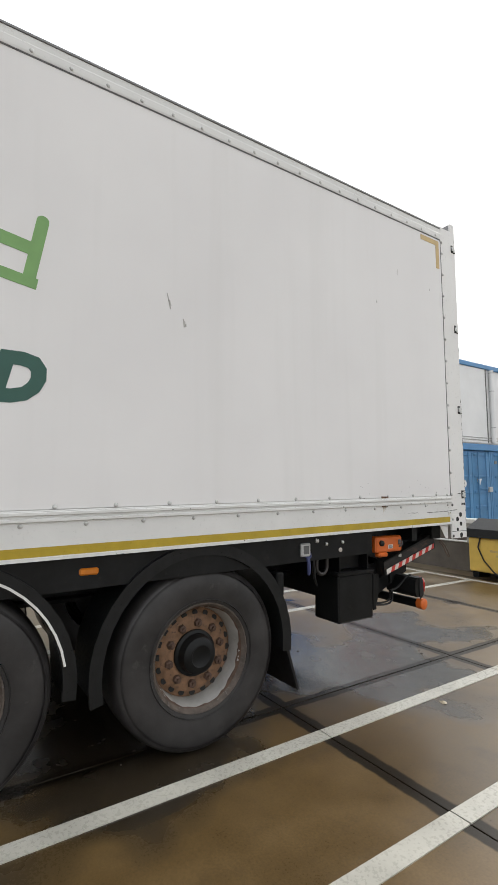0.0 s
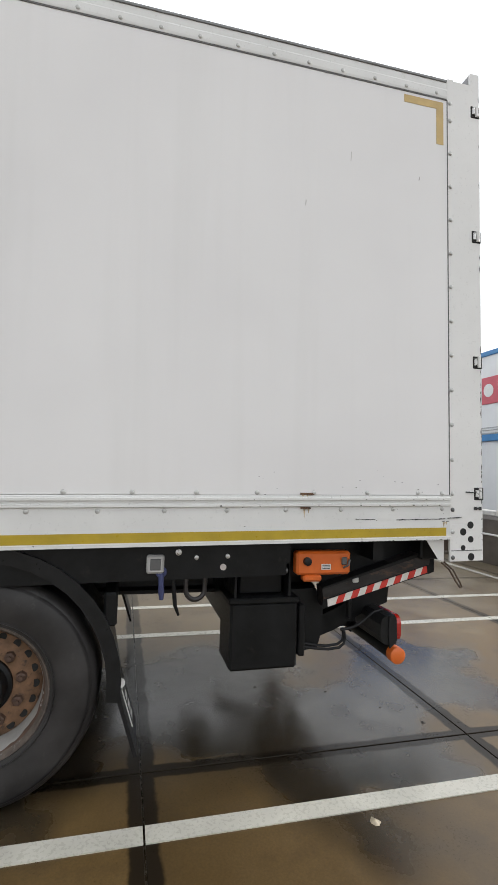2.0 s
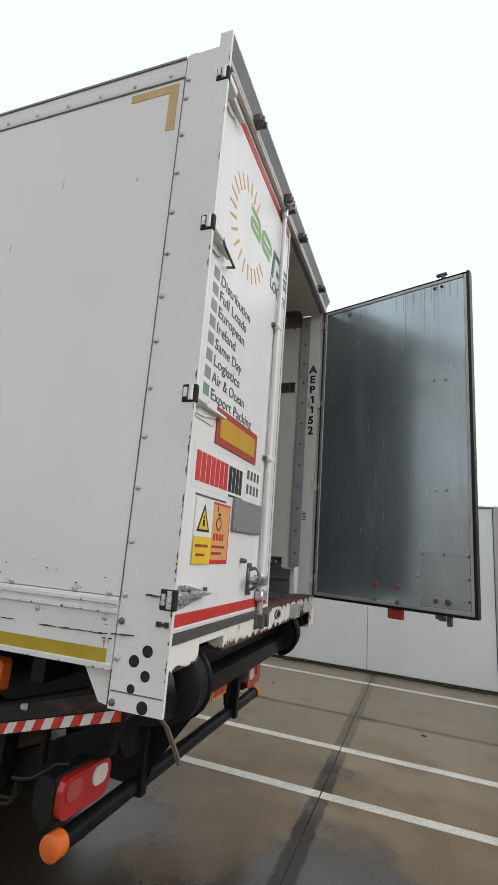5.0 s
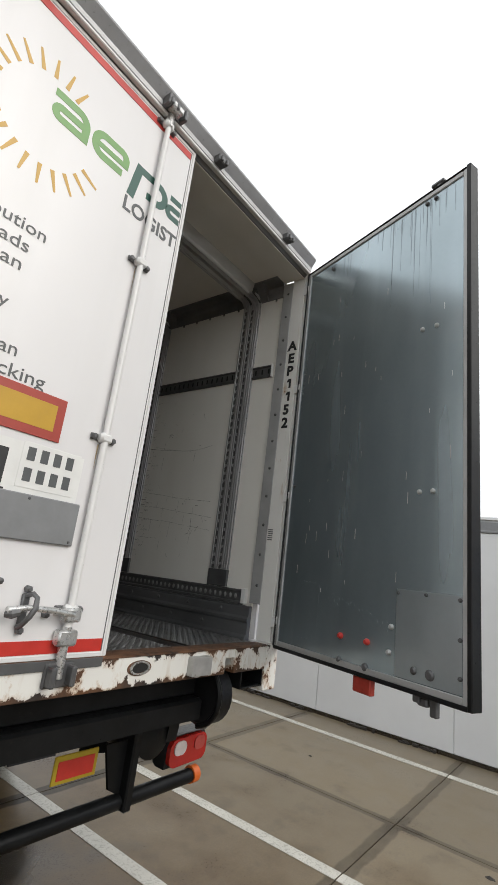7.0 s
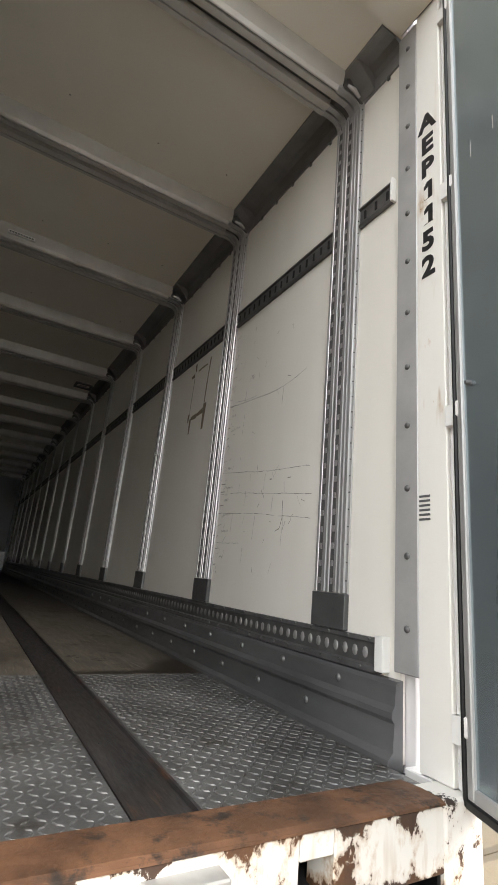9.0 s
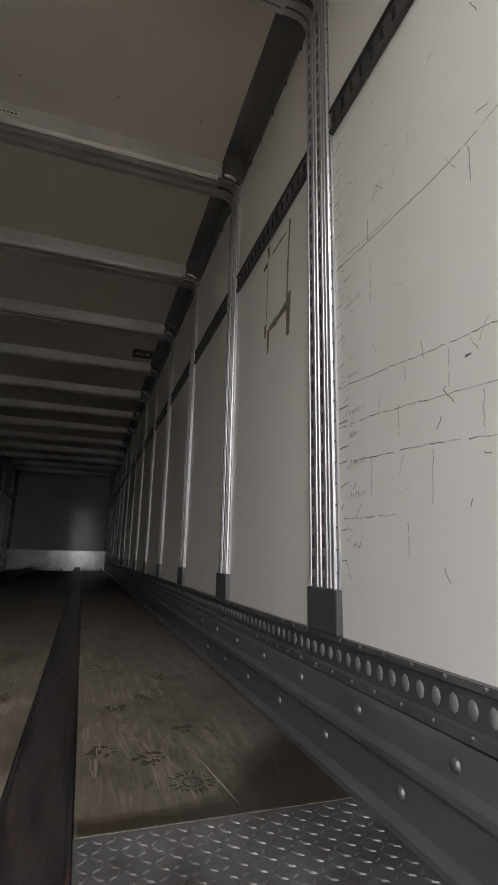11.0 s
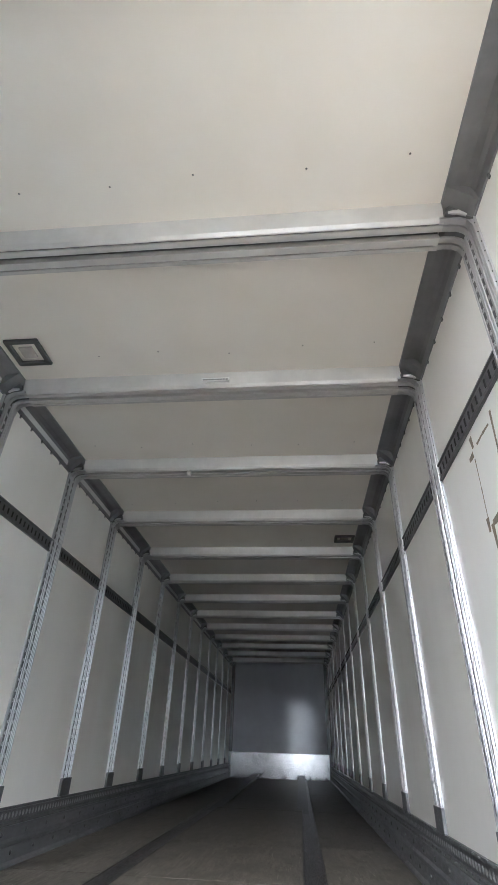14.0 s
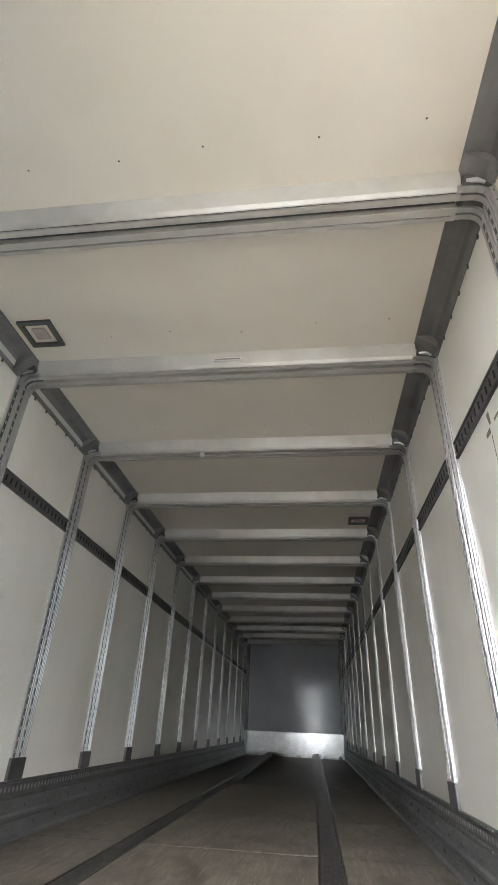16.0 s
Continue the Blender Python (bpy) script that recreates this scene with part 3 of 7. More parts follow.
box(sock, 1.26, 1.40, -4.60, -4.53, 0.50, 0.62, 0.012)
part("socket_box", sock, M_CABINGREY, low_wall, "grey weatherproof socket box")

side_wall = structure("low_block_wall", prism(B(), [(4.82, -0.02), (4.82, 0.68), (4.86, 0.70), (5.25, 0.70), (5.25, -0.02)], "y", -4.62, -2.62), M_BROWNWALL,
                      "low brown wet block wall beside the blue container", "wall")
part("end_block", box(B(), 4.74, 5.24, -2.60, -2.42, -0.02, 0.66, 0.015), M_WALLCON, side_wall)
part("footing", box(B(), 4.70, 4.85, -4.62, -2.42, -0.02, 0.05, 0.01), M_WALLCON, side_wall)


# ---- trailer ----
SECTION = Matrix.Identity(4)
XL, XR, ZF, ZC, YF = -1.275, 1.275, 1.21, 3.69, 13.98
WL, WR = -1.235, 1.235
trailer = thing("box_trailer", (0, 7, 0), "long white box trailer with one rear door open", "trailer")

# outer shell
part("side_panel", box(B(), XL, XL + 0.02, 0.115, YF + 0.15, 1.468, 3.755, 0.002), M_GEL, trailer, "smooth white side panel with fine scratches")
part("side_panel", box(B(), XR - 0.02, XR, 0.115, YF + 0.15, 1.225, 3.83, 0.002), M_GEL, trailer)
part("roof", box(B(), XL + 0.02, XR - 0.02, 0.10, YF + 0.15, 3.856, 3.872, 0.003), M_GEL, trailer, "white roof skin")
part("front_panel", box(B(), XL, XR, YF + 0.152, YF + 0.20, 1.225, 3.87, 0.004), M_GEL, trailer)
rail = [(XL + 0.02, 3.756), (XL - 0.004, 3.756), (XL - 0.006, 3.769), (XL - 0.006, 3.805), (XL - 0.001, 3.815), (XL - 0.001, 3.850), (XL + 0.003, 3.866), (XL + 0.03, 3.888), (XL + 0.05, 3.888), (XL + 0.05, 3.756)]
part("top_rail", prism(B(), rail, "y", 0.115, YF + 0.15), M_ALU_WHITE, trailer, "white extruded top rail")
# Grey strip painted as the shadow gap under the rail's top cap.
part("rail_seal", prism(B(), [(XL - 0.0005, 3.855), (XL - 0.006, 3.857), (XL - 0.006, 3.868), (XL + 0.006, 3.870)], "y", 0.118, YF), M_GREYPLASTIC, trailer)
part("panel_seal", box(B(), XL - 0.003, XL + 0.01, 0.118, YF, 3.747, 3.755), M_SEAM, trailer)
low = [(XL + 0.02, 1.466), (XL - 0.003, 1.466), (XL - 0.006, 1.460), (XL - 0.004, 1.459), (XL - 0.016, 1.455), (XL - 0.016, 1.443), (XL - 0.004, 1.438), (XL - 0.004, 1.428), (XL - 0.015, 1.423), (XL - 0.015, 1.412),
       (XL - 0.004, 1.407), (XL - 0.004, 1.244), (XL - 0.014, 1.242), (XL - 0.014, 1.227), (XL + 0.02, 1.227)]
part("bottom_rail", prism(B(), low, "y", 0.115, YF + 0.15), M_ALU_WHITE, trailer, "white ribbed bottom rail with scrapes")
part("reflective_strip", box(B(), XL - 0.0055, XL - 0.003, 0.14, YF, 1.246, 1.291), M_YELLOW, trailer, "ochre reflective strip along the side")
tape = B()
box(tape, XL - 0.0018, XL + 0.001, 0.140, 0.393, 3.685, 3.729)
box(tape, XL - 0.0018, XL + 0.001, 0.140, 0.186, 3.475, 3.685)
part("corner_marking", tape, M_TAN, trailer, "tan reflective corner marking")

rivet_me = mesh_of("rivet", dome(B(), 0.0125, 0.008), M_RIVET, True)
for k in range(24):
    piece("rivet", rivet_me, trailer, T((XL - 0.004, 0.187 + 0.1955 * k, 3.777)))
for k in range(18):
    piece("rivet", rivet_me, trailer, T((XL - 0.002, 0.315 + 0.3025 * k, 1.480)))
    piece("rivet", rivet_me, trailer, T((XL - 0.003, 0.165 + 0.3025 * k, 1.393)))
for k in range(11):
    piece("rivet", rivet_me, trailer, T((XL - 0.001, 0.096, 3.630 - 0.1965 * k)))
dull_rivet_me = mesh_of("rivet", dome(B(), 0.0125, 0.008), M_DULLRIVET, True)
for z in (3.735, 1.477, 1.388, 1.266, 1.125):
    piece("rivet", dull_rivet_me if z in (1.388, 1.125) else rivet_me, trailer, T((XL - 0.001, 0.096, z)))
piece("rivet", rivet_me, trailer, T((XL - 0.002, 0.163, 1.477)))

# rear frame
post = [(0.112, 1.306), (-0.1005, 1.306), (-0.104, 3.950), (-0.046, 3.950), (-0.046, 3.876), (0.112, 3.874)]
part("post_plate", prism(B(), [(0.112, 1.104), (-0.1002, 1.104), (-0.1005, 1.3055), (0.112, 1.3055)], "x", XL, XL + 0.014), M_FRAME, trailer, "white foot of the corner post with round holes")
part("rear_post", prism(B(), post, "x", XL, XL + 0.016), M_FRAME, trailer, "white rear corner post with scrapes")
part("post_body", box(B(), XL + 0.0165, XL + 0.10, -0.003, 0.112, 1.306, 3.815), M_FRAME, trailer)
part("post_cap", box(B(), XL + 0.004, XL + 0.06, 0.06, 0.110, 3.872, 3.893, 0.008), M_FRAME, trailer)
part("post_seam", box(B(), XL - 0.0025, XL + 0.01, 0.1115, 0.1155, 1.47, 3.75), M_SEAM, trailer)
part("weld_seam", box(B(), XL - 0.0015, XL + 0.01, -0.095, 0.108, 1.160, 1.164), M_SEAM, trailer)
for y, z, r in ((-0.020, 1.302, 0.020), (0.028, 1.265, 0.020), (-0.021, 1.223, 0.018), (0.029, 1.177, 0.015), (-0.022, 1.126, 0.021)):
    part("hole", tube(B(), [(XL - 0.0012, y, z), (XL + 0.012, y, z)], r, 20), M_HOLE, trailer, "dark round hole")
part("right_jamb", box(B(), 1.213, XR, -0.028, 0.0695, 1.3425, 3.945, 0.003), M_CHIP_LESS, trailer, "white rear door jamb with chipped paint")
part("jamb_lip", box(B(), 1.224, 1.236, -0.062, -0.0285, 1.3425, 3.86, 0.003), M_FRAME, trailer)
part("jamb_seal", box(B(), 1.2365, 1.246, -0.058, -0.0285, 1.3425, 3.86, 0.002), M_SEAM, trailer)
part("post_foot", box(B(), 1.1395, 1.262, -0.062, 0.03, 1.098, 1.3415, 0.006), M_CHIP_MORE, trailer, "chipped rusty post foot")
part("post_back", box(B(), 1.213, XR, 0.0315, 0.114, 1.105, 1.340, 0.003), M_FRAME, trailer)
part("left_jamb", box(B(), -1.175, -1.108, -0.022, 0.14, 1.345, 3.86, 0.006), M_FRAME, trailer)
head = [(-0.066, 3.852), (-0.070, 3.884), (-0.104, 3.940), (-0.104, 3.952), (-0.07, 3.958), (0.10, 3.955), (0.14, 3.89), (0.14, 3.83), (0.0, 3.822), (-0.025, 3.828), (-0.045, 3.85)]
part("header_end", prism(B(), [(-0.066, 3.852), (-0.070, 3.884), (-0.1035, 3.940), (-0.1035, 3.950), (-0.07, 3.952), (-0.048, 3.950), (-0.048, 3.852)], "x", XL + 0.0165, XL + 0.0995), M_HEADER, trailer)
part("header", prism(B(), head, "x", XL + 0.10, 1.213), M_HEADER, trailer, "grey door header with rain gutter")
# Paler piece paints the lit face; M_HEADER is darkened for the overhang's shade.
part("header_face", box(B(), XL + 0.018, 1.212, -0.0745, -0.064, 3.8515, 3.884, 0.003), M_STRIP, trailer, "lower face of the header, coloured paler as its lit side")
part("header_lining", prism(B(), [(-0.02, 3.8155), (-0.02, 3.8215), (0.0, 3.8212), (0.141, 3.829), (0.141, 3.818)], "x", -1.105, 1.205), M_CEILING, trailer, "cream lining strip inside the header")
part("header_seal", box(B(), -1.17, 1.222, -0.075, -0.046, 3.832, 3.8495, 0.004), M_ALU_WHITE, trailer, "white lip under the header")
for x in (-0.85, -0.237, 0.146, 0.85):
    keep = B()
    box(keep, x - 0.034, x + 0.034, -0.118, -0.070, 3.855, 3.90, 0.006)
    box(keep, x - 0.028, x - 0.012, -0.134, -0.117, 3.85, 3.885, 0.004)
    box(keep, x + 0.012, x + 0.028, -0.134, -0.117, 3.85, 3.885, 0.004)
    part("lock_keeper", keep, M_KICK, trailer, "dark steel lock keeper")

rs = random.Random(31)
chips = B()
for k in range(44):
    z, h = rs.uniform(1.2, 2.3) if k < 38 else rs.uniform(2.6, 3.85), rs.uniform(0.006, 0.05)
    w = rs.uniform(0.002, 0.007)
    y = -0.0975 - 0.0014 * (z - 1.1)
    prism(chips, [(y, z), (y + w * 0.6, z + h * 0.2), (y + w, z + h * 0.55), (y + w * 0.4, z + h * 0.8), (y, z + h)], "x", XL - 0.0012, XL + 0.006)
tagged(part("paint_chip", chips, M_SEAM, trailer, "dark paint chips along the post edge"), kind="stuff")

# sill with notches, rust and bumpers
for x0, x1, z0 in ((-1.26, -0.94, 1.215), (-0.94, -0.682, 1.280), (-0.682, 0.773, 1.216), (0.849, 1.139, 1.215), (0.773, 0.849, 1.292)):
    part("sill", box(B(), x0 + 0.0005, x1 - 0.0005, -0.06, 0.02, z0, 1.335, 0.003), M_SILL, trailer, "rear sill with flaking white paint and rust")
part("sill_edge", prism(B(), [(-0.064, 1.3355), (-0.064, 1.340), (-0.05, 1.344), (0.0, 1.345), (0.06, 1.340), (0.06, 1.3315), (-0.02, 1.3315)], "x", -1.19, 1.139), M_RUSTEDGE, trailer, "worn rusty sill edge")
# Dark strip painted for the shaded gap between closed door and sill.
part("door_foot_seal", box(B(), -1.255, -0.02, -0.0672, -0.0645, 1.312, 1.3462, 0.001), M_KICK, trailer, "dark strip painted as shade in the gap under the closed door")
part("buffer", box(B(), 0.485, 0.618, -0.10, -0.058, 1.234, 1.317, 0.003), M_RIM, trailer, "bare steel buffer block")
rec = prism(B(), [(0.184 + 0.066 * math.cos(2 * math.pi * k / 20), 1.290 + 0.030 * math.sin(2 * math.pi * k / 20)) for k in range(20)], "y", -0.064, -0.05)
rec = part("lamp_recess", rec, M_RUSTEDGE, trailer, "rusted oval lamp recess")
part("recess_hole", prism(B(), [(0.184 + 0.045 * math.cos(2 * math.pi * k / 16), 1.290 + 0.019 * math.sin(2 * math.pi * k / 16)) for k in range(16)], "y", -0.0655, -0.05), M_HOLE, rec)
pocket = B()
for x0, x1, z0, z1 in ((0.935, 0.945, 1.125, 1.214), (1.130, 1.139, 1.125, 1.214), (0.9455, 1.1295, 1.125, 1.133)):
    box(pocket, x0, x1, -0.05, 0.10, z0, z1, 0.002)
box(pocket, 0.9455, 1.1295, 0.085, 0.10, 1.1335, 1.214)
part("sill_pocket", pocket, M_BLACK, trailer, "black open steel pocket below the sill")

# closed left door
ldoor = part("left_door", box(B(), -1.254, 0.0, -0.045, -0.005, 1.350, 3.822, 0.004), M_GEL, trailer, "closed white rear door with printed signs")
for x0, x1, z0, z1 in ((-0.010, 0.006, 1.345, 3.826), (-1.256, -0.011, 1.345, 1.362), (-1.256, -0.011, 3.808, 3.826)):
    part("door_edging", box(B(), x0, x1, -0.049, -0.003, z0, z1, 0.002), M_ALU_WHITE, ldoor)
part("edge_seal", box(B(), -0.022, -0.018, -0.0465, -0.04, 1.365, 3.80), M_SEAM, ldoor)
part("red_band", box(B(), -1.250, -0.024, -0.0475, -0.04, 1.366, 1.411), M_REDTAPE, ldoor, "red reflective band along the door foot")
part("red_band", box(B(), -1.250, -0.024, -0.0475, -0.04, 3.760, 3.798), M_REDTAPE, ldoor)
part("lock_rod", tube(B(), [(-0.21, -0.068, 1.365), (-0.21, -0.068, 3.86)], 0.014, 12), M_FRAME, ldoor, "white painted lock rod", True)
for z in (3.79, 3.007, 2.181, 1.519):
    br = B()
    box(br, -0.238, -0.182, -0.086, -0.045, z - 0.020, z + 0.020, 0.010)
    br = part("rod_bracket", br, M_PAINTED, ldoor, "white clamp round the lock rod", True)
    ear = B()
    box(ear, -0.268, -0.152, -0.054, -0.0455, z - 0.013, z + 0.013, 0.003)
    for x in (-0.255, -0.165):
        tube(ear, [(x, -0.053, z), (x, -0.066, z), (x, -0.069, z)], [0.012, 0.012, 0.008], 8)
    part("bracket_ear", ear, M_KICK, br, "dark bolted bracket ears")
cam_lock = B()
tube(cam_lock, [(-0.21, -0.068, 3.78), (-0.21, -0.068, 3.89)], 0.022, 12)
box(cam_lock, -0.245, -0.175, -0.128, -0.075, 3.85, 3.885, 0.006)
part("lock_cam", cam_lock, M_CHROME, ldoor, "worn lock cam at the rod top")
keep = B()
box(keep, -0.275, -0.255, -0.125, -0.072, 3.845, 3.905, 0.004)
box(keep, -0.165, -0.145, -0.125, -0.072, 3.845, 3.905, 0.004)
box(keep, -0.275, -0.145, -0.080, -0.072, 3.850, 3.900)
part("cam_keeper", keep, M_KICK, ldoor, "dark forked cam keeper")
lever = B()
tube(lever, [(-0.21, -0.088, 1.505), (-0.30, -0.100, 1.520), (-0.40, -0.102, 1.528), (-0.47, -0.100, 1.520)], [0.013, 0.011, 0.010, 0.012], 10)
box(lever, -0.245, -0.175, -0.098, -0.060, 1.478, 1.528, 0.008)
lever = part("lock_handle", lever, M_CHROME, ldoor, "scratched steel lock handle lying across the door", True)
hasp = B()
box(hasp, -0.400, -0.372, -0.058, -0.0455, 1.458, 1.570, 0.004)
tube(hasp, [(-0.386, -0.055, 1.562), (-0.380, -0.085, 1.572), (-0.372, -0.100, 1.560), (-0.378, -0.112, 1.528), (-0.392, -0.110, 1.500), (-0.400, -0.085, 1.470), (-0.398, -0.056, 1.460)], [0.010, 0.009, 0.009, 0.011, 0.010, 0.009, 0.009], 8)
tube(hasp, [(-0.470, -0.092, 1.506), (-0.455, -0.106, 1.508), (-0.43, -0.108, 1.514)], [0.010, 0.015, 0.012], 8)
hasp = part("handle_catch", hasp, M_KICK, lever, "dark worn cast steel handle catch", True)
for x, z in ((-0.386, 1.585), (-0.386, 1.448), (-0.30, 1.500)):
    part("catch_bolt", tube(B(), [(x, -0.046, z), (x, -0.066, z), (x, -0.070, z)], [0.013, 0.012, 0.007], 6), M_KICK, hasp)
part("catch_pin", tube(B(), [(-0.50, -0.046, 1.607), (-0.50, -0.075, 1.607), (-0.50, -0.079, 1.605)], [0.013, 0.011, 0.006], 8), M_KICK, ldoor, "small dark stop pin", True)
foot_latch = B()
box(foot_latch, -0.250, -0.170, -0.092, -0.047, 1.395, 1.450, 0.007)
tube(foot_latch, [(-0.21, -0.068, 1.46), (-0.21, -0.068, 1.285)], [0.019, 0.017], 12)
foot_latch = part("foot_latch", foot_latch, M_CHROME, ldoor, "worn steel cam at the rod foot", True)
teeth = B()
box(teeth, -0.262, -0.240, -0.112, -0.064, 1.262, 1.330, 0.005)
box(teeth, -0.180, -0.158, -0.112, -0.064, 1.262, 1.330, 0.005)
box(teeth, -0.268, -0.152, -0.075, -0.0605, 1.255, 1.338, 0.004)
part("cam_keeper", teeth, M_KICK, foot_latch, "dark keeper below the door")
for x, z0, L, w in ((-0.205, 2.985, 0.33, 0.006), (-0.218, 2.985, 0.14, 0.004), (-0.205, 2.16, 0.22, 0.005), (-0.222, 2.155, 0.10, 0.008), (-0.30, 2.06, 0.05, 0.01)):
    part("rust_drip", prism(B(), [(x - w / 2, z0), (x + w / 2, z0), (x + w * 0.2, z0 - L * 0.6), (x, z0 - L), (x - w * 0.3, z0 - L * 0.5)], "y", -0.0458, -0.044), M_DRIP, ldoor, "thin brown rust drip")
for z in (3.716, 2.963, 2.226, 1.477):
    hinge = part("hinge", box(B(), XL - 0.004, XL + 0.02, -0.107, -0.046, z - 0.037, z + 0.034, 0.004), M_HOLE, ldoor, "dark hinge pocket")
    part("hinge_knuckle", tube(B(), [(XL - 0.004, -0.062, z - 0.019), (XL - 0.004, -0.062, z + 0.019)], 0.010, 10), M_CHROME, hinge, "worn steel hinge knuckle", True)
    arm = B()
    tube(arm, [(XL - 0.004, -0.084, z - 0.03), (XL - 0.004, -0.084, z + 0.03)], 0.010, 10)
    box(arm, XL - 0.003, XL + 0.01, -0.060, -0.052, z - 0.03, z + 0.012, 0.003)
    box(arm, XL + 0.0, -1.16, -0.104, -0.050, z - 0.020, z + 0.020, 0.006)
    end = -0.965 if z < 2.5 else -1.06
    prism(arm, [(-1.225, z - 0.044), (-1.10, z - 0.042), (end, z - 0.018), (end, z + 0.016), (-1.10, z + 0.038), (-1.225, z + 0.042)], "y", -0.056, -0.0458)
    prism(arm, [(-1.165, z - 0.008), (end + 0.05, z - 0.004), (end + 0.05, z + 0.004), (-1.165, z + 0.012)], "y", -0.082, -0.056)
    part("hinge_arm", arm, M_PAINTED if z > 2 else M_CHROME, hinge, "white strap hinge arm" if z > 2 else "bare worn strap hinge arm", True)
    if z == 2.226:
        part("hinge_plate", box(B(), -1.150, -0.975, -0.0500, -0.0452, 2.170, 2.262, 0.002), M_PAINTED, hinge, "white plate behind the hinge strap")
    nuts = B()
    for x in (-1.135, -1.085, end + 0.03):
        tube(nuts, [(x, -0.055, z + 0.016), (x, -0.068, z + 0.016)], [0.010, 0.009], 6)
    part("hinge_bolt", nuts, M_KICK, hinge)

# signs on the closed door: reflective marker, lists, warning signs
SECTION = Matrix.Identity(4)
part("marker_board", box(B(), -0.942, -0.395, -0.0515, -0.0455, 2.110, 2.275, 0.001), M_MARKERRED, ldoor, "red marker board with a yellow centre")
part("marker_centre", box(B(), -0.905, -0.430, -0.0527, -0.050, 2.143, 2.243), M_MARKER, ldoor, "amber centre of the marker board")
for k, (line, wide) in enumerate((("Distribution", 0.395), ("Full Loads", 0.345), ("European", 0.335), ("Ireland", 0.225), ("Same Day", 0.330), ("Logistics", 0.315), ("Air & Ocean", 0.405), ("Export Packing", 0.525))):
    z = 2.832 - 0.0776 * k
    part("bullet", box(B(), -1.103, -1.046, -0.0465, -0.044, z - 0.004, z + 0.047), M_BULLETGREEN if k == 7 else M_BULLET, ldoor)
    lettering(line, 0.072, facing_rear(-1.030, -0.0465, z - 0.004), M_GREY_TEXT, ldoor, "service_line", "dark printed word '%s'" % line, fit_width=wide)


def wedge_ring(bm, cx, cz, r0, r1, a0, a1, y0, y1, n=16, sx=1.0):
    """A flat arc of a ring on the door, from angle a0 to a1."""
    pts = []
    for r, order in ((r1, range(n + 1)), (r0, range(n, -1, -1))):
        for k in order:
            a = radians(a0 + (a1 - a0) * k / n)
            pts.append((cx + sx * r * math.cos(a), cz + r * math.sin(a)))
    rows = [[bm.verts.new((x, y, z)) for x, z in pts] for y in (y0, y1)]
    k = len(pts)
    for i in range(n):
        for row in rows:
            bm.faces.new((row[i], row[i + 1], row[k - 2 - i], row[k - 1 - i]))
    for i in range(k):
        bm.faces.new((rows[0][i], rows[0][(i + 1) % k], rows[1][(i + 1) % k], rows[1][i]))
    return bm


part("recess_ring", wedge_ring(B(), 0.184, 1.290, 0.021, 0.027, 0, 359, -0.069, -0.060, 24, 2.05), M_CHROME, rec, "worn bright ring of the recessed lamp")
rays = B()
for k in range(24):
    if k in (23, 0, 1, 2, 3):
        continue
    a = radians(15 * k + 4)
    m = T(Vector((-0.735, -0.0455, 3.315)) + 0.238 * Vector((math.cos(a), 0, math.sin(a)))) @ Matrix.Rotation(-a, 4, "Y")
    flat = [(-0.043, -0.009), (0.043, -0.0045), (0.043, 0.0045), (-0.043, 0.009)]
    vs = [[rays.verts.new(m @ Vector((u, d, w))) for u, w in flat] for d in (-0.0007, 0.0015)]
    rays.faces.new(vs[0]), rays.faces.new(vs[1][::-1])
    for i in range(4):
        rays.faces.new((vs[0][i], vs[0][(i + 1) % 4], vs[1][(i + 1) % 4], vs[1][i]))
part("sun_emblem", rays, M_SUNRAY, ldoor, "ring of amber printed rays")


def ribbon(bm, pts, w, y0):
    """A flat printed band of one width along a line of (x, z) points on the door."""
    pts = [Vector(p) for p in pts]
    rows = []
    for i, p in enumerate(pts):
        d = (pts[min(i + 1, len(pts) - 1)] - pts[max(i - 1, 0)]).normalized()
        o = Vector((-d.y, d.x)) * w / 2
        rows.append([bm.verts.new((q.x, y, q.y)) for q, y in ((p - o, y0), (p + o, y0), (p + o, -0.044), (p - o, -0.044))])
    for a, b in zip(rows, rows[1:]):
        for q in range(4):
            bm.faces.new((a[q], a[(q + 1) % 4], b[(q + 1) % 4], b[q]))
    bm.faces.new(rows[0]), bm.faces.new(rows[-1][::-1])
    return bm


def bend(cx, cz, r, a0, a1, n=8):
    return [(cx + r * math.cos(radians(a0 + (a1 - a0) * k / n)), cz + r * math.sin(radians(a0 + (a1 - a0) * k / n))) for k in range(n + 1)]


def loop_shape(bm, x0, w):
    """A rounded flat-topped emblem shape with a bar across its middle, open at the foot."""
    b, t, r, h = 3.362, 3.462, 0.045, 0.034
    x1 = x0 + w - 0.02
    ribbon(bm, [(x1 - 0.01, b)] + bend(x0 + r + 0.01, b + r, r, 270, 180) + bend(x0 + r + 0.01, t - r, r, 180, 90) + bend(x1 - 0.030, t - 0.030, 0.030, 90, 0) + [(x1, t - 0.042)], h, -0.0462)
    ribbon(bm, [(x0 + 0.012, 3.408), (x1 + 0.016, 3.408)], 0.026, -0.0464)


mark = B()
ribbon(mark, [(-0.735, 3.462)] + bend(-0.628, 3.417, 0.045, 90, 0) + [(-0.583, 3.345)], 0.034, -0.0462)
ribbon(mark, [(-0.600, 3.362)] + bend(-0.695, 3.386, 0.024, 270, 90) + [(-0.600, 3.410)], 0.032, -0.0464)
loop_shape(mark, -0.545, 0.19)
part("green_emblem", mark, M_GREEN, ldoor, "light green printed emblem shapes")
mark = B()
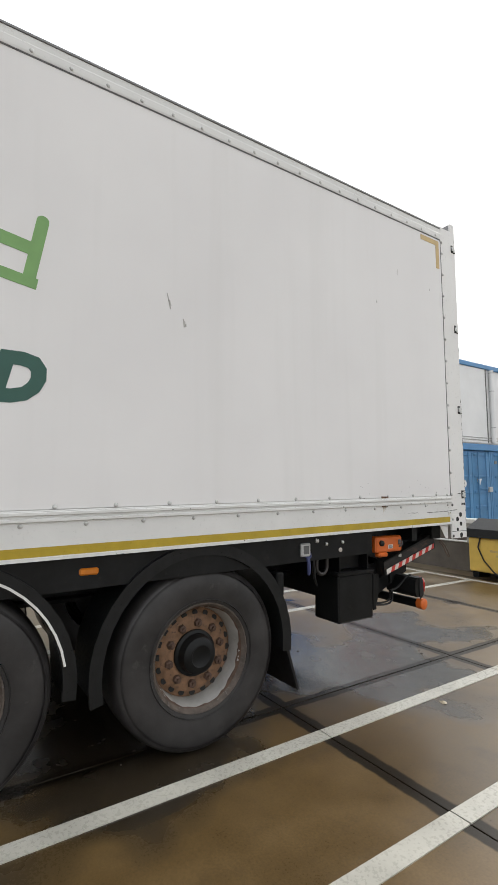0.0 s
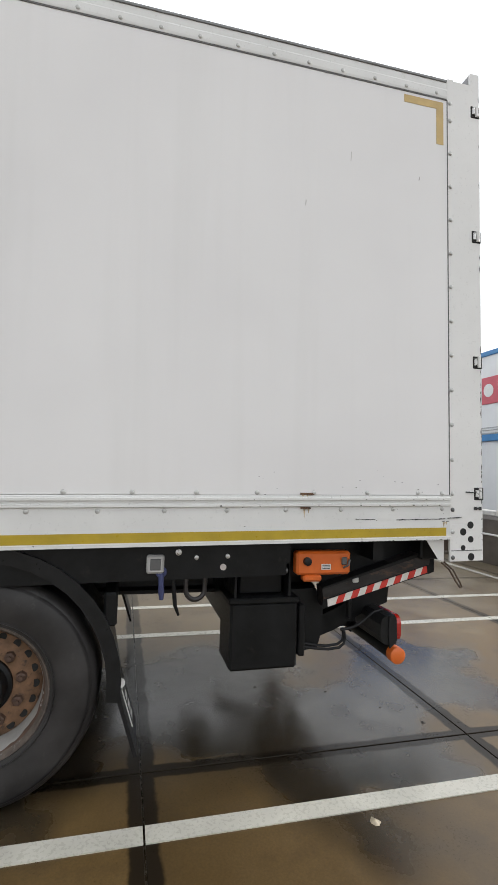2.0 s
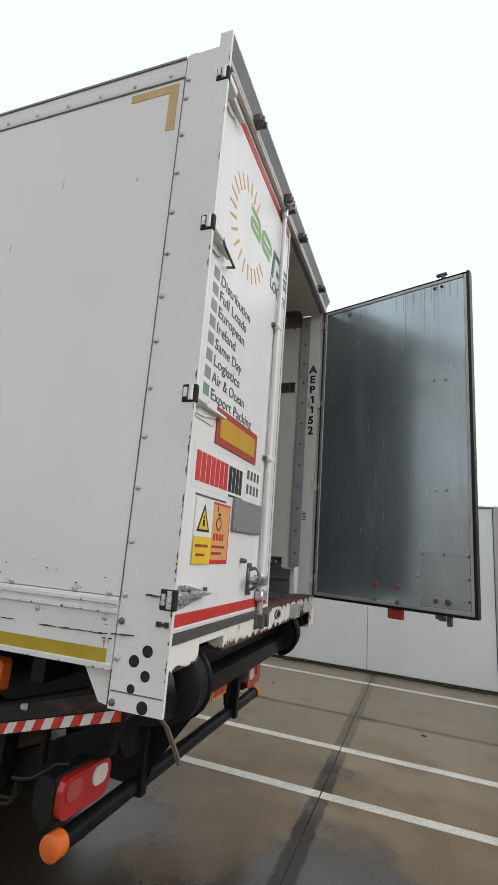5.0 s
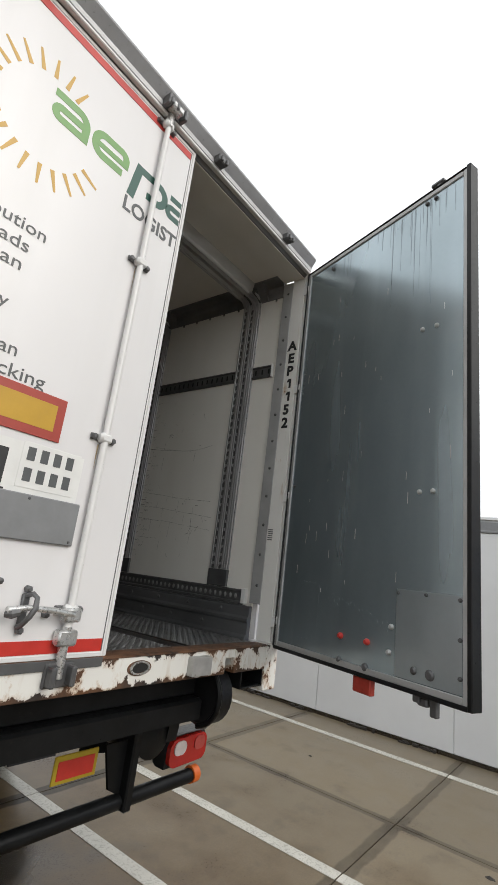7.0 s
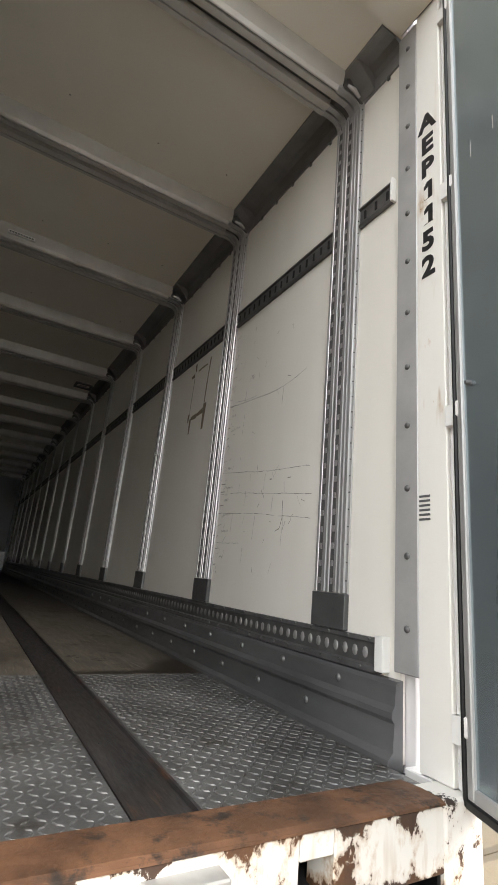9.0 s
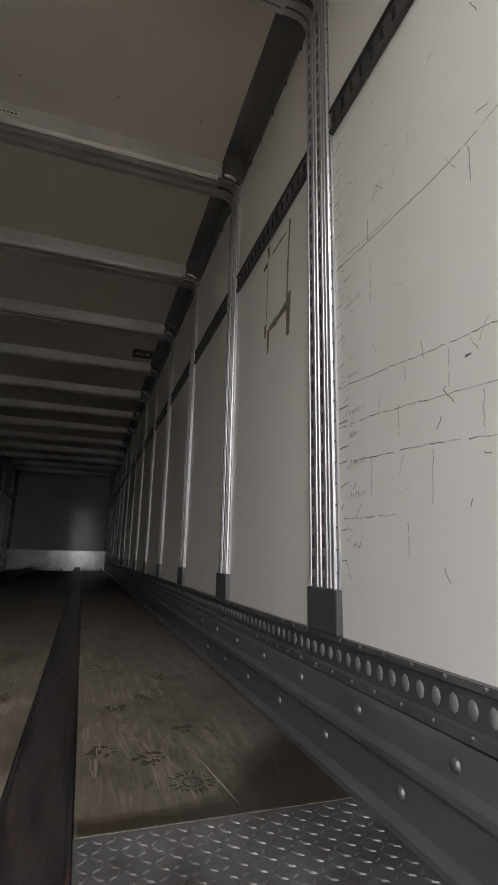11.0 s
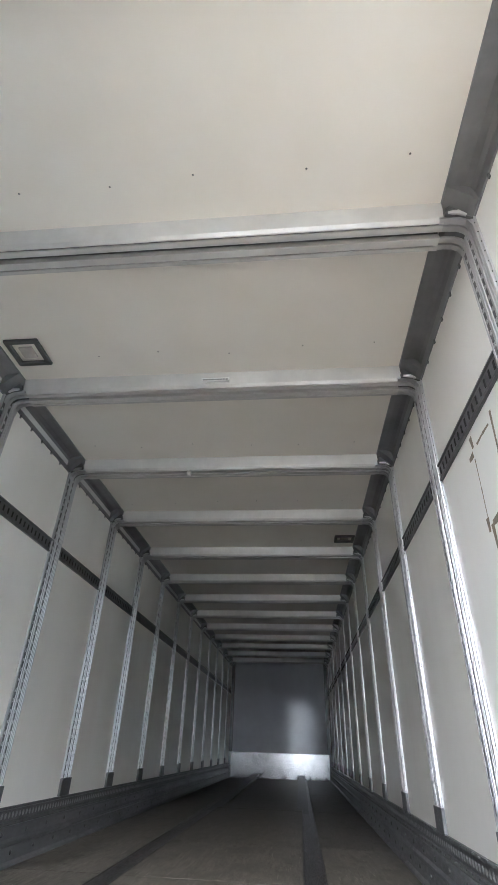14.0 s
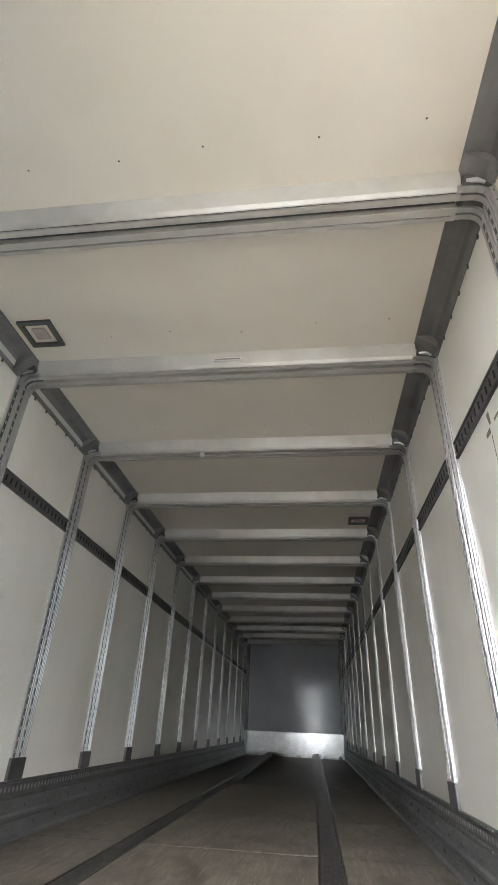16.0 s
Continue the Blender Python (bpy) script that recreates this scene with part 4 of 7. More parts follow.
ribbon(mark, [(-0.324, 3.294), (-0.296, 3.480)], 0.040, -0.0462)
ribbon(mark, [(-0.285, 3.462)] + bend(-0.180, 3.412, 0.050, 90, -90) + [(-0.240, 3.362)], 0.036, -0.0464)
ribbon(mark, [(-0.100, 3.462), (-0.026, 3.462)], 0.030, -0.0462)
ribbon(mark, [(-0.026, 3.410)] + bend(-0.082, 3.386, 0.024, 90, 270) + [(-0.026, 3.362)], 0.030, -0.0464)
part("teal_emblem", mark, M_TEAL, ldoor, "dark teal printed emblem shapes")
lettering("LOGIST", 0.100, facing_rear(-0.352, -0.0462, 3.214), M_GREY_TEXT, ldoor, "printed_word", "dark printed word 'LOGIST'", fit_width=0.322, offset=0.002)

part("sign_ground", box(B(), -1.125, -0.270, -0.0460, -0.044, 1.895, 2.080), M_SIGNWHITE, ldoor, "white printed sign field")
for k in range(7):
    part("red_bar", box(B(), -1.100 + 0.0495 * k, -1.100 + 0.0495 * k + 0.044, -0.0468, -0.0455, 1.922, 2.047), M_REDTAPE, ldoor, "red printed bar")
for k in range(4):
    part("black_bar", box(B(), -0.745 + 0.046 * k, -0.745 + 0.046 * k + 0.040, -0.0468, -0.0455, 1.922, 2.045), M_BLACK_TEXT, ldoor, "black printed bar")
# Thin dark bar painted as the shadow along the sign's foot.
part("sign_edge", box(B(), -1.080, -0.752, -0.0476, -0.0455, 1.865, 1.873), M_SEAM, ldoor, "dark bar painted as the shadow below the sign")
part("underline_bar", box(B(), -0.735, -0.555, -0.0468, -0.0455, 1.900, 1.910), M_BLACK_TEXT, ldoor)
part("plate_sign", box(B(), -0.520, -0.285, -0.0475, -0.0455, 1.922, 2.085, 0.0008), M_SIGNWHITE, ldoor, "pale plate with two rows of grey bars")
for z in (2.020, 1.945):
    for k in range(4):
        part("plate_bar", box(B(), -0.500 + 0.052 * k, -0.500 + 0.052 * k + 0.030, -0.0487, -0.047, z, z + 0.048), M_GREY_TEXT, ldoor, "grey bar on a pale plate")
holder = part("document_holder", box(B(), -0.670, -0.255, -0.062, -0.0455, 1.744, 1.902, 0.004), M_GREYPLASTIC, ldoor, "flat grey plastic document holder")
for x, z in ((-0.462, 1.889), (-0.650, 1.757), (-0.275, 1.757)):
    part("holder_screw", tube(B(), [(x, -0.061, z), (x, -0.0655, z)], [0.006, 0.004], 8), M_KICK, holder)
sign = part("orange_sign", box(B(), -0.896, -0.692, -0.0475, -0.0455, 1.592, 1.857), M_REDTAPE, ldoor, "pale orange notice with a red border")
part("notice_field", box(B(), -0.893, -0.703, -0.0485, -0.046, 1.610, 1.847), M_SIGNORANGE, sign)
ring = B()
wedge_ring(ring, -0.822, 1.765, 0.023, 0.030, 0, 359, -0.0495, -0.047)
box(ring, -0.834, -0.808, -0.0497, -0.047, 1.800, 1.812)
box(ring, -0.846, -0.838, -0.0497, -0.047, 1.818, 1.842)
part("notice_ring", ring, M_BLACK_TEXT, sign)
for k in range(4):
    part("notice_bar", box(B(), -0.872 + 0.031 * k, -0.850 + 0.031 * k, -0.0495, -0.047, 1.692, 1.722), M_REDTAPE, sign)
for k, w in enumerate((0.14, 0.11)):
    part("notice_line", box(B(), -0.880, -0.880 + w, -0.0495, -0.047, 1.660 - 0.028 * k, 1.671 - 0.028 * k), M_BROWN_RED, sign)
sign = part("warning_sign", box(B(), -1.070, -0.898, -0.0505, -0.0455, 1.592, 1.857), M_SIGNWHITE, ldoor, "white and yellow warning sign with a triangle")
part("warning_field", box(B(), -1.070, -0.898, -0.0515, -0.049, 1.592, 1.702), M_SIGNYELLOW, sign)
part("triangle_border", prism(B(), [(-1.050, 1.722), (-0.925, 1.722), (-0.9875, 1.836)], "y", -0.0515, -0.049), M_BLACK_TEXT, sign)
part("triangle", prism(B(), [(-1.032, 1.732), (-0.943, 1.732), (-0.9875, 1.814)], "y", -0.0522, -0.049), M_SIGNYELLOW, sign)
tri = B()
box(tri, -0.998, -0.977, -0.0530, -0.049, 1.745, 1.772)
box(tri, -0.994, -0.981, -0.0531, -0.049, 1.774, 1.790)
part("triangle_mark", tri, M_BLACK_TEXT, sign)
for k, w in enumerate((0.12, 0.085)):
    part("warning_line", box(B(), -1.050 + 0.012 * k, -1.050 + 0.012 * k + w, -0.0525, -0.049, 1.660 - 0.036 * k, 1.671 - 0.036 * k), M_BROWN_RED, sign)
part("door_handle", tube(B(), [(-1.130, -0.046, 3.000), (-1.130, -0.085, 2.985), (-1.115, -0.090, 2.955), (-1.000, -0.090, 2.925), (-0.980, -0.085, 2.935), (-0.975, -0.046, 2.945)], 0.006, 8), M_KICK, ldoor, "thin bent dark grab handle", True)

# open right door: u runs from the hinge to the free edge, v is thickness (0 is the inner face)
SECTION = Matrix.Identity(4)
DOOR = Matrix(((-0.354, 0.935, 0, 1.215), (-0.935, -0.354, 0, -0.060), (0, 0, 1, 0), (0, 0, 0, 1)))


def dbox(u0, u1, v0, v1, z0, z1, bev=0.0, bm=None):
    return box(bm or B(), u0, u1, v0, v1, z0, z1, bev, DOOR)


rdoor = part("right_door", dbox(0.012, 1.25, 0.003, 0.045, 1.340, 3.825, 0.004), M_FRAME, trailer, "open rear door with a wet galvanised inner face")
part("inner_skin", dbox(0.03, 1.222, 0.0, 0.006, 1.366, 3.800), M_DOORSTEEL, rdoor, "wet streaked galvanised steel skin")
for u0, u1, z0, z1 in ((0.01, 0.034, 1.340, 3.825), (1.222, 1.246, 1.340, 3.825), (0.0345, 1.2215, 1.340, 1.368), (0.0345, 1.2215, 3.798, 3.825)):
    part("inner_frame", dbox(u0, u1, -0.008, 0.005, z0, z1, 0.003), M_STRIP, rdoor, "pale aluminium edge frame")
for u0, u1, z0, z1 in ((0.0, 0.012, 1.325, 3.840), (1.244, 1.266, 1.325, 3.840), (0.0125, 1.2435, 1.323, 1.342), (0.0125, 1.2435, 3.826, 3.833)):
    part("rubber_seal", dbox(u0, u1, -0.014, 0.05, z0, z1, 0.003), M_PLASTIC, rdoor, "black rubber door seal")
part("patch_plate", dbox(0.89, 1.218, -0.003, 0.002, 1.372, 1.738, 0.001), M_PATCH, rdoor, "riveted steel repair patch")
part("patch_plate", dbox(0.20, 0.36, -0.0003, 0.002, 1.42, 1.72, 0.0008), M_DOORSTEEL, rdoor)


def bolt(u, z, r, h, material, name="bolt", label=""):
    a, b = DOOR @ Vector((u, 0.004, z)), DOOR @ Vector((u, -h, z))
    part(name, tube(B(), [a, a.lerp(b, 0.6), b], [r, r, r * 0.6], 10), material, rdoor, label, True)


for u, z, r, mt in ((0.544, 1.370, 0.014, M_KICK), (0.719, 1.369, 0.018, M_KICK), (0.855, 1.460, 0.013, M_RIVET), (0.865, 1.569, 0.013, M_RIVET), (0.992, 1.413, 0.016, M_KICK), (1.073, 1.413, 0.022, M_KICK),
                    (0.995, 3.010, 0.012, M_RIVET), (1.078, 3.002, 0.012, M_RIVET), (1.00, 2.176, 0.012, M_RIVET), (1.073, 2.175, 0.012, M_RIVET), (0.262, 3.749, 0.014, M_KICK), (1.004, 3.770, 0.012, M_KICK), (1.06, 3.770, 0.012, M_KICK),
                    (1.21, 1.72, 0.009, M_KICK), (1.21, 1.57, 0.009, M_KICK), (1.21, 1.43, 0.009, M_KICK), (0.90, 1.72, 0.008, M_KICK), (1.05, 1.725, 0.008, M_KICK), (0.06, 2.28, 0.008, M_KICK)):
    bolt(u, z, r, 0.014, mt)
rs = random.Random(14)
drops = B()
for k in range(36):
    u, z, h = rs.uniform(0.08, 1.18), rs.uniform(1.45, 3.6), rs.uniform(0.012, 0.06)
    dbox(u, u + rs.uniform(0.001, 0.003), -0.0006, 0.002, z, z + h, 0, drops)
tagged(part("water_drip", drops, M_CLEAR, rdoor, "short pale drips on the steel"), kind="stuff")
runs = B()
for k in range(42):
    u, h = rs.triangular(0.10, 1.20, 1.0), rs.uniform(0.03, 0.12) if rs.random() < 0.6 else rs.uniform(0.12, 0.50)
    w, z = rs.uniform(0.0015, 0.005), 3.797 - rs.uniform(0, 0.02)
    dbox(u, u + w, -0.0004, 0.002, z - h, z, 0, runs)
    dbox(u + w * 0.3, u + w * 0.7, -0.0004, 0.002, z - h * 1.35, z - h, 0, runs)
tagged(part("water_run", runs, M_WATERRUN, rdoor, "dark water runs below the door's top edge"), kind="stuff")
bolt(0.548, 1.480, 0.015, 0.02, M_REDTAPE, "red_bolt", "small red round reflector")
bolt(0.725, 1.481, 0.015, 0.02, M_REDTAPE, "red_bolt", "small red round reflector")
rs = random.Random(8)
welds = B()
for k in range(26):
    u, z = 0.42 + 0.017 * k + rs.uniform(-0.01, 0.01), 1.665 - 0.004 * k + rs.uniform(-0.03, 0.03)
    dbox(u, u + rs.uniform(0.005, 0.012), -0.0008, 0.002, z, z + rs.uniform(0.005, 0.012), 0, welds)
tagged(part("weld_mark", welds, M_DOORSTEEL, rdoor, "row of small weld marks"), kind="stuff")
part("door_stop", dbox(0.640, 0.755, 0.0, 0.035, 1.252, 1.323, 0.006), M_BROWN_RED, rdoor, "rust red stop bracket under the door")
lk = B()
dbox(1.055, 1.089, 0.02, 0.045, 1.255, 1.325, 0.004, lk)
dbox(1.00, 1.05, 0.01, 0.04, 1.285, 1.318, 0.006, lk)
dbox(0.985, 1.02, 0.0, 0.05, 1.295, 1.325, 0.004, lk)
part("lock_rod_end", lk, M_KICK, rdoor, "dark worn lock rod end")
lk = B()
dbox(1.045, 1.075, 0.02, 0.045, 3.838, 3.90, 0.004, lk)
dbox(1.01, 1.09, 0.015, 0.05, 3.880, 3.90, 0.005, lk)
part("lock_rod_end", lk, M_KICK, rdoor)
for z in (3.716, 2.963, 2.226, 1.477):
    h = B()
    tube(h, [(1.222, -0.072, z - 0.03), (1.222, -0.072, z + 0.03)], 0.012, 10)
    box(h, 1.20, 1.24, -0.076, -0.058, z - 0.022, z + 0.022, 0.003)
    part("hinge", h, M_FRAME, rdoor, "", True)
    part("hinge_leaf", box(B(), 1.2055, 1.2235, -0.0640, -0.0290, z - 0.042, z + 0.018, 0.002), M_SIGNWHITE, rdoor, "white hinge leaf on the jamb")
for k, ch in enumerate("AEP1152"):
    z, lab = 3.256 - 0.0947 * k, "black stencilled character '%s' on the door jamb" % ch
    if ch == "1":
        one = [(0.032, z), (0.016, z), (0.016, z + 0.046), (0.032, z + 0.040), (0.032, z + 0.052), (0.020, z + 0.066), (0.0, z + 0.066), (0.0, z)]
        part("fleet_letter", prism(B(), [(y + 0.006, h) for y, h in one], "x", 1.2112, 1.2135), M_BLACK_TEXT, trailer, lab)
    else:
        lettering(ch, 0.096, facing_left(1.2118, 0.024, z), M_BLACK_TEXT, trailer, "fleet_letter", lab, offset=0.004, align="CENTER")
for k in range(6):
    part("label_bar", box(B(), 1.2115, 1.214, 0.028, 0.064, 1.940 + 0.0125 * k, 1.946 + 0.0125 * k), M_GREY_TEXT, trailer)

# ---- load space: floor, linings, posts, rails, roof beams ----
SECTION = view_fit(1.0, 1.003, 1.011, dy=-0.02, dz=0.1117)
part("underfloor", box(B(), XL + 0.02, XR - 0.02, 0.02, YF + 0.05, 1.155, 1.185), M_BLACK, trailer)
rnd = random.Random(11)
for x0, x1 in ((-1.185, -0.640), (-0.505, 0.512), (0.647, 1.185)):
    y = 1.2435
    while y < YF - 0.1:
        y1 = min(y + 1.22, YF)
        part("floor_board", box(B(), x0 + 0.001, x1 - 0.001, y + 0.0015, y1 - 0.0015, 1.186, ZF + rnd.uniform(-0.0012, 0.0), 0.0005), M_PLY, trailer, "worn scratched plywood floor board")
        y = y1
    tr = part("chequer_plate", box(B(), x0, x1, 0.03, 1.243, 1.186, 1.2095, 0.001), M_TREAD, trailer, "galvanised chequer plate at the door")
    lz = B()
    nx, ny = int((x1 - x0) / 0.024), int(1.20 / 0.024)
    for i in range(nx):
        for j in range(ny):
            cx, cy = x0 + 0.014 + 0.024 * i, 0.045 + 0.024 * j
            a = radians(45 if (i + j) % 2 else -45)
            ux, uy = math.cos(a), math.sin(a)
            L, W = 0.0135, 0.0046
            base = [lz.verts.new((cx + u * ux - w * uy, cy + u * uy + w * ux, 1.2092)) for u, w in ((L, 0), (0, W), (-L, 0), (0, -W))]
            topv = [lz.verts.new((cx + u * ux - w * uy, cy + u * uy + w * ux, 1.2115)) for u, w in ((L * 0.6, 0), (0, W * 0.45), (-L * 0.6, 0), (0, -W * 0.45))]
            lz.faces.new(topv)
            for q in range(4):
                lz.faces.new((base[q], base[(q + 1) % 4], topv[(q + 1) % 4], topv[q]))
    tagged(part("tread_pattern", lz, M_TREAD, tr), kind="stuff")
for x0, x1 in ((-0.638, -0.507), (0.514, 0.645)):
    ch = prism(B(), [(x0, 1.186), (x0, 1.2105), (x0 + 0.006, 1.2105), (x0 + 0.010, 1.204), (x1 - 0.010, 1.204), (x1 - 0.006, 1.2105), (x1, 1.2105), (x1, 1.186)], "y", 0.03, YF)
    part("floor_channel", ch, M_CHANNEL, trailer, "dark worn steel floor channel")
# wet stain by the door and wet prints on the boards
rs = random.Random(21)


def blot(name, pts, label, material, z):
    bm = B()
    bm.faces.new([bm.verts.new((x, y, ZF + z)) for x, y in pts])
    tagged(part(name, bm, material, trailer, label), kind="stuff")


for edge in ([(0.655, 1.2475), (0.655, 1.290), (0.70, 1.278), (0.76, 1.284), (0.82, 1.275), (0.88, 1.290), (0.93, 1.300), (0.965, 1.335), (0.99, 1.36), (1.01, 1.40), (1.045, 1.42), (1.075, 1.465), (1.10, 1.47), (1.12, 1.53), (1.15, 1.55), (1.18, 1.62), (1.18, 1.2475)],):
    ring = []
    for (xa, ya), (xb, yb) in zip(edge, edge[1:] + edge[:1]):
        inner = ya > 1.27 or yb > 1.27
        for q in range(6):
            f = q / 6
            ring.append((xa + (xb - xa) * f + (rs.uniform(-0.002, 0.002) if inner and q else 0), max(1.2475, ya + (yb - ya) * f + (rs.uniform(-0.004, 0.004) if inner and q else 0))))
    blot("wet_stain", [(min(max(x, -0.50), 1.182), y) for x, y in ring], "dark wet stain on the plywood", M_WETPLY, 0.0011)
    blot("damp_edge", [(min(max(x - (0.02 if y > 1.26 else 0), min(p[0] for p in edge)), 1.183), 1.2475 + (y - 1.2475) * 1.12 + (0.02 if y > 1.26 else 0)) for x, y in ring], "damp rim of the wet stain", M_DAMPPLY, 0.0006)
star = B()
for k in range(19):
    a, r0, r1 = radians(360 * k / 19 + rs.uniform(-5, 5)), 0.030 + rs.uniform(-0.004, 0.006), 0.048 + rs.uniform(-0.012, 0.008)
    u, v = Vector((math.cos(a), 1.1 * math.sin(a))), Vector((-math.sin(a), math.cos(a)))
    c, w = Vector((0.884, 1.392)), rs.uniform(0.002, 0.0042)
    star.faces.new([star.verts.new((q.x, q.y, ZF + 0.0016 + 0.00002 * k)) for q in (c + u * r0 + v * w, c + u * r1 + v * w * 0.7, c + u * r1 - v * w * 0.7, c + u * r0 - v * w)])
for k in range(16):
    a0, a1 = radians(22.5 * k), radians(22.5 * k + 19)
    c = Vector((0.884, 1.392))
    star.faces.new([star.verts.new((c.x + r * math.cos(a), c.y + 1.1 * r * math.sin(a), ZF + 0.0021)) for r, a in ((0.018, a0), (0.023, a0), (0.023, a1), (0.018, a1))])
tagged(part("wet_print", star, M_PRINT, trailer, "dark round print with rays on the plywood"), kind="stuff")
for cx, cy, r, n in ((0.811, 1.54, 0.034, 9), (0.705, 1.605, 0.030, 8), (0.93, 1.72, 0.026, 7), (0.76, 1.95, 0.03, 8), (0.86, 2.05, 0.03, 8), (0.95, 2.32, 0.04, 9), (1.02, 2.30, 0.03, 7),
                     (0.40, 2.15, 0.04, 10), (0.28, 2.12, 0.035, 9), (0.70, 2.55, 0.03, 7), (0.82, 2.75, 0.04, 8), (-0.1, 1.9, 0.03, 8)):
    wp = B()
    for k in range(n * 3):
        a, q = rs.uniform(0, 6.283), r * rs.choice((0.25, 0.55, 0.75, 0.85, 0.95, 1.05))
        ex, ey, sl = 0.004 + 0.008 * rs.random(), 0.003 + 0.005 * rs.random(), a + rs.uniform(-1.5, 1.5)
        px, py = cx + q * math.cos(a), cy + 1.2 * q * math.sin(a)
        pts = [(ex * math.cos(b) * rs.uniform(0.7, 1.2), ey * math.sin(b) * rs.uniform(0.7, 1.2)) for b in (0.785 * w for w in range(8))]
        wp.faces.new([wp.verts.new((px + u * math.cos(sl) - w * math.sin(sl), py + u * math.sin(sl) + w * math.cos(sl), ZF + 0.0014 + 0.00002 * k)) for u, w in pts])
    tagged(part("wet_print", wp, M_PRINT, trailer, "dark wet print on the plywood"), kind="stuff")
sc = B()
for k in range(160):
    lane = rs.choice(((-0.45, 0.46), (0.69, 1.12)))
    cx, cy = rs.uniform(*lane), 1.40 + rs.random() ** 1.5 * 3.2
    a, L, w = radians(rs.gauss(95, 6)), min(cy - 1.26, rs.uniform(0.04, 0.12) if k % 4 else rs.uniform(0.15, 0.40)), rs.uniform(0.0004, 0.0011)
    d, s = Vector((math.cos(a), math.sin(a), 0)), Vector((-math.sin(a), math.cos(a), 0))
    c = Vector((cx, cy, ZF + 0.0030))
    if k == 0:
        c, L, w, d = Vector((0.938, 1.385, ZF + 0.0031)), 0.26, 0.0022, Vector((-0.12, 0.993, 0))
    sc.faces.new([sc.verts.new(p) for p in (c - d * L / 2, c + s * w, c + d * L / 2, c - s * w)])
tagged(part("floor_scratch", sc, M_FLOORSCRATCH, trailer, "pale scratches in the floor"), kind="stuff")

PITCH, POST0 = 0.982, 0.459
posts_y = [POST0 + PITCH * k for k in range(14)]


def mirrored(pts, side):
    return [(side * x, z) for x, z in pts]


for side, lab in ((1, "cream wall lining panel with scuffs"), (-1, "cream wall lining panel")):
    name = "wall_lining"
    ys = [0.165] + posts_y + [YF]
    for a, b in zip(ys, ys[1:]):
        x0, x1 = sorted((side * 1.236, side * 1.252))
        part(name, box(B(), x0, x1, a + 0.0015, b - 0.0015, 1.205, ZC, 0.001), M_LINING, trailer, lab)
    # door-side strip with bolts
    x0, x1 = sorted((side * 1.215, side * 1.252))
    strip = part("jamb_strip", box(B(), x0, x1, 0.0905, 0.174, 1.42, 3.665, 0.003), M_STRIP, trailer, "grey bolted strip beside the door jamb")
    bolt_me = mesh_of("bolt", dome(B(), 0.010, 0.007, 8), M_DULLRIVET, True)
    for k in range(12):
        m = T((side * 1.215, 0.128, 1.53 + 0.186 * k)) @ (Matrix.Identity(4) if side > 0 else Matrix.Rotation(math.pi, 4, "Z"))
        piece("bolt", bolt_me, strip, m)
    # kick rail
    kick = [(1.236, 1.400), (1.214, 1.398), (1.210, 1.386), (1.206, 1.340), (1.196, 1.326), (1.196, 1.312), (1.206, 1.300), (1.200, 1.235), (1.184, 1.222), (1.184, 1.188), (1.236, 1.188)]
    kr = part("kick_rail", prism(B(), [(side * x, z) for x, z in kick], "y", 0.16, YF), M_RAIL, trailer, "dark ribbed aluminium kick rail with rivets")
    kriv = mesh_of("rivet", dome(B(), 0.0120, 0.008, 10), M_STUD, True)
    for k in range(24):
        flip = Matrix.Identity(4) if side > 0 else Matrix.Rotation(math.pi, 4, "Z")
        piece("rivet", kriv, kr, T((side * 1.208, 0.384 + 0.29 * k, 1.365)) @ flip)
        piece("rivet", kriv, kr, T((side * 1.203, 0.526 + 0.29 * k, 1.272)) @ flip)
    # lower load track
    track = [(1.236, 1.492), (1.222, 1.492), (1.219, 1.480), (1.226, 1.476), (1.226, 1.422), (1.216, 1.418), (1.214, 1.402), (1.236, 1.402)]
    lt = part("load_track", prism(B(), mirrored(track, side), "y", 0.235, YF), M_TRACK, trailer, "dark perforated load track")
    ob_bm = B()
    ring0 = [ob_bm.verts.new((0.0 if r else -0.0022, 0.0118 * s * math.cos(q * math.pi / 4), 0.0165 * s * math.sin(q * math.pi / 4))) for r, s in ((1, 1.0), (0, 0.80)) for q in range(8)]
    ob_bm.faces.new(ring0[8:])
    for q in range(8):
        ob_bm.faces.new((ring0[q], ring0[(q + 1) % 8], ring0[8 + (q + 1) % 8], ring0[8 + q]))
    opening_me = mesh_of("track_opening", ob_bm, M_BOSS, True)
    for k in range(290):
        m = T((side * 1.2262, 0.292 + 0.043 * k, 1.449)) @ (Matrix.Identity(4) if side > 0 else Matrix.Rotation(math.pi, 4, "Z"))
        piece("track_opening", opening_me, lt, m)
    part("track_end", box(B(), *sorted((side * 1.205, side * 1.236)), 0.205, 0.236, 1.41, 1.50, 0.002), M_SIGNWHITE, lt)
    small = B()
    for k in range(150):
        cy = 0.27 + 0.09 * k
        tube(small, [(side * 1.221, cy, 1.487), (side * 1.2165, cy, 1.487)], [0.0055, 0.003], 6)
        tube(small, [(side * 1.2165, cy + 0.03, 1.412), (side * 1.211, cy + 0.03, 1.412)], [0.0055, 0.003], 6)
    tagged(part("track_screw", small, M_DULLRIVET, lt), kind="stuff")

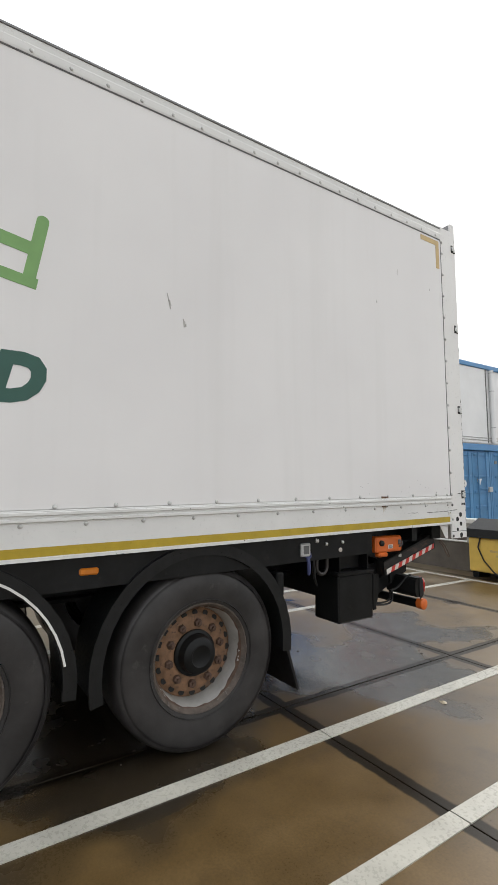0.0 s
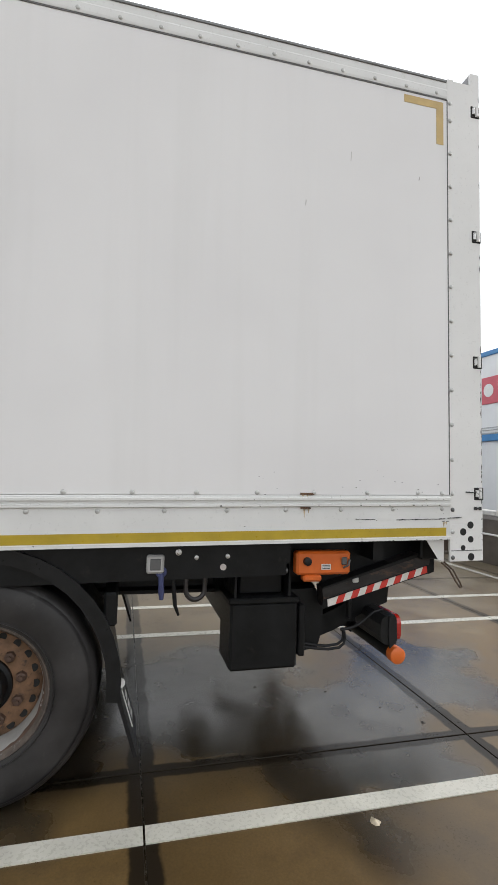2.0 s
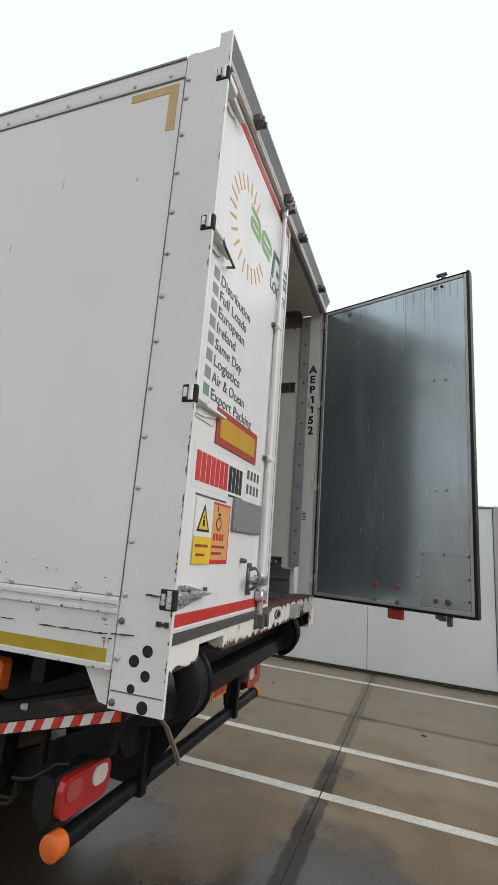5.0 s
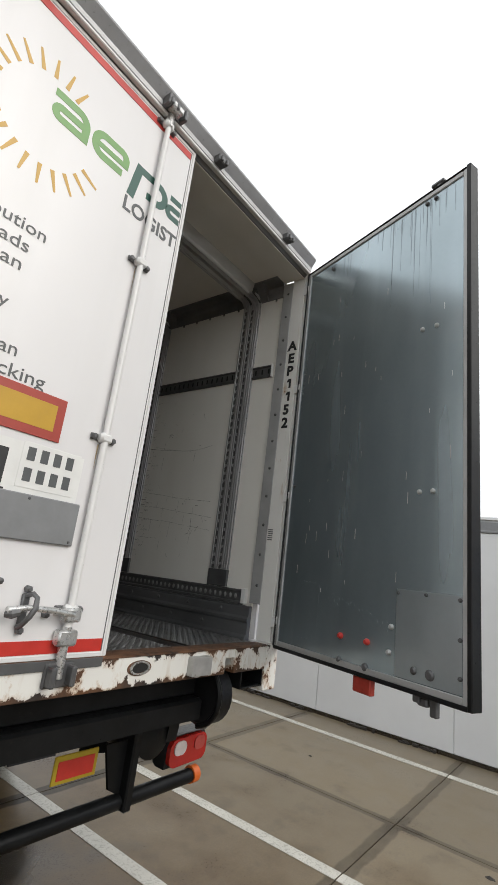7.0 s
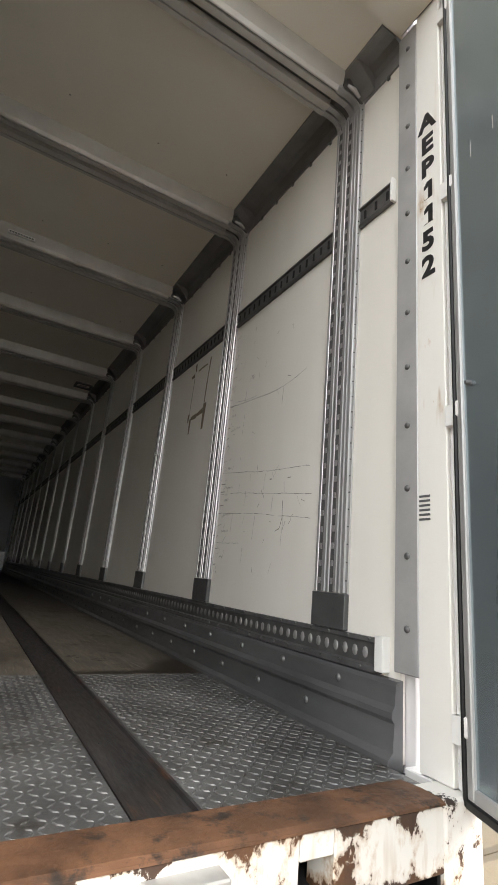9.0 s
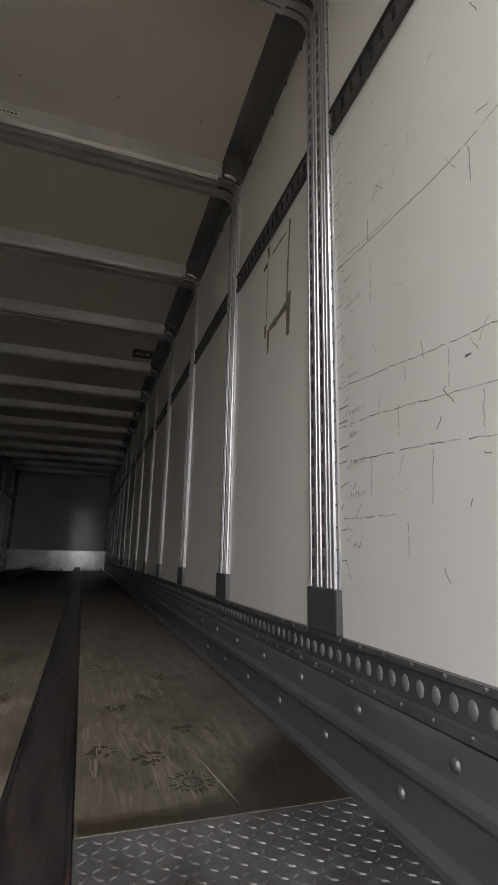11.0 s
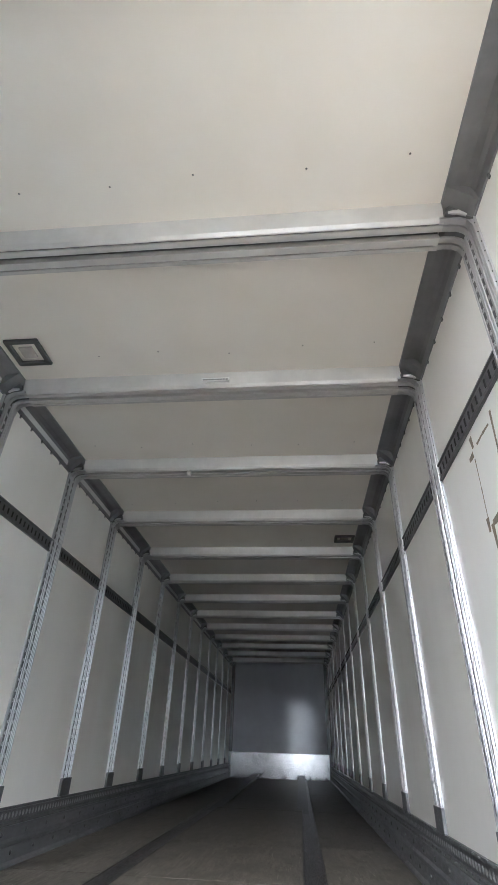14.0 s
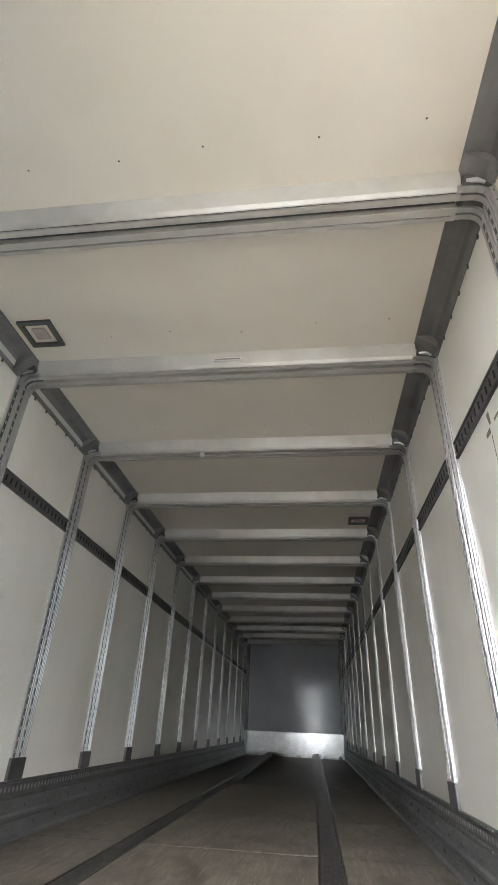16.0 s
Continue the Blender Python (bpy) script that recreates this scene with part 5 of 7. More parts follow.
# one upright: ribbed aluminium section with two rows of slots, a dark foot below
sec = [(-0.080, 0.0), (-0.080, 0.006), (-0.069, 0.006), (-0.067, 0.0115), (-0.055, 0.0125), (-0.053, 0.0085), (-0.050, 0.0085), (-0.048, 0.0125), (-0.037, 0.0125), (-0.035, 0.0085), (-0.032, 0.0085), (-0.030, 0.0125), (-0.019, 0.0125), (-0.017, 0.008),
       (0.004, 0.008), (0.006, 0.0125), (0.018, 0.0125), (0.020, 0.0085), (0.024, 0.0085), (0.026, 0.0125), (0.041, 0.0125), (0.043, 0.008), (0.066, 0.008), (0.068, 0.011), (0.076, 0.011), (0.080, 0.010), (0.080, 0.0)]
up_bm = B()
prism(up_bm, [(-1.2 * d, y) for y, d in sec], "z", 1.602, 3.58)
upright_me = mesh_of("wall_post", up_bm, M_ALU)
web_bm, slot_bm, screw_bm = B(), B(), B()
for a, b in ((-0.0165, 0.0035), (0.0435, 0.0655)):
    # Darker strip paints the shade in the recess between ribs.
    box(web_bm, -0.0115, -0.004, a, b, 1.602, 3.58)
    for k in range(35):
        z = 1.626 + 0.056 * k
        box(slot_bm, -0.0126, -0.006, (a + b) / 2 - 0.0055, (a + b) / 2 + 0.0055, z, z + 0.020)
for k in range(35):
    tube(screw_bm, [(-0.006, -0.0745, 1.64 + 0.056 * k), (-0.0105, -0.0745, 1.64 + 0.056 * k)], [0.0035, 0.002], 5)
web_me, slot_me, screw_me = mesh_of("slot_web", web_bm, M_WEB_SHADE), mesh_of("slots", slot_bm, M_ALU), mesh_of("screws", screw_bm, M_SEAM)
foot_me = mesh_of("post_foot", box(B(), -0.019, 0.0, -0.082, 0.082, 1.494, 1.600, 0.002), M_KICK)
for side in (1, -1):
    for y in posts_y[:14]:
        if y > YF - 0.2:
            continue
        m = T((side * WR, y, 0)) @ (Matrix.Identity(4) if side > 0 else Matrix.Rotation(math.pi, 4, "Z"))
        up = piece("wall_post", upright_me, trailer, m, "ribbed slotted aluminium wall post")
        for nm, me, lb in (("slot_web", web_me, "slotted web between the ribs, darkened for its shade"), ("slotted_insert", slot_me, "strip with small pale slots"), ("screw_row", screw_me, "small screws along the post edge"), ("post_foot", foot_me, "dark post foot")):
            ch = new(nm, me)
            ch.parent = up
            tagged(ch, lb, kind="stuff" if nm in ("slotted_insert", "screw_row") else "")
    for a, b in zip([0.125] + posts_y, posts_y + [YF]):
        if b - a < 0.3:
            continue
        a, b = (0.205 if a < 0.2 else a + 0.082), (b - 0.082 if b < YF else b)
        et = B()
        prism(et, mirrored([(1.236, 3.035), (1.222, 3.035), (1.220, 3.026), (1.228, 3.022), (1.228, 2.958), (1.220, 2.954), (1.222, 2.945), (1.236, 2.945)], side), "y", a, b)
        et = part("wall_track", et, M_TRACK, trailer, "dark perforated wall track")
        if a < 5:
            pr = B()
            n_p = max(2, int((b - a) / 0.05))
            for k in range(n_p):
                cy = a + (k + 0.5) * (b - a) / n_p
                x0, x1 = sorted((side * 1.2255, side * 1.230))
                box(pr, x0, x1, cy - 0.006, cy + 0.006, 2.972, 3.008)
            tagged(part("track_hole", pr, M_HOLE, et), kind="stuff")
part("track_end", box(B(), 1.212, 1.236, 0.198, 0.208, 2.94, 3.04, 0.002), M_SIGNWHITE, trailer)

tagged(part("ceiling_lining", box(B(), -1.236, 1.236, 0.142, YF, ZC, ZC + 0.010), M_CEILING, trailer, "cream roof lining"), kind="")
beam = [(-0.094, ZC), (-0.076, 3.616), (-0.066, 3.600), (-0.061, 3.599), (-0.060, 3.606), (-0.054, 3.606), (-0.053, 3.599), (-0.026, 3.599), (-0.024, 3.630), (0.001, 3.630), (0.003, 3.599),
        (0.036, 3.599), (0.037, 3.607), (0.042, 3.607), (0.043, 3.599), (0.062, 3.600), (0.067, 3.655), (0.080, ZC)]
beam_me = mesh_of("roof_beam", prism(B(), beam, "x", -1.13, 1.13), M_BEAM)
# Dark strips painted as shade inside the beam's grooves.
groove_shade_me = mesh_of("groove", box(box(box(B(), -1.125, 1.125, -0.0235, 0.0005, 3.6265, 3.632), -1.125, 1.125, -0.0595, -0.0545, 3.6045, 3.608), -1.125, 1.125, 0.0375, 0.0415, 3.6055, 3.609), M_GROOVE_SHADE)
bracket_me = []
for s in (1, -1):
    way = [(1.223, 3.530), (1.220, 3.560), (1.209, 3.583), (1.188, 3.597), (1.155, 3.601), (1.112, 3.600)]
    out = [(1.236, 3.530), (1.233, 3.566), (1.219, 3.595), (1.192, 3.610), (1.155, 3.615), (1.112, 3.614)]
    deep = [(1.236, 3.530), (1.236, 3.655), (1.17, 3.665), (1.125, 3.640), (1.150, 3.616), (1.190, 3.611), (1.218, 3.596), (1.232, 3.567)]
    ribs, core = B(), B()
    for a, b in ((-0.084, -0.056), (-0.048, -0.024), (0.006, 0.028), (0.036, 0.058)):
        prism(ribs, [(s * x, z) for x, z in way + out[::-1]], "y", a, b)
    prism(core, [(s * 1.236, 3.572), (s * 1.236, 3.672), (s * 1.165, 3.672), (s * 1.135, 3.645), (s * 1.128, 3.606), (s * 1.185, 3.601), (s * 1.212, 3.585)], "y", -0.098, -0.086)
    tube(ribs, [(s * 1.140, -0.099, 3.612), (s * 1.175, -0.103, 3.607), (s * 1.205, -0.099, 3.592)], [0.007, 0.010, 0.006], 8)
    # Solid block in dark M_KICK stands for the shaded hollow behind the ribs.
    prism(core, [(s * x, z) for x, z in deep], "y", -0.080, 0.056)
    bracket_me.append((mesh_of("beam_bracket", ribs, M_ALU), mesh_of("bracket_core", core, M_KICK)))
for y in posts_y:
    if y > YF - 0.2:
        continue
    yb = y + 0.022
    bm_ob = piece("roof_beam", beam_me, trailer, T((0, yb, 0)), "ribbed galvanised roof beam")
    for nm, me, lb in (("groove", groove_shade_me, ""), *(("beam_bracket", me, "bright ribbed elbow at the beam end") for me, core in bracket_me), *(("bracket_core", core, "dark block painted as the shaded hollow behind the elbow") for me, core in bracket_me)):
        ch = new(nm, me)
        ch.parent = bm_ob
        if lb:
            tagged(ch, lb)
for side in (1, -1):
    for a, b in zip([0.10] + posts_y, posts_y + [YF]):
        if b - a < 0.3:
            continue
        a, b = a + 0.075, b - 0.04
        cv = [(1.236, 3.575), (1.229, 3.575), (1.228, 3.635), (1.218, 3.662), (1.195, 3.676), (1.160, 3.681), (1.128, 3.682), (1.126, ZC), (1.236, ZC)]
        cove = part("cove_strip", prism(B(), mirrored(cv, side), "y", a, b), M_COVE, trailer, "dark grey hollow cove strip")
        cap = [(1.236, 3.580), (1.222, 3.580), (1.205, 3.610), (1.150, 3.660), (1.128, 3.676), (1.128, 3.681), (1.160, 3.680), (1.195, 3.675), (1.217, 3.661), (1.227, 3.635), (1.228, 3.590)]
        part("cove_end", prism(B(), mirrored(cap, side), "y", b - 0.105, b - 0.001), M_COVE, cove, "closed end of the cove strip")
        if a < 6:
            tabs = B()
            for k in range(int((b - a) / 0.15)):
                box(tabs, *sorted((side * 1.2285, side * 1.2345)), a + 0.06 + 0.15 * k, a + 0.072 + 0.15 * k, 3.556, 3.578)
            tagged(part("cove_tab", tabs, M_KICK, cove), kind="stuff")
rs = random.Random(5)
pins = B()
for y in posts_y[1:6]:
    for k in range(6):
        cx, cy = -0.98 + 0.385 * k + rs.uniform(-0.03, 0.03), y - 0.25 + rs.uniform(-0.03, 0.02)
        tube(pins, [(cx, cy, ZC), (cx, cy, ZC - 0.002)], [0.0045, 0.0025], 6)
tagged(part("ceiling_pin", pins, M_SEAM, trailer, "small dark fixings in the roof lining"), kind="stuff")
for x0, x1, y0, y1 in ((-1.085, -0.885, 2.005, 2.21), (0.915, 1.12, 4.95, 5.13)):
    lamp = B()
    for a, b, c, d in ((x0, x1, y0, y0 + 0.03), (x0, x1, y1 - 0.03, y1), (x0, x0 + 0.03, y0 + 0.03, y1 - 0.03), (x1 - 0.03, x1, y0 + 0.03, y1 - 0.03)):
        box(lamp, a, b, c, d, ZC - 0.02, ZC, 0.004)
    lamp = part("ceiling_lamp", lamp, M_KICK, trailer, "unlit square ceiling lamp with a dark frame")
    part("diffuser", box(B(), x0 + 0.06, x1 - 0.06, y0 + 0.06, y1 - 0.06, ZC - 0.016, ZC, 0.004), M_CLEAR, lamp)
part("beam_label", box(B(), -0.02, 0.145, posts_y[2] - 0.0690, posts_y[2] - 0.0560, 3.630, 3.653), M_SIGNWHITE, trailer, "small white printed label on a roof beam")
for k in range(9):
    part("label_bar", box(B(), -0.012 + 0.017 * k, -0.001 + 0.017 * k, posts_y[2] - 0.0700, posts_y[2] - 0.068, 3.636, 3.646), M_GREY_TEXT, trailer)
part("white_knob", tube(B(), [(-0.295, posts_y[3] - 0.02, 3.59), (-0.295, posts_y[3] - 0.03, 3.57), (-0.295, posts_y[3] - 0.03, 3.56)], [0.018, 0.022, 0.012], 12), M_SIGNWHITE, trailer, "small white knob on a roof beam", True)

# front bulkhead
part("bulkhead", box(B(), -1.236, 1.236, YF, YF + 0.04, 1.20, ZC), M_BULKHEAD, trailer, "smooth grey bulkhead panel")
part("bulkhead_plate", box(B(), -1.19, 1.19, YF - 0.012, YF + 0.002, 1.21, 1.72, 0.003), M_SCUFFPLATE, trailer, "scuffed bright steel plate at the bulkhead foot")
for s in (-1, 1):
    part("bulkhead_strip", box(B(), *sorted((s * 1.15, s * 1.235)), YF - 0.03, YF + 0.001, 1.722, ZC - 0.002, 0.004), M_KICK, trailer)
dents = B()
rs = random.Random(3)
for k in range(40):
    cx = rs.uniform(-0.3, 1.1)
    box(dents, cx, cx + rs.uniform(0.02, 0.12), YF - 0.02, YF - 0.012, 1.21, 1.22 + rs.uniform(0, 0.06), 0.002)
part("dented_edge", dents, M_SCUFFPLATE, trailer, "dented lower edge of the plate")

# scuffs and tape on the right wall lining
rs = random.Random(17)


def stroke(bm, pts, w, x=1.2355, gaps=0.0):
    """A thin mark on the right wall through (y, z) points, broken here and there."""
    for (ya, za), (yb, zb) in zip(pts, pts[1:]):
        d = Vector((yb - ya, zb - za))
        if d.length < 1e-5 or (gaps and rs.random() < gaps):
            continue
        s = Vector((-d.y, d.x)).normalized() * w * 0.3
        bm.faces.new([bm.verts.new((x, a, b)) for a, b in ((ya + s.x, za + s.y), (yb + s.x * 0.6, zb + s.y * 0.6), (yb - s.x * 0.6, zb - s.y * 0.6), (ya - s.x, za - s.y))])


def jagged(y0, z0, y1, z1, n=7, j=0.006):
    return [(y0 + (y1 - y0) * k / n + rs.uniform(-j, j), z0 + (z1 - z0) * k / n + rs.uniform(-j, j)) for k in range(n + 1)]


sc, faint = B(), B()


def broken(pts, w, gaps):
    """A dragged mark through (y, z) points: faint all along, dark where it pressed."""
    for (ya, za), (yb, zb) in zip(pts, pts[1:]):
        line = jagged(ya, za, yb, zb, 8, 0.0018)
        stroke(faint, line, w, gaps=0.1)
        stroke(sc, line, w * 0.8, x=1.2353, gaps=gaps)


broken([(1.345, 2.476), (1.162, 2.456), (1.069, 2.450), (0.980, 2.442), (0.911, 2.439), (0.850, 2.441), (0.779, 2.449), (0.68, 2.47)], 0.006, 0.35)
broken([(1.300, 2.490), (1.190, 2.470), (1.080, 2.463)], 0.004, 0.6)
broken([(1.356, 2.119), (1.140, 2.096), (1.005, 2.080), (0.912, 2.070), (0.825, 2.063), (0.62, 2.05)], 0.005, 0.45)
broken([(1.360, 2.009), (1.192, 2.002), (1.031, 1.985), (0.896, 1.970), (0.60, 1.94)], 0.005, 0.65)
broken([(1.375, 1.917), (1.198, 1.904), (1.006, 1.894), (0.846, 1.874), (0.60, 1.85)], 0.005, 0.65)
broken([(1.375, 1.771), (1.255, 1.770), (1.124, 1.767)], 0.005, 0.6)
for ya, za, yb, zb in ((1.184, 2.393, 1.190, 2.29), (1.21, 1.908, 1.216, 1.813), (1.088, 1.748, 1.09, 1.679), (0.865, 1.957, 0.871, 1.892), (1.00, 1.88, 1.01, 1.78), (0.94, 2.06, 0.945, 1.99), (1.10, 2.0, 1.105, 1.93), (0.78, 1.86, 0.785, 1.75)):
    stroke(faint, jagged(ya, za, yb, zb, 8, 0.002), 0.006, gaps=0.1)
for ya, za, yb, zb in ((0.847, 2.432, 0.851, 2.358), (1.188, 2.522, 1.192, 2.46), (0.991, 1.664, 0.979, 1.638), (1.167, 2.560, 1.11, 2.580), (1.165, 2.573, 1.112, 2.594), (1.120, 2.560, 1.150, 2.595)):
    stroke(sc, jagged(ya, za, yb, zb, 4, 0.0015), 0.004, gaps=0.15)
for k in range(30):
    z, y = rs.uniform(1.62, 2.95), 1.345 - abs(rs.gauss(0, 0.03))
    stroke(faint, jagged(y, z, y - rs.uniform(0.01, 0.03), z + rs.uniform(-0.02, 0.03), 3, 0.003), rs.uniform(0.004, 0.008))
for k in range(22):
    z, ln = 1.68 + 0.056 * k + rs.uniform(-0.012, 0.012), rs.uniform(0.012, 0.05)
    stroke(sc, jagged(1.358, z, 1.358 - ln, z + rs.uniform(-0.004, 0.012), 2, 0.001), rs.uniform(0.004, 0.008))
for z in (1.70, 1.82, 1.90, 1.97, 2.03, 2.13, 2.33, 2.41):
    y = 1.33 - rs.uniform(0.0, 0.02)
    for k in range(rs.randint(4, 9)):
        y -= rs.uniform(0.006, 0.013)
        h = rs.uniform(0.006, 0.016)
        stroke(faint if k > 3 else sc, [(y, z), (y - 0.003, z + h), (y - 0.006, z + 0.3 * h)], 0.0035)
for k in range(34):
    y, z = rs.uniform(0.6, 1.3), rs.uniform(1.6, 2.9)
    stroke(faint if k % 3 else sc, jagged(y, z, y + rs.uniform(-0.03, 0.03), z + rs.uniform(-0.05, 0.05), 3, 0.002), 0.004)
tagged(part("pencil_line", faint, M_SMUDGE, trailer, "faint grey lines drawn on the wall lining"), kind="stuff")
stroke(sc, [(0.79, 1.93), (0.785, 1.86), (0.80, 1.82), (0.83, 1.81)], 0.006)
stroke(sc, [(0.765, 2.02), (0.74, 2.02)], 0.007)
stroke(sc, [(0.90, 2.03), (0.885, 2.03)], 0.010)
tagged(part("scuff_mark", sc, M_SCUFF, trailer, "dark scuffs and scratches on the wall lining"), kind="stuff")
tp = B()
for line, w, x in (([(1.693, 2.897), (1.712, 2.74), (1.722, 2.58)], 0.030, 1.2355), ([(1.706, 2.60), (1.713, 2.436)], 0.072, 1.2353), ([(1.729, 2.560), (1.82, 2.548), (1.904, 2.545)], 0.060, 1.2357), ([(1.944, 2.582), (1.947, 2.528)], 0.050, 1.2355),
                   ([(1.910, 2.546), (1.914, 2.447)], 0.048, 1.2353), ([(1.921, 2.825), (1.928, 2.70), (1.939, 2.566)], 0.014, 1.2356), ([(1.918, 2.922), (1.911, 2.868)], 0.048, 1.2355), ([(1.924, 2.848), (1.974, 2.844)], 0.050, 1.2355), ([(1.871, 2.861), (1.80, 2.865), (1.73, 2.863)], 0.024, 1.2355)):
    stroke(tp, line, w, x)
tagged(part("old_tape", tp, M_TAPE, trailer, "remains of brown adhesive tape"), kind="")

# ---- undercarriage ----
SECTION = view_fit(1.0, 1.041, 1.044, dy=0.019, rise=0.018, lean=-0.0165)
chassis = B()
for s in (-0.52, 0.52):
    prism(chassis, [(s - 0.07, 1.155), (s - 0.07, 1.135), (s - 0.012, 1.125), (s - 0.012, 0.80), (s - 0.07, 0.79), (s - 0.07, 0.77), (s + 0.07, 0.77), (s + 0.07, 0.79), (s + 0.012, 0.80), (s + 0.012, 1.125), (s + 0.07, 1.135), (s + 0.07, 1.155)], "y", 0.6, 13.0)
part("chassis_beam", chassis, M_BLACK, trailer, "black steel chassis beams")
for k in range(26):
    z = -0.0172 * (0.48 + 0.52 * k)
    part("cross_member", box(B(), -1.185, 1.19, 0.45 + 0.52 * k, 0.51 + 0.52 * k, 1.06 + z, 1.17 + z), M_BLACK, trailer, "black cross member under the floor")
for x, y in ((-1.205, 1.0), (1.205, 0.4)):
    part("side_skirt", prism(B(), [(y, 1.01 - 0.0172 * y), (13, 0.786), (13, 0.950), (y, 1.174 - 0.0172 * y)], "x", x - 0.01, x + 0.01), M_BLACK, trailer, "black painted side frame")
part("rear_gusset", prism(B(), [(0.95, 1.162), (0.95, 0.97), (0.70, 0.90), (0.12, 1.045), (0.12, 1.162)], "x", -1.028, -1.016), M_BLACK, trailer)
part("rear_gusset", prism(B(), [(0.95, 1.162), (0.95, 0.97), (0.70, 0.90), (0.30, 1.045), (0.30, 1.162)], "x", 1.12, 1.135), M_BLACK, trailer)

# wheels on three axles
tyre_prof = [(0.292, -0.168), (0.300, -0.186), (0.345, -0.196), (0.400, -0.198), (0.455, -0.190), (0.487, -0.175), (0.500, -0.155), (0.507, -0.120), (0.510, -0.06), (0.510, 0.06), (0.507, 0.120), (0.500, 0.155), (0.455, 0.19), (0.40, 0.198), (0.30, 0.186), (0.292, 0.168)]
tyre_me = mesh_of("tyre", lathe(B(), tyre_prof, 72), M_TYRE, True)
ringb = B()
for r in (0.318, 0.470):
    lathe(ringb, [(r - 0.004, -0.194 if r > 0.4 else -0.191), (r, -0.200 if r < 0.4 else -0.1905), (r + 0.004, -0.193 if r < 0.4 else -0.184)], 72)
ring_me = mesh_of("sidewall_ring", ringb, M_TYRE, True)
rim_me = mesh_of("rim", lathe(B(), [(0.2745, -0.1535), (0.268, -0.140), (0.262, -0.120), (0.255, -0.060), (0.250, -0.040)], 64), M_RIM, True)
lip_me = mesh_of("rim_lip", lathe(B(), [(0.296, -0.160), (0.300, -0.180), (0.296, -0.185), (0.290, -0.184), (0.284, -0.172), (0.275, -0.154)], 64), M_LIP, True)
rs = random.Random(23)
flake, depth = B(), 0.3
ring_out, ring_in = [], []
for k in range(96):
    a = 2 * math.pi * k / 96
    depth = min(1.0, max(0.08, depth + rs.uniform(-0.32, 0.32)))
    r, x = 0.2735 - 0.0105 * depth, -0.1545 + 0.031 * depth
    ring_out.append(flake.verts.new((-0.1565, 0.2755 * math.cos(a), 0.2755 * math.sin(a))))
    ring_in.append(flake.verts.new((x - 0.002, (r - 0.0012) * math.cos(a), (r - 0.0012) * math.sin(a))))
for k in range(96):
    flake.faces.new((ring_out[k], ring_out[(k + 1) % 96], ring_in[(k + 1) % 96], ring_in[k]))
flake_me = mesh_of("rust_edge", flake, M_NUT)
disc_me = mesh_of("wheel_disc", lathe(B(), [(0.2505, -0.045), (0.240, -0.055), (0.205, -0.075), (0.195, -0.080), (0.140, -0.080), (0.130, -0.078)], 64), M_RUSTY, True)
drum_me = mesh_of("brake_drum", lathe(B(), [(0.249, -0.035), (0.240, 0.02), (0.215, 0.03), (0.210, 0.19), (0.150, 0.21), (0.07, 0.21)], 40), M_BLACK, True)
hubb = B()
lathe(hubb, [(0.132, -0.07), (0.128, -0.092), (0.112, -0.100), (0.106, -0.120), (0.100, -0.150), (0.085, -0.162), (0.060, -0.166), (0.052, -0.160), (0.001, -0.160)], 40)
hub_me = mesh_of("hub_cap", hubb, M_BLACK, True)
nutb = B()
for c in (Vector((0, 0.1675, 0)),):
    tube(nutb, [c + Vector((-0.079, 0, 0)), c + Vector((-0.102, 0, 0)), c + Vector((-0.106, 0, 0))], [0.025, 0.023, 0.015], 6)
    tube(nutb, [c + Vector((-0.104, 0, 0)), c + Vector((-0.118, 0, 0))], 0.010, 8)
nut_me = mesh_of("wheel_nut", nutb, M_NUT)
holeb = B()
for c in (Vector((0, 0.222, 0)),):
    tube(holeb, [c + Vector((-0.062, 0, 0)), c + Vector((-0.0695, 0, 0))], 0.0175, 12)
vent_me = mesh_of("hand_hole", holeb, M_HOLE)
AXLES = (2.37, 3.67, 4.97)
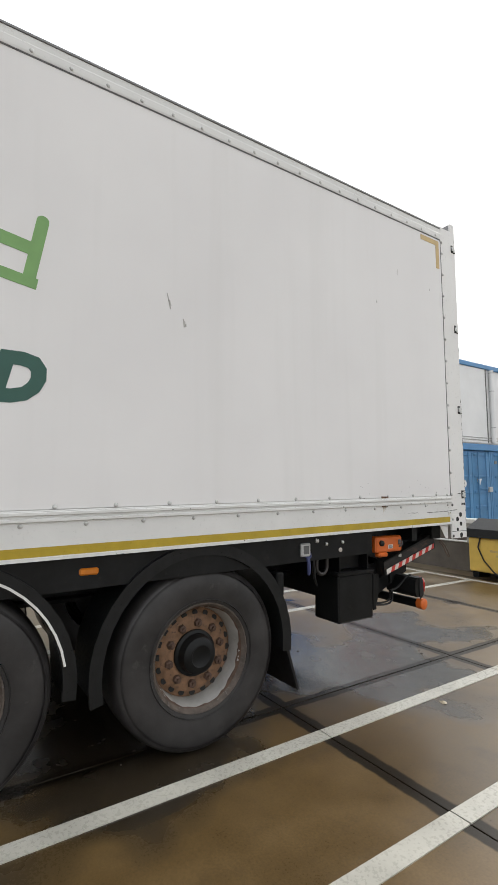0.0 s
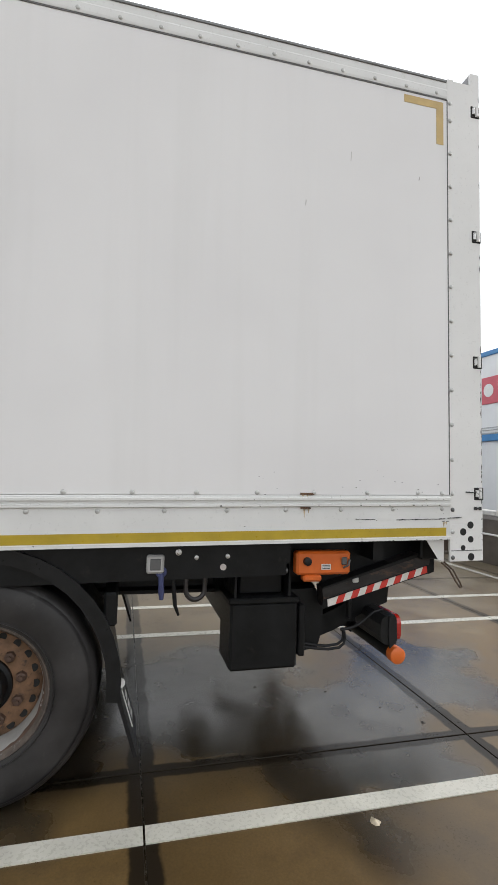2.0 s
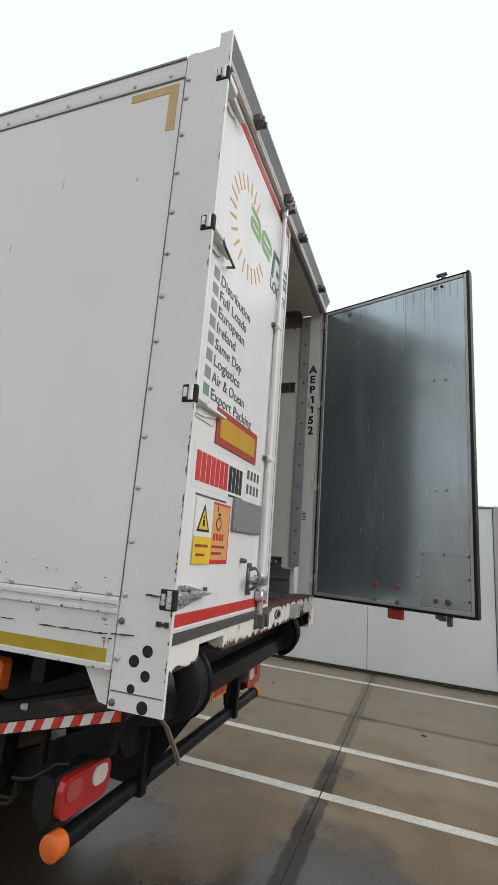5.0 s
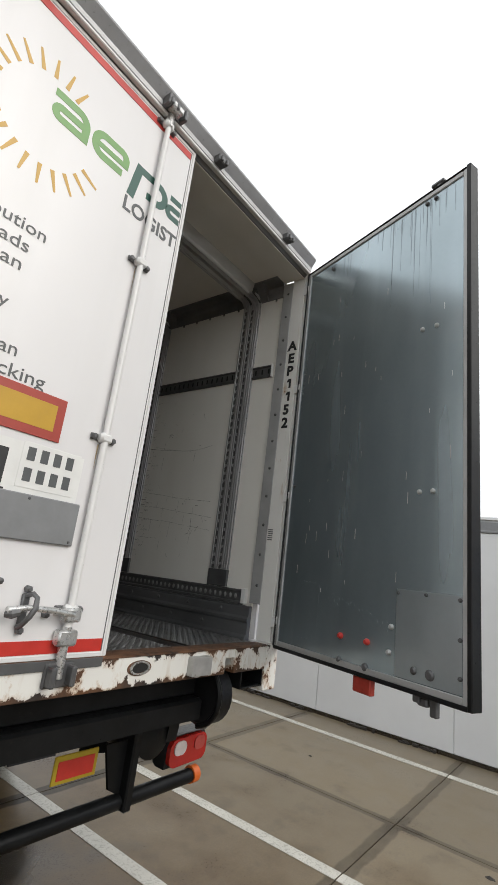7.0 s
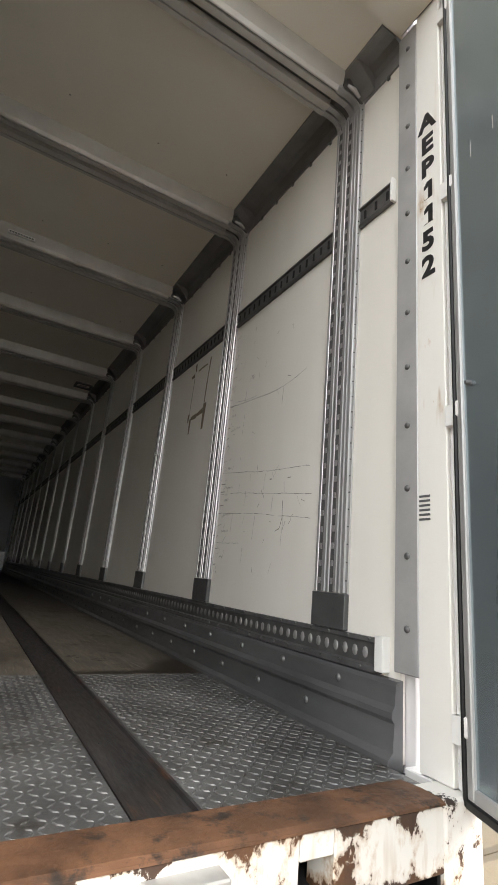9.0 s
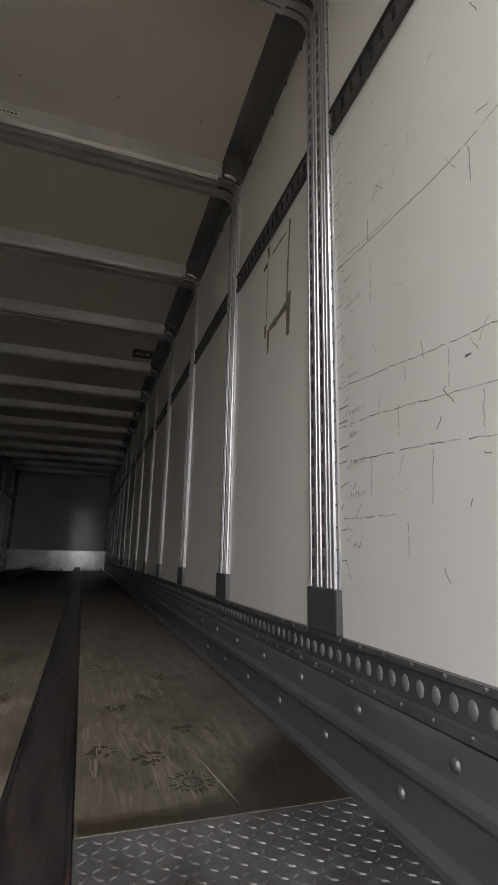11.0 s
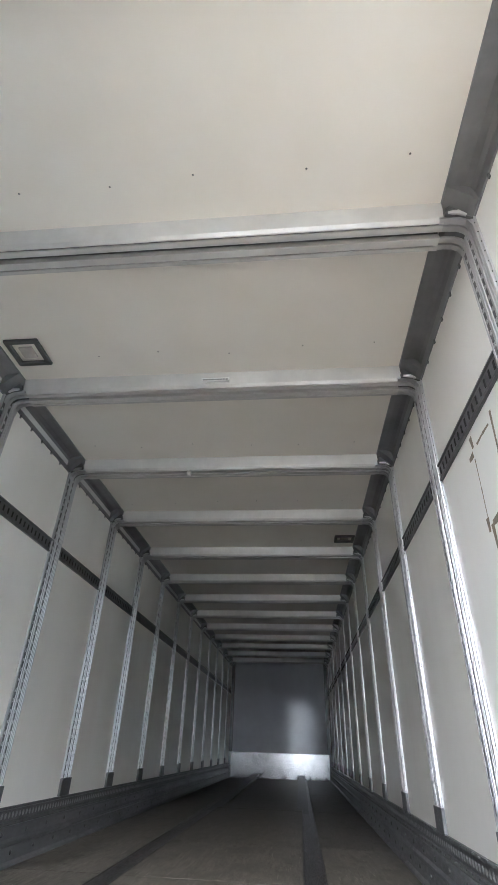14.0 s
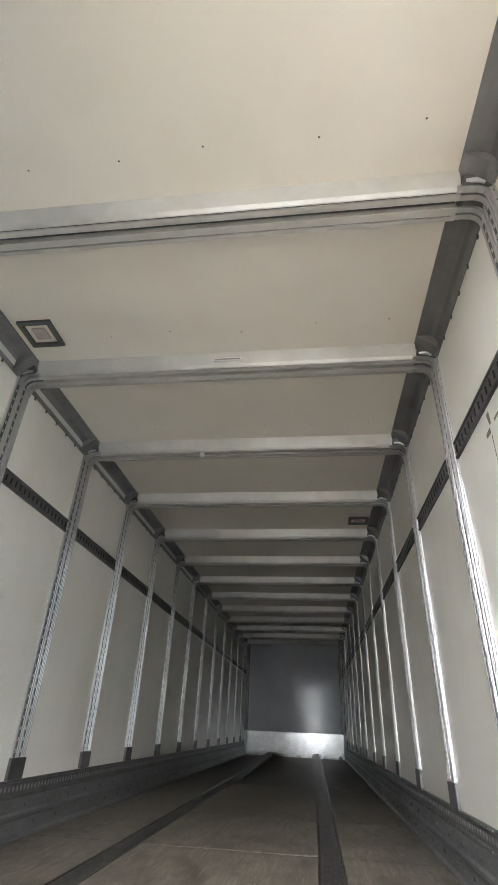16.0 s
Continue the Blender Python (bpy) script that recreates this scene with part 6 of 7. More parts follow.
for y in AXLES:
    for s in (-1, 1):
        wh = under(new("wheel"), trailer)
        wh.matrix_basis = T(SECTION @ Vector((s * 1.005, y, 0.508))) @ Matrix.Diagonal((1, 1.042, 1.042, 1)) @ (Matrix.Identity(4) if s < 0 else Matrix.Rotation(math.pi, 4, "Z")) @ Matrix.Rotation(radians(37 * y), 4, "X")
        wh.empty_display_size = 0.1
        tagged(wh, "trailer wheel with a rusty disc and wet tyre")
        for nm, me, lb in (("tyre", tyre_me, "wide black wet tyre"), ("sidewall_ring", ring_me, ""), ("rim", rim_me, "silver rim barrel"), ("rim_lip", lip_me, "rusted rim lip"), ("rust_edge", flake_me, "jagged flaking rust round the rim"), ("wheel_disc", disc_me, "rusty wheel disc"), ("hub_cap", hub_me, "black hub cap"), ("brake_drum", drum_me, "black brake drum")):
            ch = new(nm, me)
            ch.parent = wh
            if lb:
                tagged(ch, lb)
        for nm, me, n in (("wheel_nut", nut_me, 10), ("hand_hole", vent_me, 20)):
            for k in range(n):
                ch = new(nm, me)
                ch.parent = wh
                ch.matrix_basis = Matrix.Rotation(2 * math.pi * (k + 0.25) / n, 4, "X")
    part("axle", tube(B(), [(-0.9, y, 0.508), (0.9, y, 0.508)], 0.065, 12), M_BLACK, trailer, "black axle tube", True)
    for s in (-1, 1):
        part("air_spring", tube(B(), [(s * 0.5, y - 0.2, 0.55), (s * 0.5, y - 0.2, 0.62), (s * 0.5, y - 0.2, 0.70), (s * 0.5, y - 0.2, 0.77)], [0.11, 0.14, 0.14, 0.11], 16), M_CABLE, trailer, "", True)
        fb = B()
        n, a0, a1 = 22, -12, 186
        for x0, x1, r0, r1 in ((s * 0.83, s * 1.212, 0.582, 0.594), (s * 1.212, s * 1.238, 0.560, 0.624)):
            x0, x1 = sorted((x0, x1))
            vs = []
            for k in range(n + 1):
                a = radians(a0 + (a1 - a0) * k / n)
                vs.append([fb.verts.new((xx, y + 0.022 + r * math.cos(a), 0.52 + r * math.sin(a))) for xx, r in ((x0, r0), (x1, r0), (x1, r1), (x0, r1))])
            for a, b in zip(vs, vs[1:]):
                for q in range(4):
                    fb.faces.new((a[q], a[(q + 1) % 4], b[(q + 1) % 4], b[q]))
            fb.faces.new(vs[0]), fb.faces.new(vs[-1][::-1])
        part("mudguard", fb, M_PLASTIC, trailer, "black plastic mudguard", True)
trim = B()
vs = []
for k in range(15):
    a = radians(10 + 110 * k / 14)
    p = [(-1.243, r) for r in (0.566, 0.577)] + [(-1.2385, 0.577), (-1.2385, 0.566)]
    vs.append([trim.verts.new((xx, AXLES[1] + 0.022 - r * math.cos(a), 0.52 + r * math.sin(a))) for xx, r in p])
for a, b in zip(vs, vs[1:]):
    for q in range(4):
        trim.faces.new((a[q], a[(q + 1) % 4], b[(q + 1) % 4], b[q]))
part("mudguard_trim", trim, M_SIGNWHITE, trailer, "pale worn trim on a mudguard edge", True)
for s in (-1, 1):
    x0, x1 = sorted((s * 0.84, s * 1.21))
    flap = prism(B(), [(1.85, 0.80), (1.835, 0.80), (1.765, 0.45), (1.685, 0.20), (1.70, 0.195), (1.785, 0.45)], "x", x0, x1)
    fl = part("mud_flap", flap, M_CABLE, trailer, "black rubber mud flap")
    if s < 0:
        mark = part("flap_emblem", prism(B(), [(1.7645, 0.450), (1.7605, 0.4512), (1.7055, 0.2792), (1.7095, 0.2780)], "x", -1.10, -0.965), M_SIGNWHITE, fl, "white emblem plate on the mud flap")
        part("emblem_field", prism(B(), [(1.7590, 0.442), (1.7558, 0.4428), (1.7042, 0.2868), (1.7074, 0.2860)], "x", -1.088, -0.977), M_BLACK_TEXT, mark)
        for f in (0.18, 0.46, 0.74):
            ya, za, yb, zb = 1.7542 - 0.0516 * f, 0.4400 - 0.152 * f, 1.7542 - 0.0516 * (f + 0.16), 0.4400 - 0.152 * (f + 0.16)
            part("emblem_bar", prism(B(), [(ya + 0.002, za), (ya, za), (yb, zb), (yb + 0.002, zb)], "x", -1.068, -0.997), M_SIGNWHITE, mark)
    part("flap_bracket", box(B(), x0, x1, 1.80, 1.86, 0.78, 0.93, 0.01), M_BLACK, fl)
part("reflector", tube(B(), [(-1.212, 1.772, 0.528), (-1.202, 1.772, 0.528)], 0.020, 14), M_SIGNWHITE, trailer, "small round white reflector")
part("reflector", tube(B(), [(-1.222, 1.32, 1.038), (-1.21, 1.32, 1.038)], 0.015, 14), M_CLEAR, trailer, "small round white reflector")
for y, z, r in ((1.30, 1.089, 0.011), (1.45, 1.085, 0.011), (1.535, 1.110, 0.015)):
    part("frame_bolt", tube(B(), [(-1.214, y, z), (-1.226, y, z), (-1.229, y, z)], [r, r, r * 0.6], 8), M_CHROME, trailer, "pale bolt head in the side frame", True)
sq = part("position_lamp", box(B(), -1.235, -1.205, 1.60, 1.68, 1.015, 1.100, 0.008), M_STRIP, trailer, "square lamp with a grey frame")
part("lens", box(B(), -1.238, -1.22, 1.615, 1.665, 1.030, 1.085, 0.004), M_KICK, sq)
part("side_marker", box(B(), -1.225, -1.205, 2.98, 3.075, 1.025, 1.060, 0.008), M_AMBER, trailer, "amber side marker lamp")
valve = tube(B(), [(-1.215, 1.612, 1.015), (-1.222, 1.611, 0.975), (-1.222, 1.608, 0.93), (-1.215, 1.606, 0.895)], [0.013, 0.012, 0.014, 0.010], 10)
lathe_pts = [(-1.222, 1.612 + 0.020 * math.cos(a), 1.020 + 0.020 * math.sin(a)) for a in (radians(30 * k) for k in range(13))]
tube(valve, lathe_pts, 0.007, 6)
part("valve_handle", valve, M_FLAG, trailer, "blue valve handle on the side frame", True)
part("lever", tube(B(), [(-1.20, 1.555, 0.985), (-1.20, 1.548, 0.93), (-1.20, 1.540, 0.86), (-1.20, 1.522, 0.815)], [0.010, 0.011, 0.009, 0.006], 8), M_BLACK, trailer, "thin black hanging lever", True)
ringpts = [(-1.16, 1.442 + 0.046 * math.cos(a), 0.925 + 0.050 * math.sin(a)) for a in (radians(180 + 18 * k) for k in range(11))]
part("tow_ring", tube(B(), [(-1.16, 1.396, 1.00)] + ringpts + [(-1.16, 1.488, 1.00)], 0.012, 8), M_CHANNEL, trailer, "dark lashing ring", True)
part("pipe", tube(B(), [(-1.12, 1.33, 0.995), (-1.14, 0.97, 1.0)], 0.014, 8), M_KICK, trailer, "grey pipe", True)

# tool box, lift control box, slanted lift arm, rear lamps and bumper tube
SECTION = SECTION @ T((0, 0.042, 0.018))
tb = part("tool_box", box(B(), -1.13, -0.86, 0.86, 1.215, 0.49, 0.82, 0.012), M_BLACK, trailer, "black steel box under the floor")
part("box_lid", box(B(), -1.137, -0.855, 0.85, 1.225, 0.815, 0.845, 0.008), M_BLACK, tb)
part("box_bracket", box(B(), -1.05, -0.87, 0.92, 1.16, 0.845, 1.10, 0.01), M_BLACK, tb)
for y in (0.90, 1.185):
    part("box_gusset", prism(B(), [(-1.12, 0.846), (-0.86, 0.846), (-0.62, 1.09), (-1.12, 1.09)], "y", y, y + 0.012), M_BLACK, tb, "black flared plate above the box")
part("box_side_plate", box(B(), -1.12, -0.88, 0.815, 0.850, 0.54, 0.80, 0.006), M_BLACK, tb)
SECTION = SECTION @ T((0, -0.042, -0.018))
cb = part("control_box", box(B(), -1.20, -1.13, 0.645, 0.940, 0.985, 1.103, 0.012), M_ORANGE, trailer, "orange lift control box with a black knob")
part("box_knob", tube(B(), [(-1.20, 0.885, 1.055), (-1.216, 0.885, 1.055), (-1.220, 0.885, 1.055)], [0.022, 0.020, 0.012], 14), M_PLASTIC, cb, "", True)
part("box_switch", box(B(), -1.212, -1.20, 0.668, 0.700, 1.035, 1.075, 0.005), M_KICK, cb)
part("box_label", box(B(), -1.2025, -1.199, 0.757, 0.808, 1.012, 1.040), M_SIGNWHITE, cb)
for k in range(3):
    part("label_bar", box(B(), -1.2035, -1.202, 0.762, 0.803, 1.016 + 0.008 * k, 1.020 + 0.008 * k), M_GREY_TEXT, cb)
part("amber_marker", box(B(), -1.195, -1.14, 0.80, 0.90, 0.950, 0.984, 0.01), M_ORANGE, cb, "small orange lamp below the box")
part("switch_guard", tube(B(), [(-1.205, 0.69, 1.02), (-1.215, 0.665, 1.035), (-1.205, 0.655, 1.06)], 0.006, 6), M_KICK, cb, "", True)
UNDER, SECTION = SECTION, Matrix.Identity(4)
arm = part("lift_arm", prism(B(), [(0.80, 0.955), (0.787, 0.846), (0.14, 1.012), (0.12, 1.115), (0.21, 1.125)], "x", -1.112, -1.03), M_CHANNEL, trailer, "dark slanted lift arm with a striped edge")
part("arm_flange", prism(B(), [(0.80, 0.957), (0.798, 0.949), (0.16, 1.116), (0.20, 1.127)], "x", -1.122, -1.03), M_BLACK, arm)
LOW, ALONG = Vector((0.768, 0.8520)), Vector((-0.618, 0.160)) / 14
for k in range(14):
    a, b = LOW + ALONG * k, LOW + ALONG * (k + 1)
    lean, up = ALONG * 0.45, Vector((0.003, 0.0385))
    pts = [a, b, b + up + (lean if k < 13 else lean * 0), a + up + (lean if k else lean * 0)]
    part("hazard_stripe", prism(B(), [(p.x, p.y) for p in pts], "x", -1.1195, -1.1135), (M_WHITETAPE, M_REDTAPE)[k % 2], arm, ("white", "red")[k % 2] + " hazard stripe")
part("stripe_backing", prism(B(), [(0.796, 0.842), (0.798, 0.890), (0.135, 1.058), (0.135, 1.008)], "x", -1.1150, -1.110), M_BLACK, arm)
part("arm_boss", box(B(), -1.120, -1.11, 0.583, 0.620, 0.974, 1.003, 0.006), M_RIM, arm, "worn pale pivot boss")
for x0, x1 in ((-0.93, -0.87), (0.80, 0.88)):
    part("lower_arm", prism(B(), [(1.0, 0.545), (0.64, 0.662), (0.44, 0.757), (0.30, 0.80), (0.28, 0.95), (0.48, 0.862), (0.63, 0.786), (1.0, 0.645)], "x", x0, x1), M_BLACK, trailer, "black lower lift arm")
part("lift_cross_beam", box(B(), -0.90, 0.90, 1.06, 1.30, 0.705, 1.07, 0.012), M_BLACK, trailer, "black cross beam of the folding lift")
part("arm_root", prism(B(), [(0.79, 0.60), (0.98, 0.58), (0.98, 0.93), (0.80, 0.93), (0.755, 0.86), (0.76, 0.70)], "x", -1.02, -0.94), M_BLACK, trailer, "black root of the lift arm")
part("arm_strut", box(B(), -1.0, -0.97, 0.565, 0.59, 0.74, 0.92, 0.004), M_BLACK, trailer)
hose = [(0.879, 0.622), (0.80, 0.606), (0.735, 0.598), (0.67, 0.602), (0.640, 0.622), (0.634, 0.655), (0.639, 0.690)]
for dx, dz in ((0.0, 0.0), (0.02, 0.012)):
    part("cable", tube(B(), [(-1.05 + dx, y, z + dz) for y, z in hose], 0.008, 8), M_CABLE, trailer, "sagging black cable", True)
part("cable", tube(B(), [(-1.05, 0.66, 0.70), (-1.05, 0.60, 0.706), (-1.05, 0.55, 0.722), (-1.05, 0.50, 0.755), (-1.05, 0.455, 0.787), (-1.05, 0.40, 0.798)], 0.009, 8), M_CABLE, trailer, "", True)
SECTION = UNDER
for s in (-1, 1):
    x0, x1 = (-1.150, -0.845) if s < 0 else (0.885, 1.205)
    hs = prism(B(), [(0.345, 0.600), (0.345, 0.735), (0.355, 0.752), (0.41, 0.750), (0.432, 0.735), (0.440, 0.705), (0.440, 0.645), (0.430, 0.615), (0.41, 0.600)], "x", x0, x1)
    lampb = part("tail_lamp", hs, M_PLASTIC, trailer, "rear lamp cluster in a black housing")
    def rounded(cx, cz, w, h, r, n=6):
        out = []
        for q, (sx, sz) in enumerate(((1, 1), (-1, 1), (-1, -1), (1, -1))):
            for k in range(n + 1):
                a = math.pi / 2 * (q + k / n)
                out.append((cx + sx * (w - r) + r * math.cos(a), cz + sz * (h - r) + r * math.sin(a) + 0.03 * s * (cx - 1.0 * s + sx * (w - r))))
        return out
    xm = (x0 + x1) / 2
    part("lens", prism(B(), rounded(xm, 0.676, 0.152, 0.068, 0.045), "y", 0.318, 0.347), M_RED, lampb, "red lens", True)
    part("reversing_lens", prism(B(), rounded(xm - s * 0.075, 0.698, 0.048, 0.034, 0.032), "y", 0.312, 0.320), M_CLEAR, lampb, "clear oval lens", True)
    part("indicator_lens", prism(B(), rounded(xm + s * 0.085, 0.698, 0.044, 0.034, 0.030), "y", 0.312, 0.320), M_DARKRED, lampb, "dull red oval lens", True)
    if s > 0:
        part("lamp_shelf", box(B(), x0 + 0.02, x1, 0.33, 0.42, 0.752, 0.766, 0.006), M_KICK, lampb, "pale shelf over the lamp")
    part("lamp_stay", box(B(), *sorted((s * 0.86, s * 0.90)), 0.40, 0.46, 0.74, 0.98, 0.006), M_BLACK, lampb)
    part("rubber_shield", prism(B(), [(0.388, 0.582), (0.345, 0.620), (0.350, 0.725), (0.372, 0.752), (0.394, 0.748), (0.398, 0.66)], "x", *((x0 - 0.008, x0) if s < 0 else (x1, x1 + 0.008))), M_CABLE, lampb)
tubeb = part("bumper_tube", tube(B(), [(-1.125, 0.335, 0.535), (1.125, 0.335, 0.535)], 0.036, 16), M_BLACK, trailer, "black bumper tube with orange ends", True)
for s in (-1, 1):
    part("end_cap", tube(B(), [(s * 1.10, 0.335, 0.538), (s * 1.15, 0.335, 0.538), (s * 1.156, 0.335, 0.538)], [0.044, 0.044, 0.036], 20), M_ORANGE, tubeb, "orange plastic end cap", True)
    part("tube_bracket", box(B(), *sorted((s * 0.575, s * 0.625)), 0.28, 0.37, 0.50, 0.93, 0.008), M_BLACK, tubeb)
    if s < 0:
        # Plate added and outlined to block the camera's view behind the tube.
        part("bracket_plate", prism(B(), [(0.285, 0.53), (0.50, 0.53), (0.50, 0.97), (0.05, 0.97), (0.05, 0.91), (0.26, 0.62)], "x", -0.590, -0.580), M_BLACK, tubeb, "black plate shaped to close the camera's view under the lift")
    part("bracket_web", prism(B(), [(s * 0.44, 0.80), (s * 0.575, 0.80), (s * 0.575, 0.56), (s * 0.50, 0.60)], "y", 0.33, 0.345), M_BLACK, tubeb)
part("rear_beam", prism(B(), [(0.03, 0.950), (0.03, 1.030), (0.045, 1.040), (0.20, 1.04), (0.22, 1.02), (0.22, 0.915), (0.06, 0.940)], "x", -1.02, 0.735), M_BLACK, trailer, "black rear cross beam")
part("rear_beam_upper", box(B(), -1.15, 0.74, 0.085, 0.20, 1.045, 1.155, 0.008), M_BLACK, trailer)
UNDER, SECTION = SECTION, Matrix.Identity(4)
for s in (-1, 1):
    endp = B()
    tube(endp, [(s * 0.78, 0.10, 1.092), (s * 0.795, 0.10, 1.092), (s * 0.875, 0.10, 1.092), (s * 0.89, 0.10, 1.092)], [0.135, 0.152, 0.152, 0.13], 28)
    endp = part("beam_end", endp, M_CABLE, trailer, "large rounded black pivot cover under the sill", True)
    part("cover_rear", tube(B(), [(s * 0.885, 0.16, 1.08), (s * 0.955, 0.18, 1.075), (s * 0.97, 0.18, 1.075)], [0.13, 0.125, 0.10], 24), M_PLASTIC, endp, "", True)
    part("cover_rim", tube(B(), [(s * 0.772, 0.10 + 0.150 * math.cos(a), 1.092 + 0.150 * math.sin(a)) for a in (math.pi * (0.45 + k / 12) for k in range(13))], 0.014, 8), M_BLACK, endp, "", True)
    part("cover_bolt", tube(B(), [(s * 0.888, 0.08, 1.10), (s * 0.905, 0.08, 1.10)], [0.022, 0.018], 6), M_KICK, endp, "", True)
    part("air_cylinder", tube(B(), [(s * 0.72, 0.30, 0.845), (s * 0.72, 0.315, 0.845), (s * 0.72, 0.60, 0.845), (s * 0.72, 0.62, 0.845)], [0.095, 0.115, 0.115, 0.09], 24), M_BLACK, trailer, "black rounded cylinder under the beam", True)
SECTION = UNDER
part("beam_pin", tube(B(), [(0.85, 0.07, 1.072), (0.985, 0.07, 1.074)], 0.013, 8), M_BLACK, trailer, "", True)
part("beam_pin", tube(B(), [(0.85, 0.09, 1.045), (1.00, 0.09, 1.047)], 0.010, 8), M_BLACK, trailer, "", True)
for x0 in (0.155,):
    mk = part("marker_plate", box(B(), x0 - 0.03, x0 + 0.200, 0.282, 0.290, 0.712, 0.822, 0.002), M_YELLOW, trailer, "yellow plate with a red field")
    part("red_field", box(B(), x0 - 0.010, x0 + 0.180, 0.2795, 0.284, 0.728, 0.800), M_REDTAPE, mk)
part("strap", tube(B(), [(-1.10, 0.02, 1.02), (-1.10, -0.04, 0.975), (-1.10, -0.085, 0.905), (-1.10, -0.098, 0.878), (-1.098, -0.088, 0.874), (-1.09, -0.068, 0.905), (-1.09, -0.022, 0.975), (-1.09, 0.03, 1.015)], 0.0055, 8), M_LEATHER, trailer, "hanging worn brown strap loop", True)
part("corner_gusset", prism(B(), [(0.128, 1.165), (0.235, 1.165), (0.16, 1.06), (0.128, 1.055)], "x", -1.2475, -1.25), M_FRAME, trailer, "grey corner gusset")

# print and scratches on the left side
SECTION = Matrix.Identity(4)
em = B()


def left_bar(bm, a, b, w, x0=XL - 0.0016):
    """A flat bar on the left side panel between two (y, z) points."""
    a, b = Vector(a), Vector(b)
    d = (b - a).normalized()
    s = Vector((-d.y, d.x)) * w / 2
    return prism(bm, [tuple(a + s), tuple(b + s), tuple(b - s), tuple(a - s)], "x", x0, XL + 0.001)


left_bar(em, (3.492, 2.575), (3.432, 2.900), 0.060)
left_bar(em, (3.47, 2.745), (4.10, 2.865), 0.068, XL - 0.0017)
left_bar(em, (3.45, 2.570), (4.10, 2.690), 0.056, XL - 0.0018)
tube(em, [(XL - 0.0020, 3.432, 2.900), (XL + 0.001, 3.432, 2.900)], 0.030, 16)
part("green_side_emblem", em, M_GREEN, trailer, "light green slanted emblem on the side")
lettering("D", 0.31, facing_left(XL - 0.0015, 3.660, 1.994), M_TEAL, trailer, "side_letter", "dark teal italic letter 'D'", shear=0.25, offset=0.020)
for a, b, w in (((2.757, 2.679), (2.746, 2.630), 0.005), ((2.748, 2.645), (2.736, 2.590), 0.007), ((2.742, 2.640), (2.733, 2.610), 0.004), ((2.654, 2.548), (2.648, 2.498), 0.007), ((2.646, 2.535), (2.641, 2.500), 0.006), ((2.638, 2.520), (2.636, 2.505), 0.004),
                ((0.98, 2.99), (0.977, 3.02), 0.004), ((0.30, 3.24), (0.297, 3.26), 0.005), ((0.72, 3.28), (0.718, 3.33), 0.003)):
    part("side_scratch", left_bar(B(), a, b, w), M_SCRATCH, trailer, "short dark scratch on the side")
for a, b, w, x in (((0.994, 1.475), (0.921, 1.473), 0.010, XL - 0.008), ((0.994, 1.404), (0.942, 1.402), 0.008, XL - 0.017)):
    part("vent_slot", left_bar(B(), a, b, w, x), M_RUSTEDGE, trailer, "rust-stained slot")


def scrape_line(bm, a, b, w, x0, rs):
    """A broken scrape of uneven width between two (y, z) points."""
    a, b = Vector(a), Vector(b)
    n = max(3, int((b - a).length / 0.018))
    for k in range(n):
        if rs.random() < 0.08:
            continue
        p, q = a.lerp(b, k / n), a.lerp(b, min(1, (k + 1.15) / n))
        left_bar(bm, p + Vector((0, rs.uniform(-0.0014, 0.0014))), q + Vector((0, rs.uniform(-0.0014, 0.0014))), w * rs.uniform(0.35, 1.15), x0 - 0.0002 * (k % 2))
    return bm


rs = random.Random(19)
for a, b, w in (((0.687, 1.342), (0.573, 1.340), 0.004), ((0.448, 1.336), (0.167, 1.339), 0.005), ((0.167, 1.339), (0.040, 1.347), 0.004), ((0.009, 1.485), (-0.054, 1.484), 0.007), ((-0.043, 1.394), (-0.090, 1.394), 0.016), ((0.167, 1.324), (0.125, 1.326), 0.005), ((0.312, 1.414), (0.281, 1.413), 0.006)):
    part("scrape", scrape_line(B(), a, b, w, XL - 0.0062, rs), M_BLACK_TEXT, trailer, "black scrape on the white paint")
rail_chips = B()
for k in range(34):
    y, w, h = rs.uniform(0.12, 3.2) if k > 14 else rs.uniform(0.12, 0.75), rs.uniform(0.004, 0.018), rs.uniform(0.002, 0.007)
    z = rs.choice((1.2275, 1.2275, 1.238, 1.443, 1.412))
    prism(rail_chips, [(y, z), (y + w, z + 0.001), (y + w * 0.7, z + h), (y + w * 0.2, z + h * 0.8)], "x", XL - (0.0166 if z > 1.3 else 0.0146), XL - 0.012)
for k in range(26):
    y, z, w = rs.uniform(0.13, 1.3), rs.uniform(1.30, 1.60), rs.uniform(0.001, 0.004)
    prism(rail_chips, [(y, z), (y + w * 2.5, z + w * 0.3), (y + w, z + w)], "x", XL - 0.0052, XL + 0.001)
tagged(part("rail_chip", rail_chips, M_BLACK_TEXT, trailer, "small dark paint chips on the rail"), kind="stuff")
for y0, z0, h in ((0.985, 1.470, 0.030), (0.962, 1.470, 0.018), (0.978, 1.398, 0.050), (0.955, 1.398, 0.024), (0.160, 1.320, 0.030), (0.145, 1.322, 0.018)):
    part("rust_run", prism(B(), [(y0, z0), (y0 - 0.012, z0), (y0 - 0.008, z0 - h * 0.5), (y0 - 0.006, z0 - h), (y0 - 0.003, z0 - h * 0.6)], "x", XL - 0.0049, XL - 0.003), M_DRIP, trailer, "pale rust run below a slot")

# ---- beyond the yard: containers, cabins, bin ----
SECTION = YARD
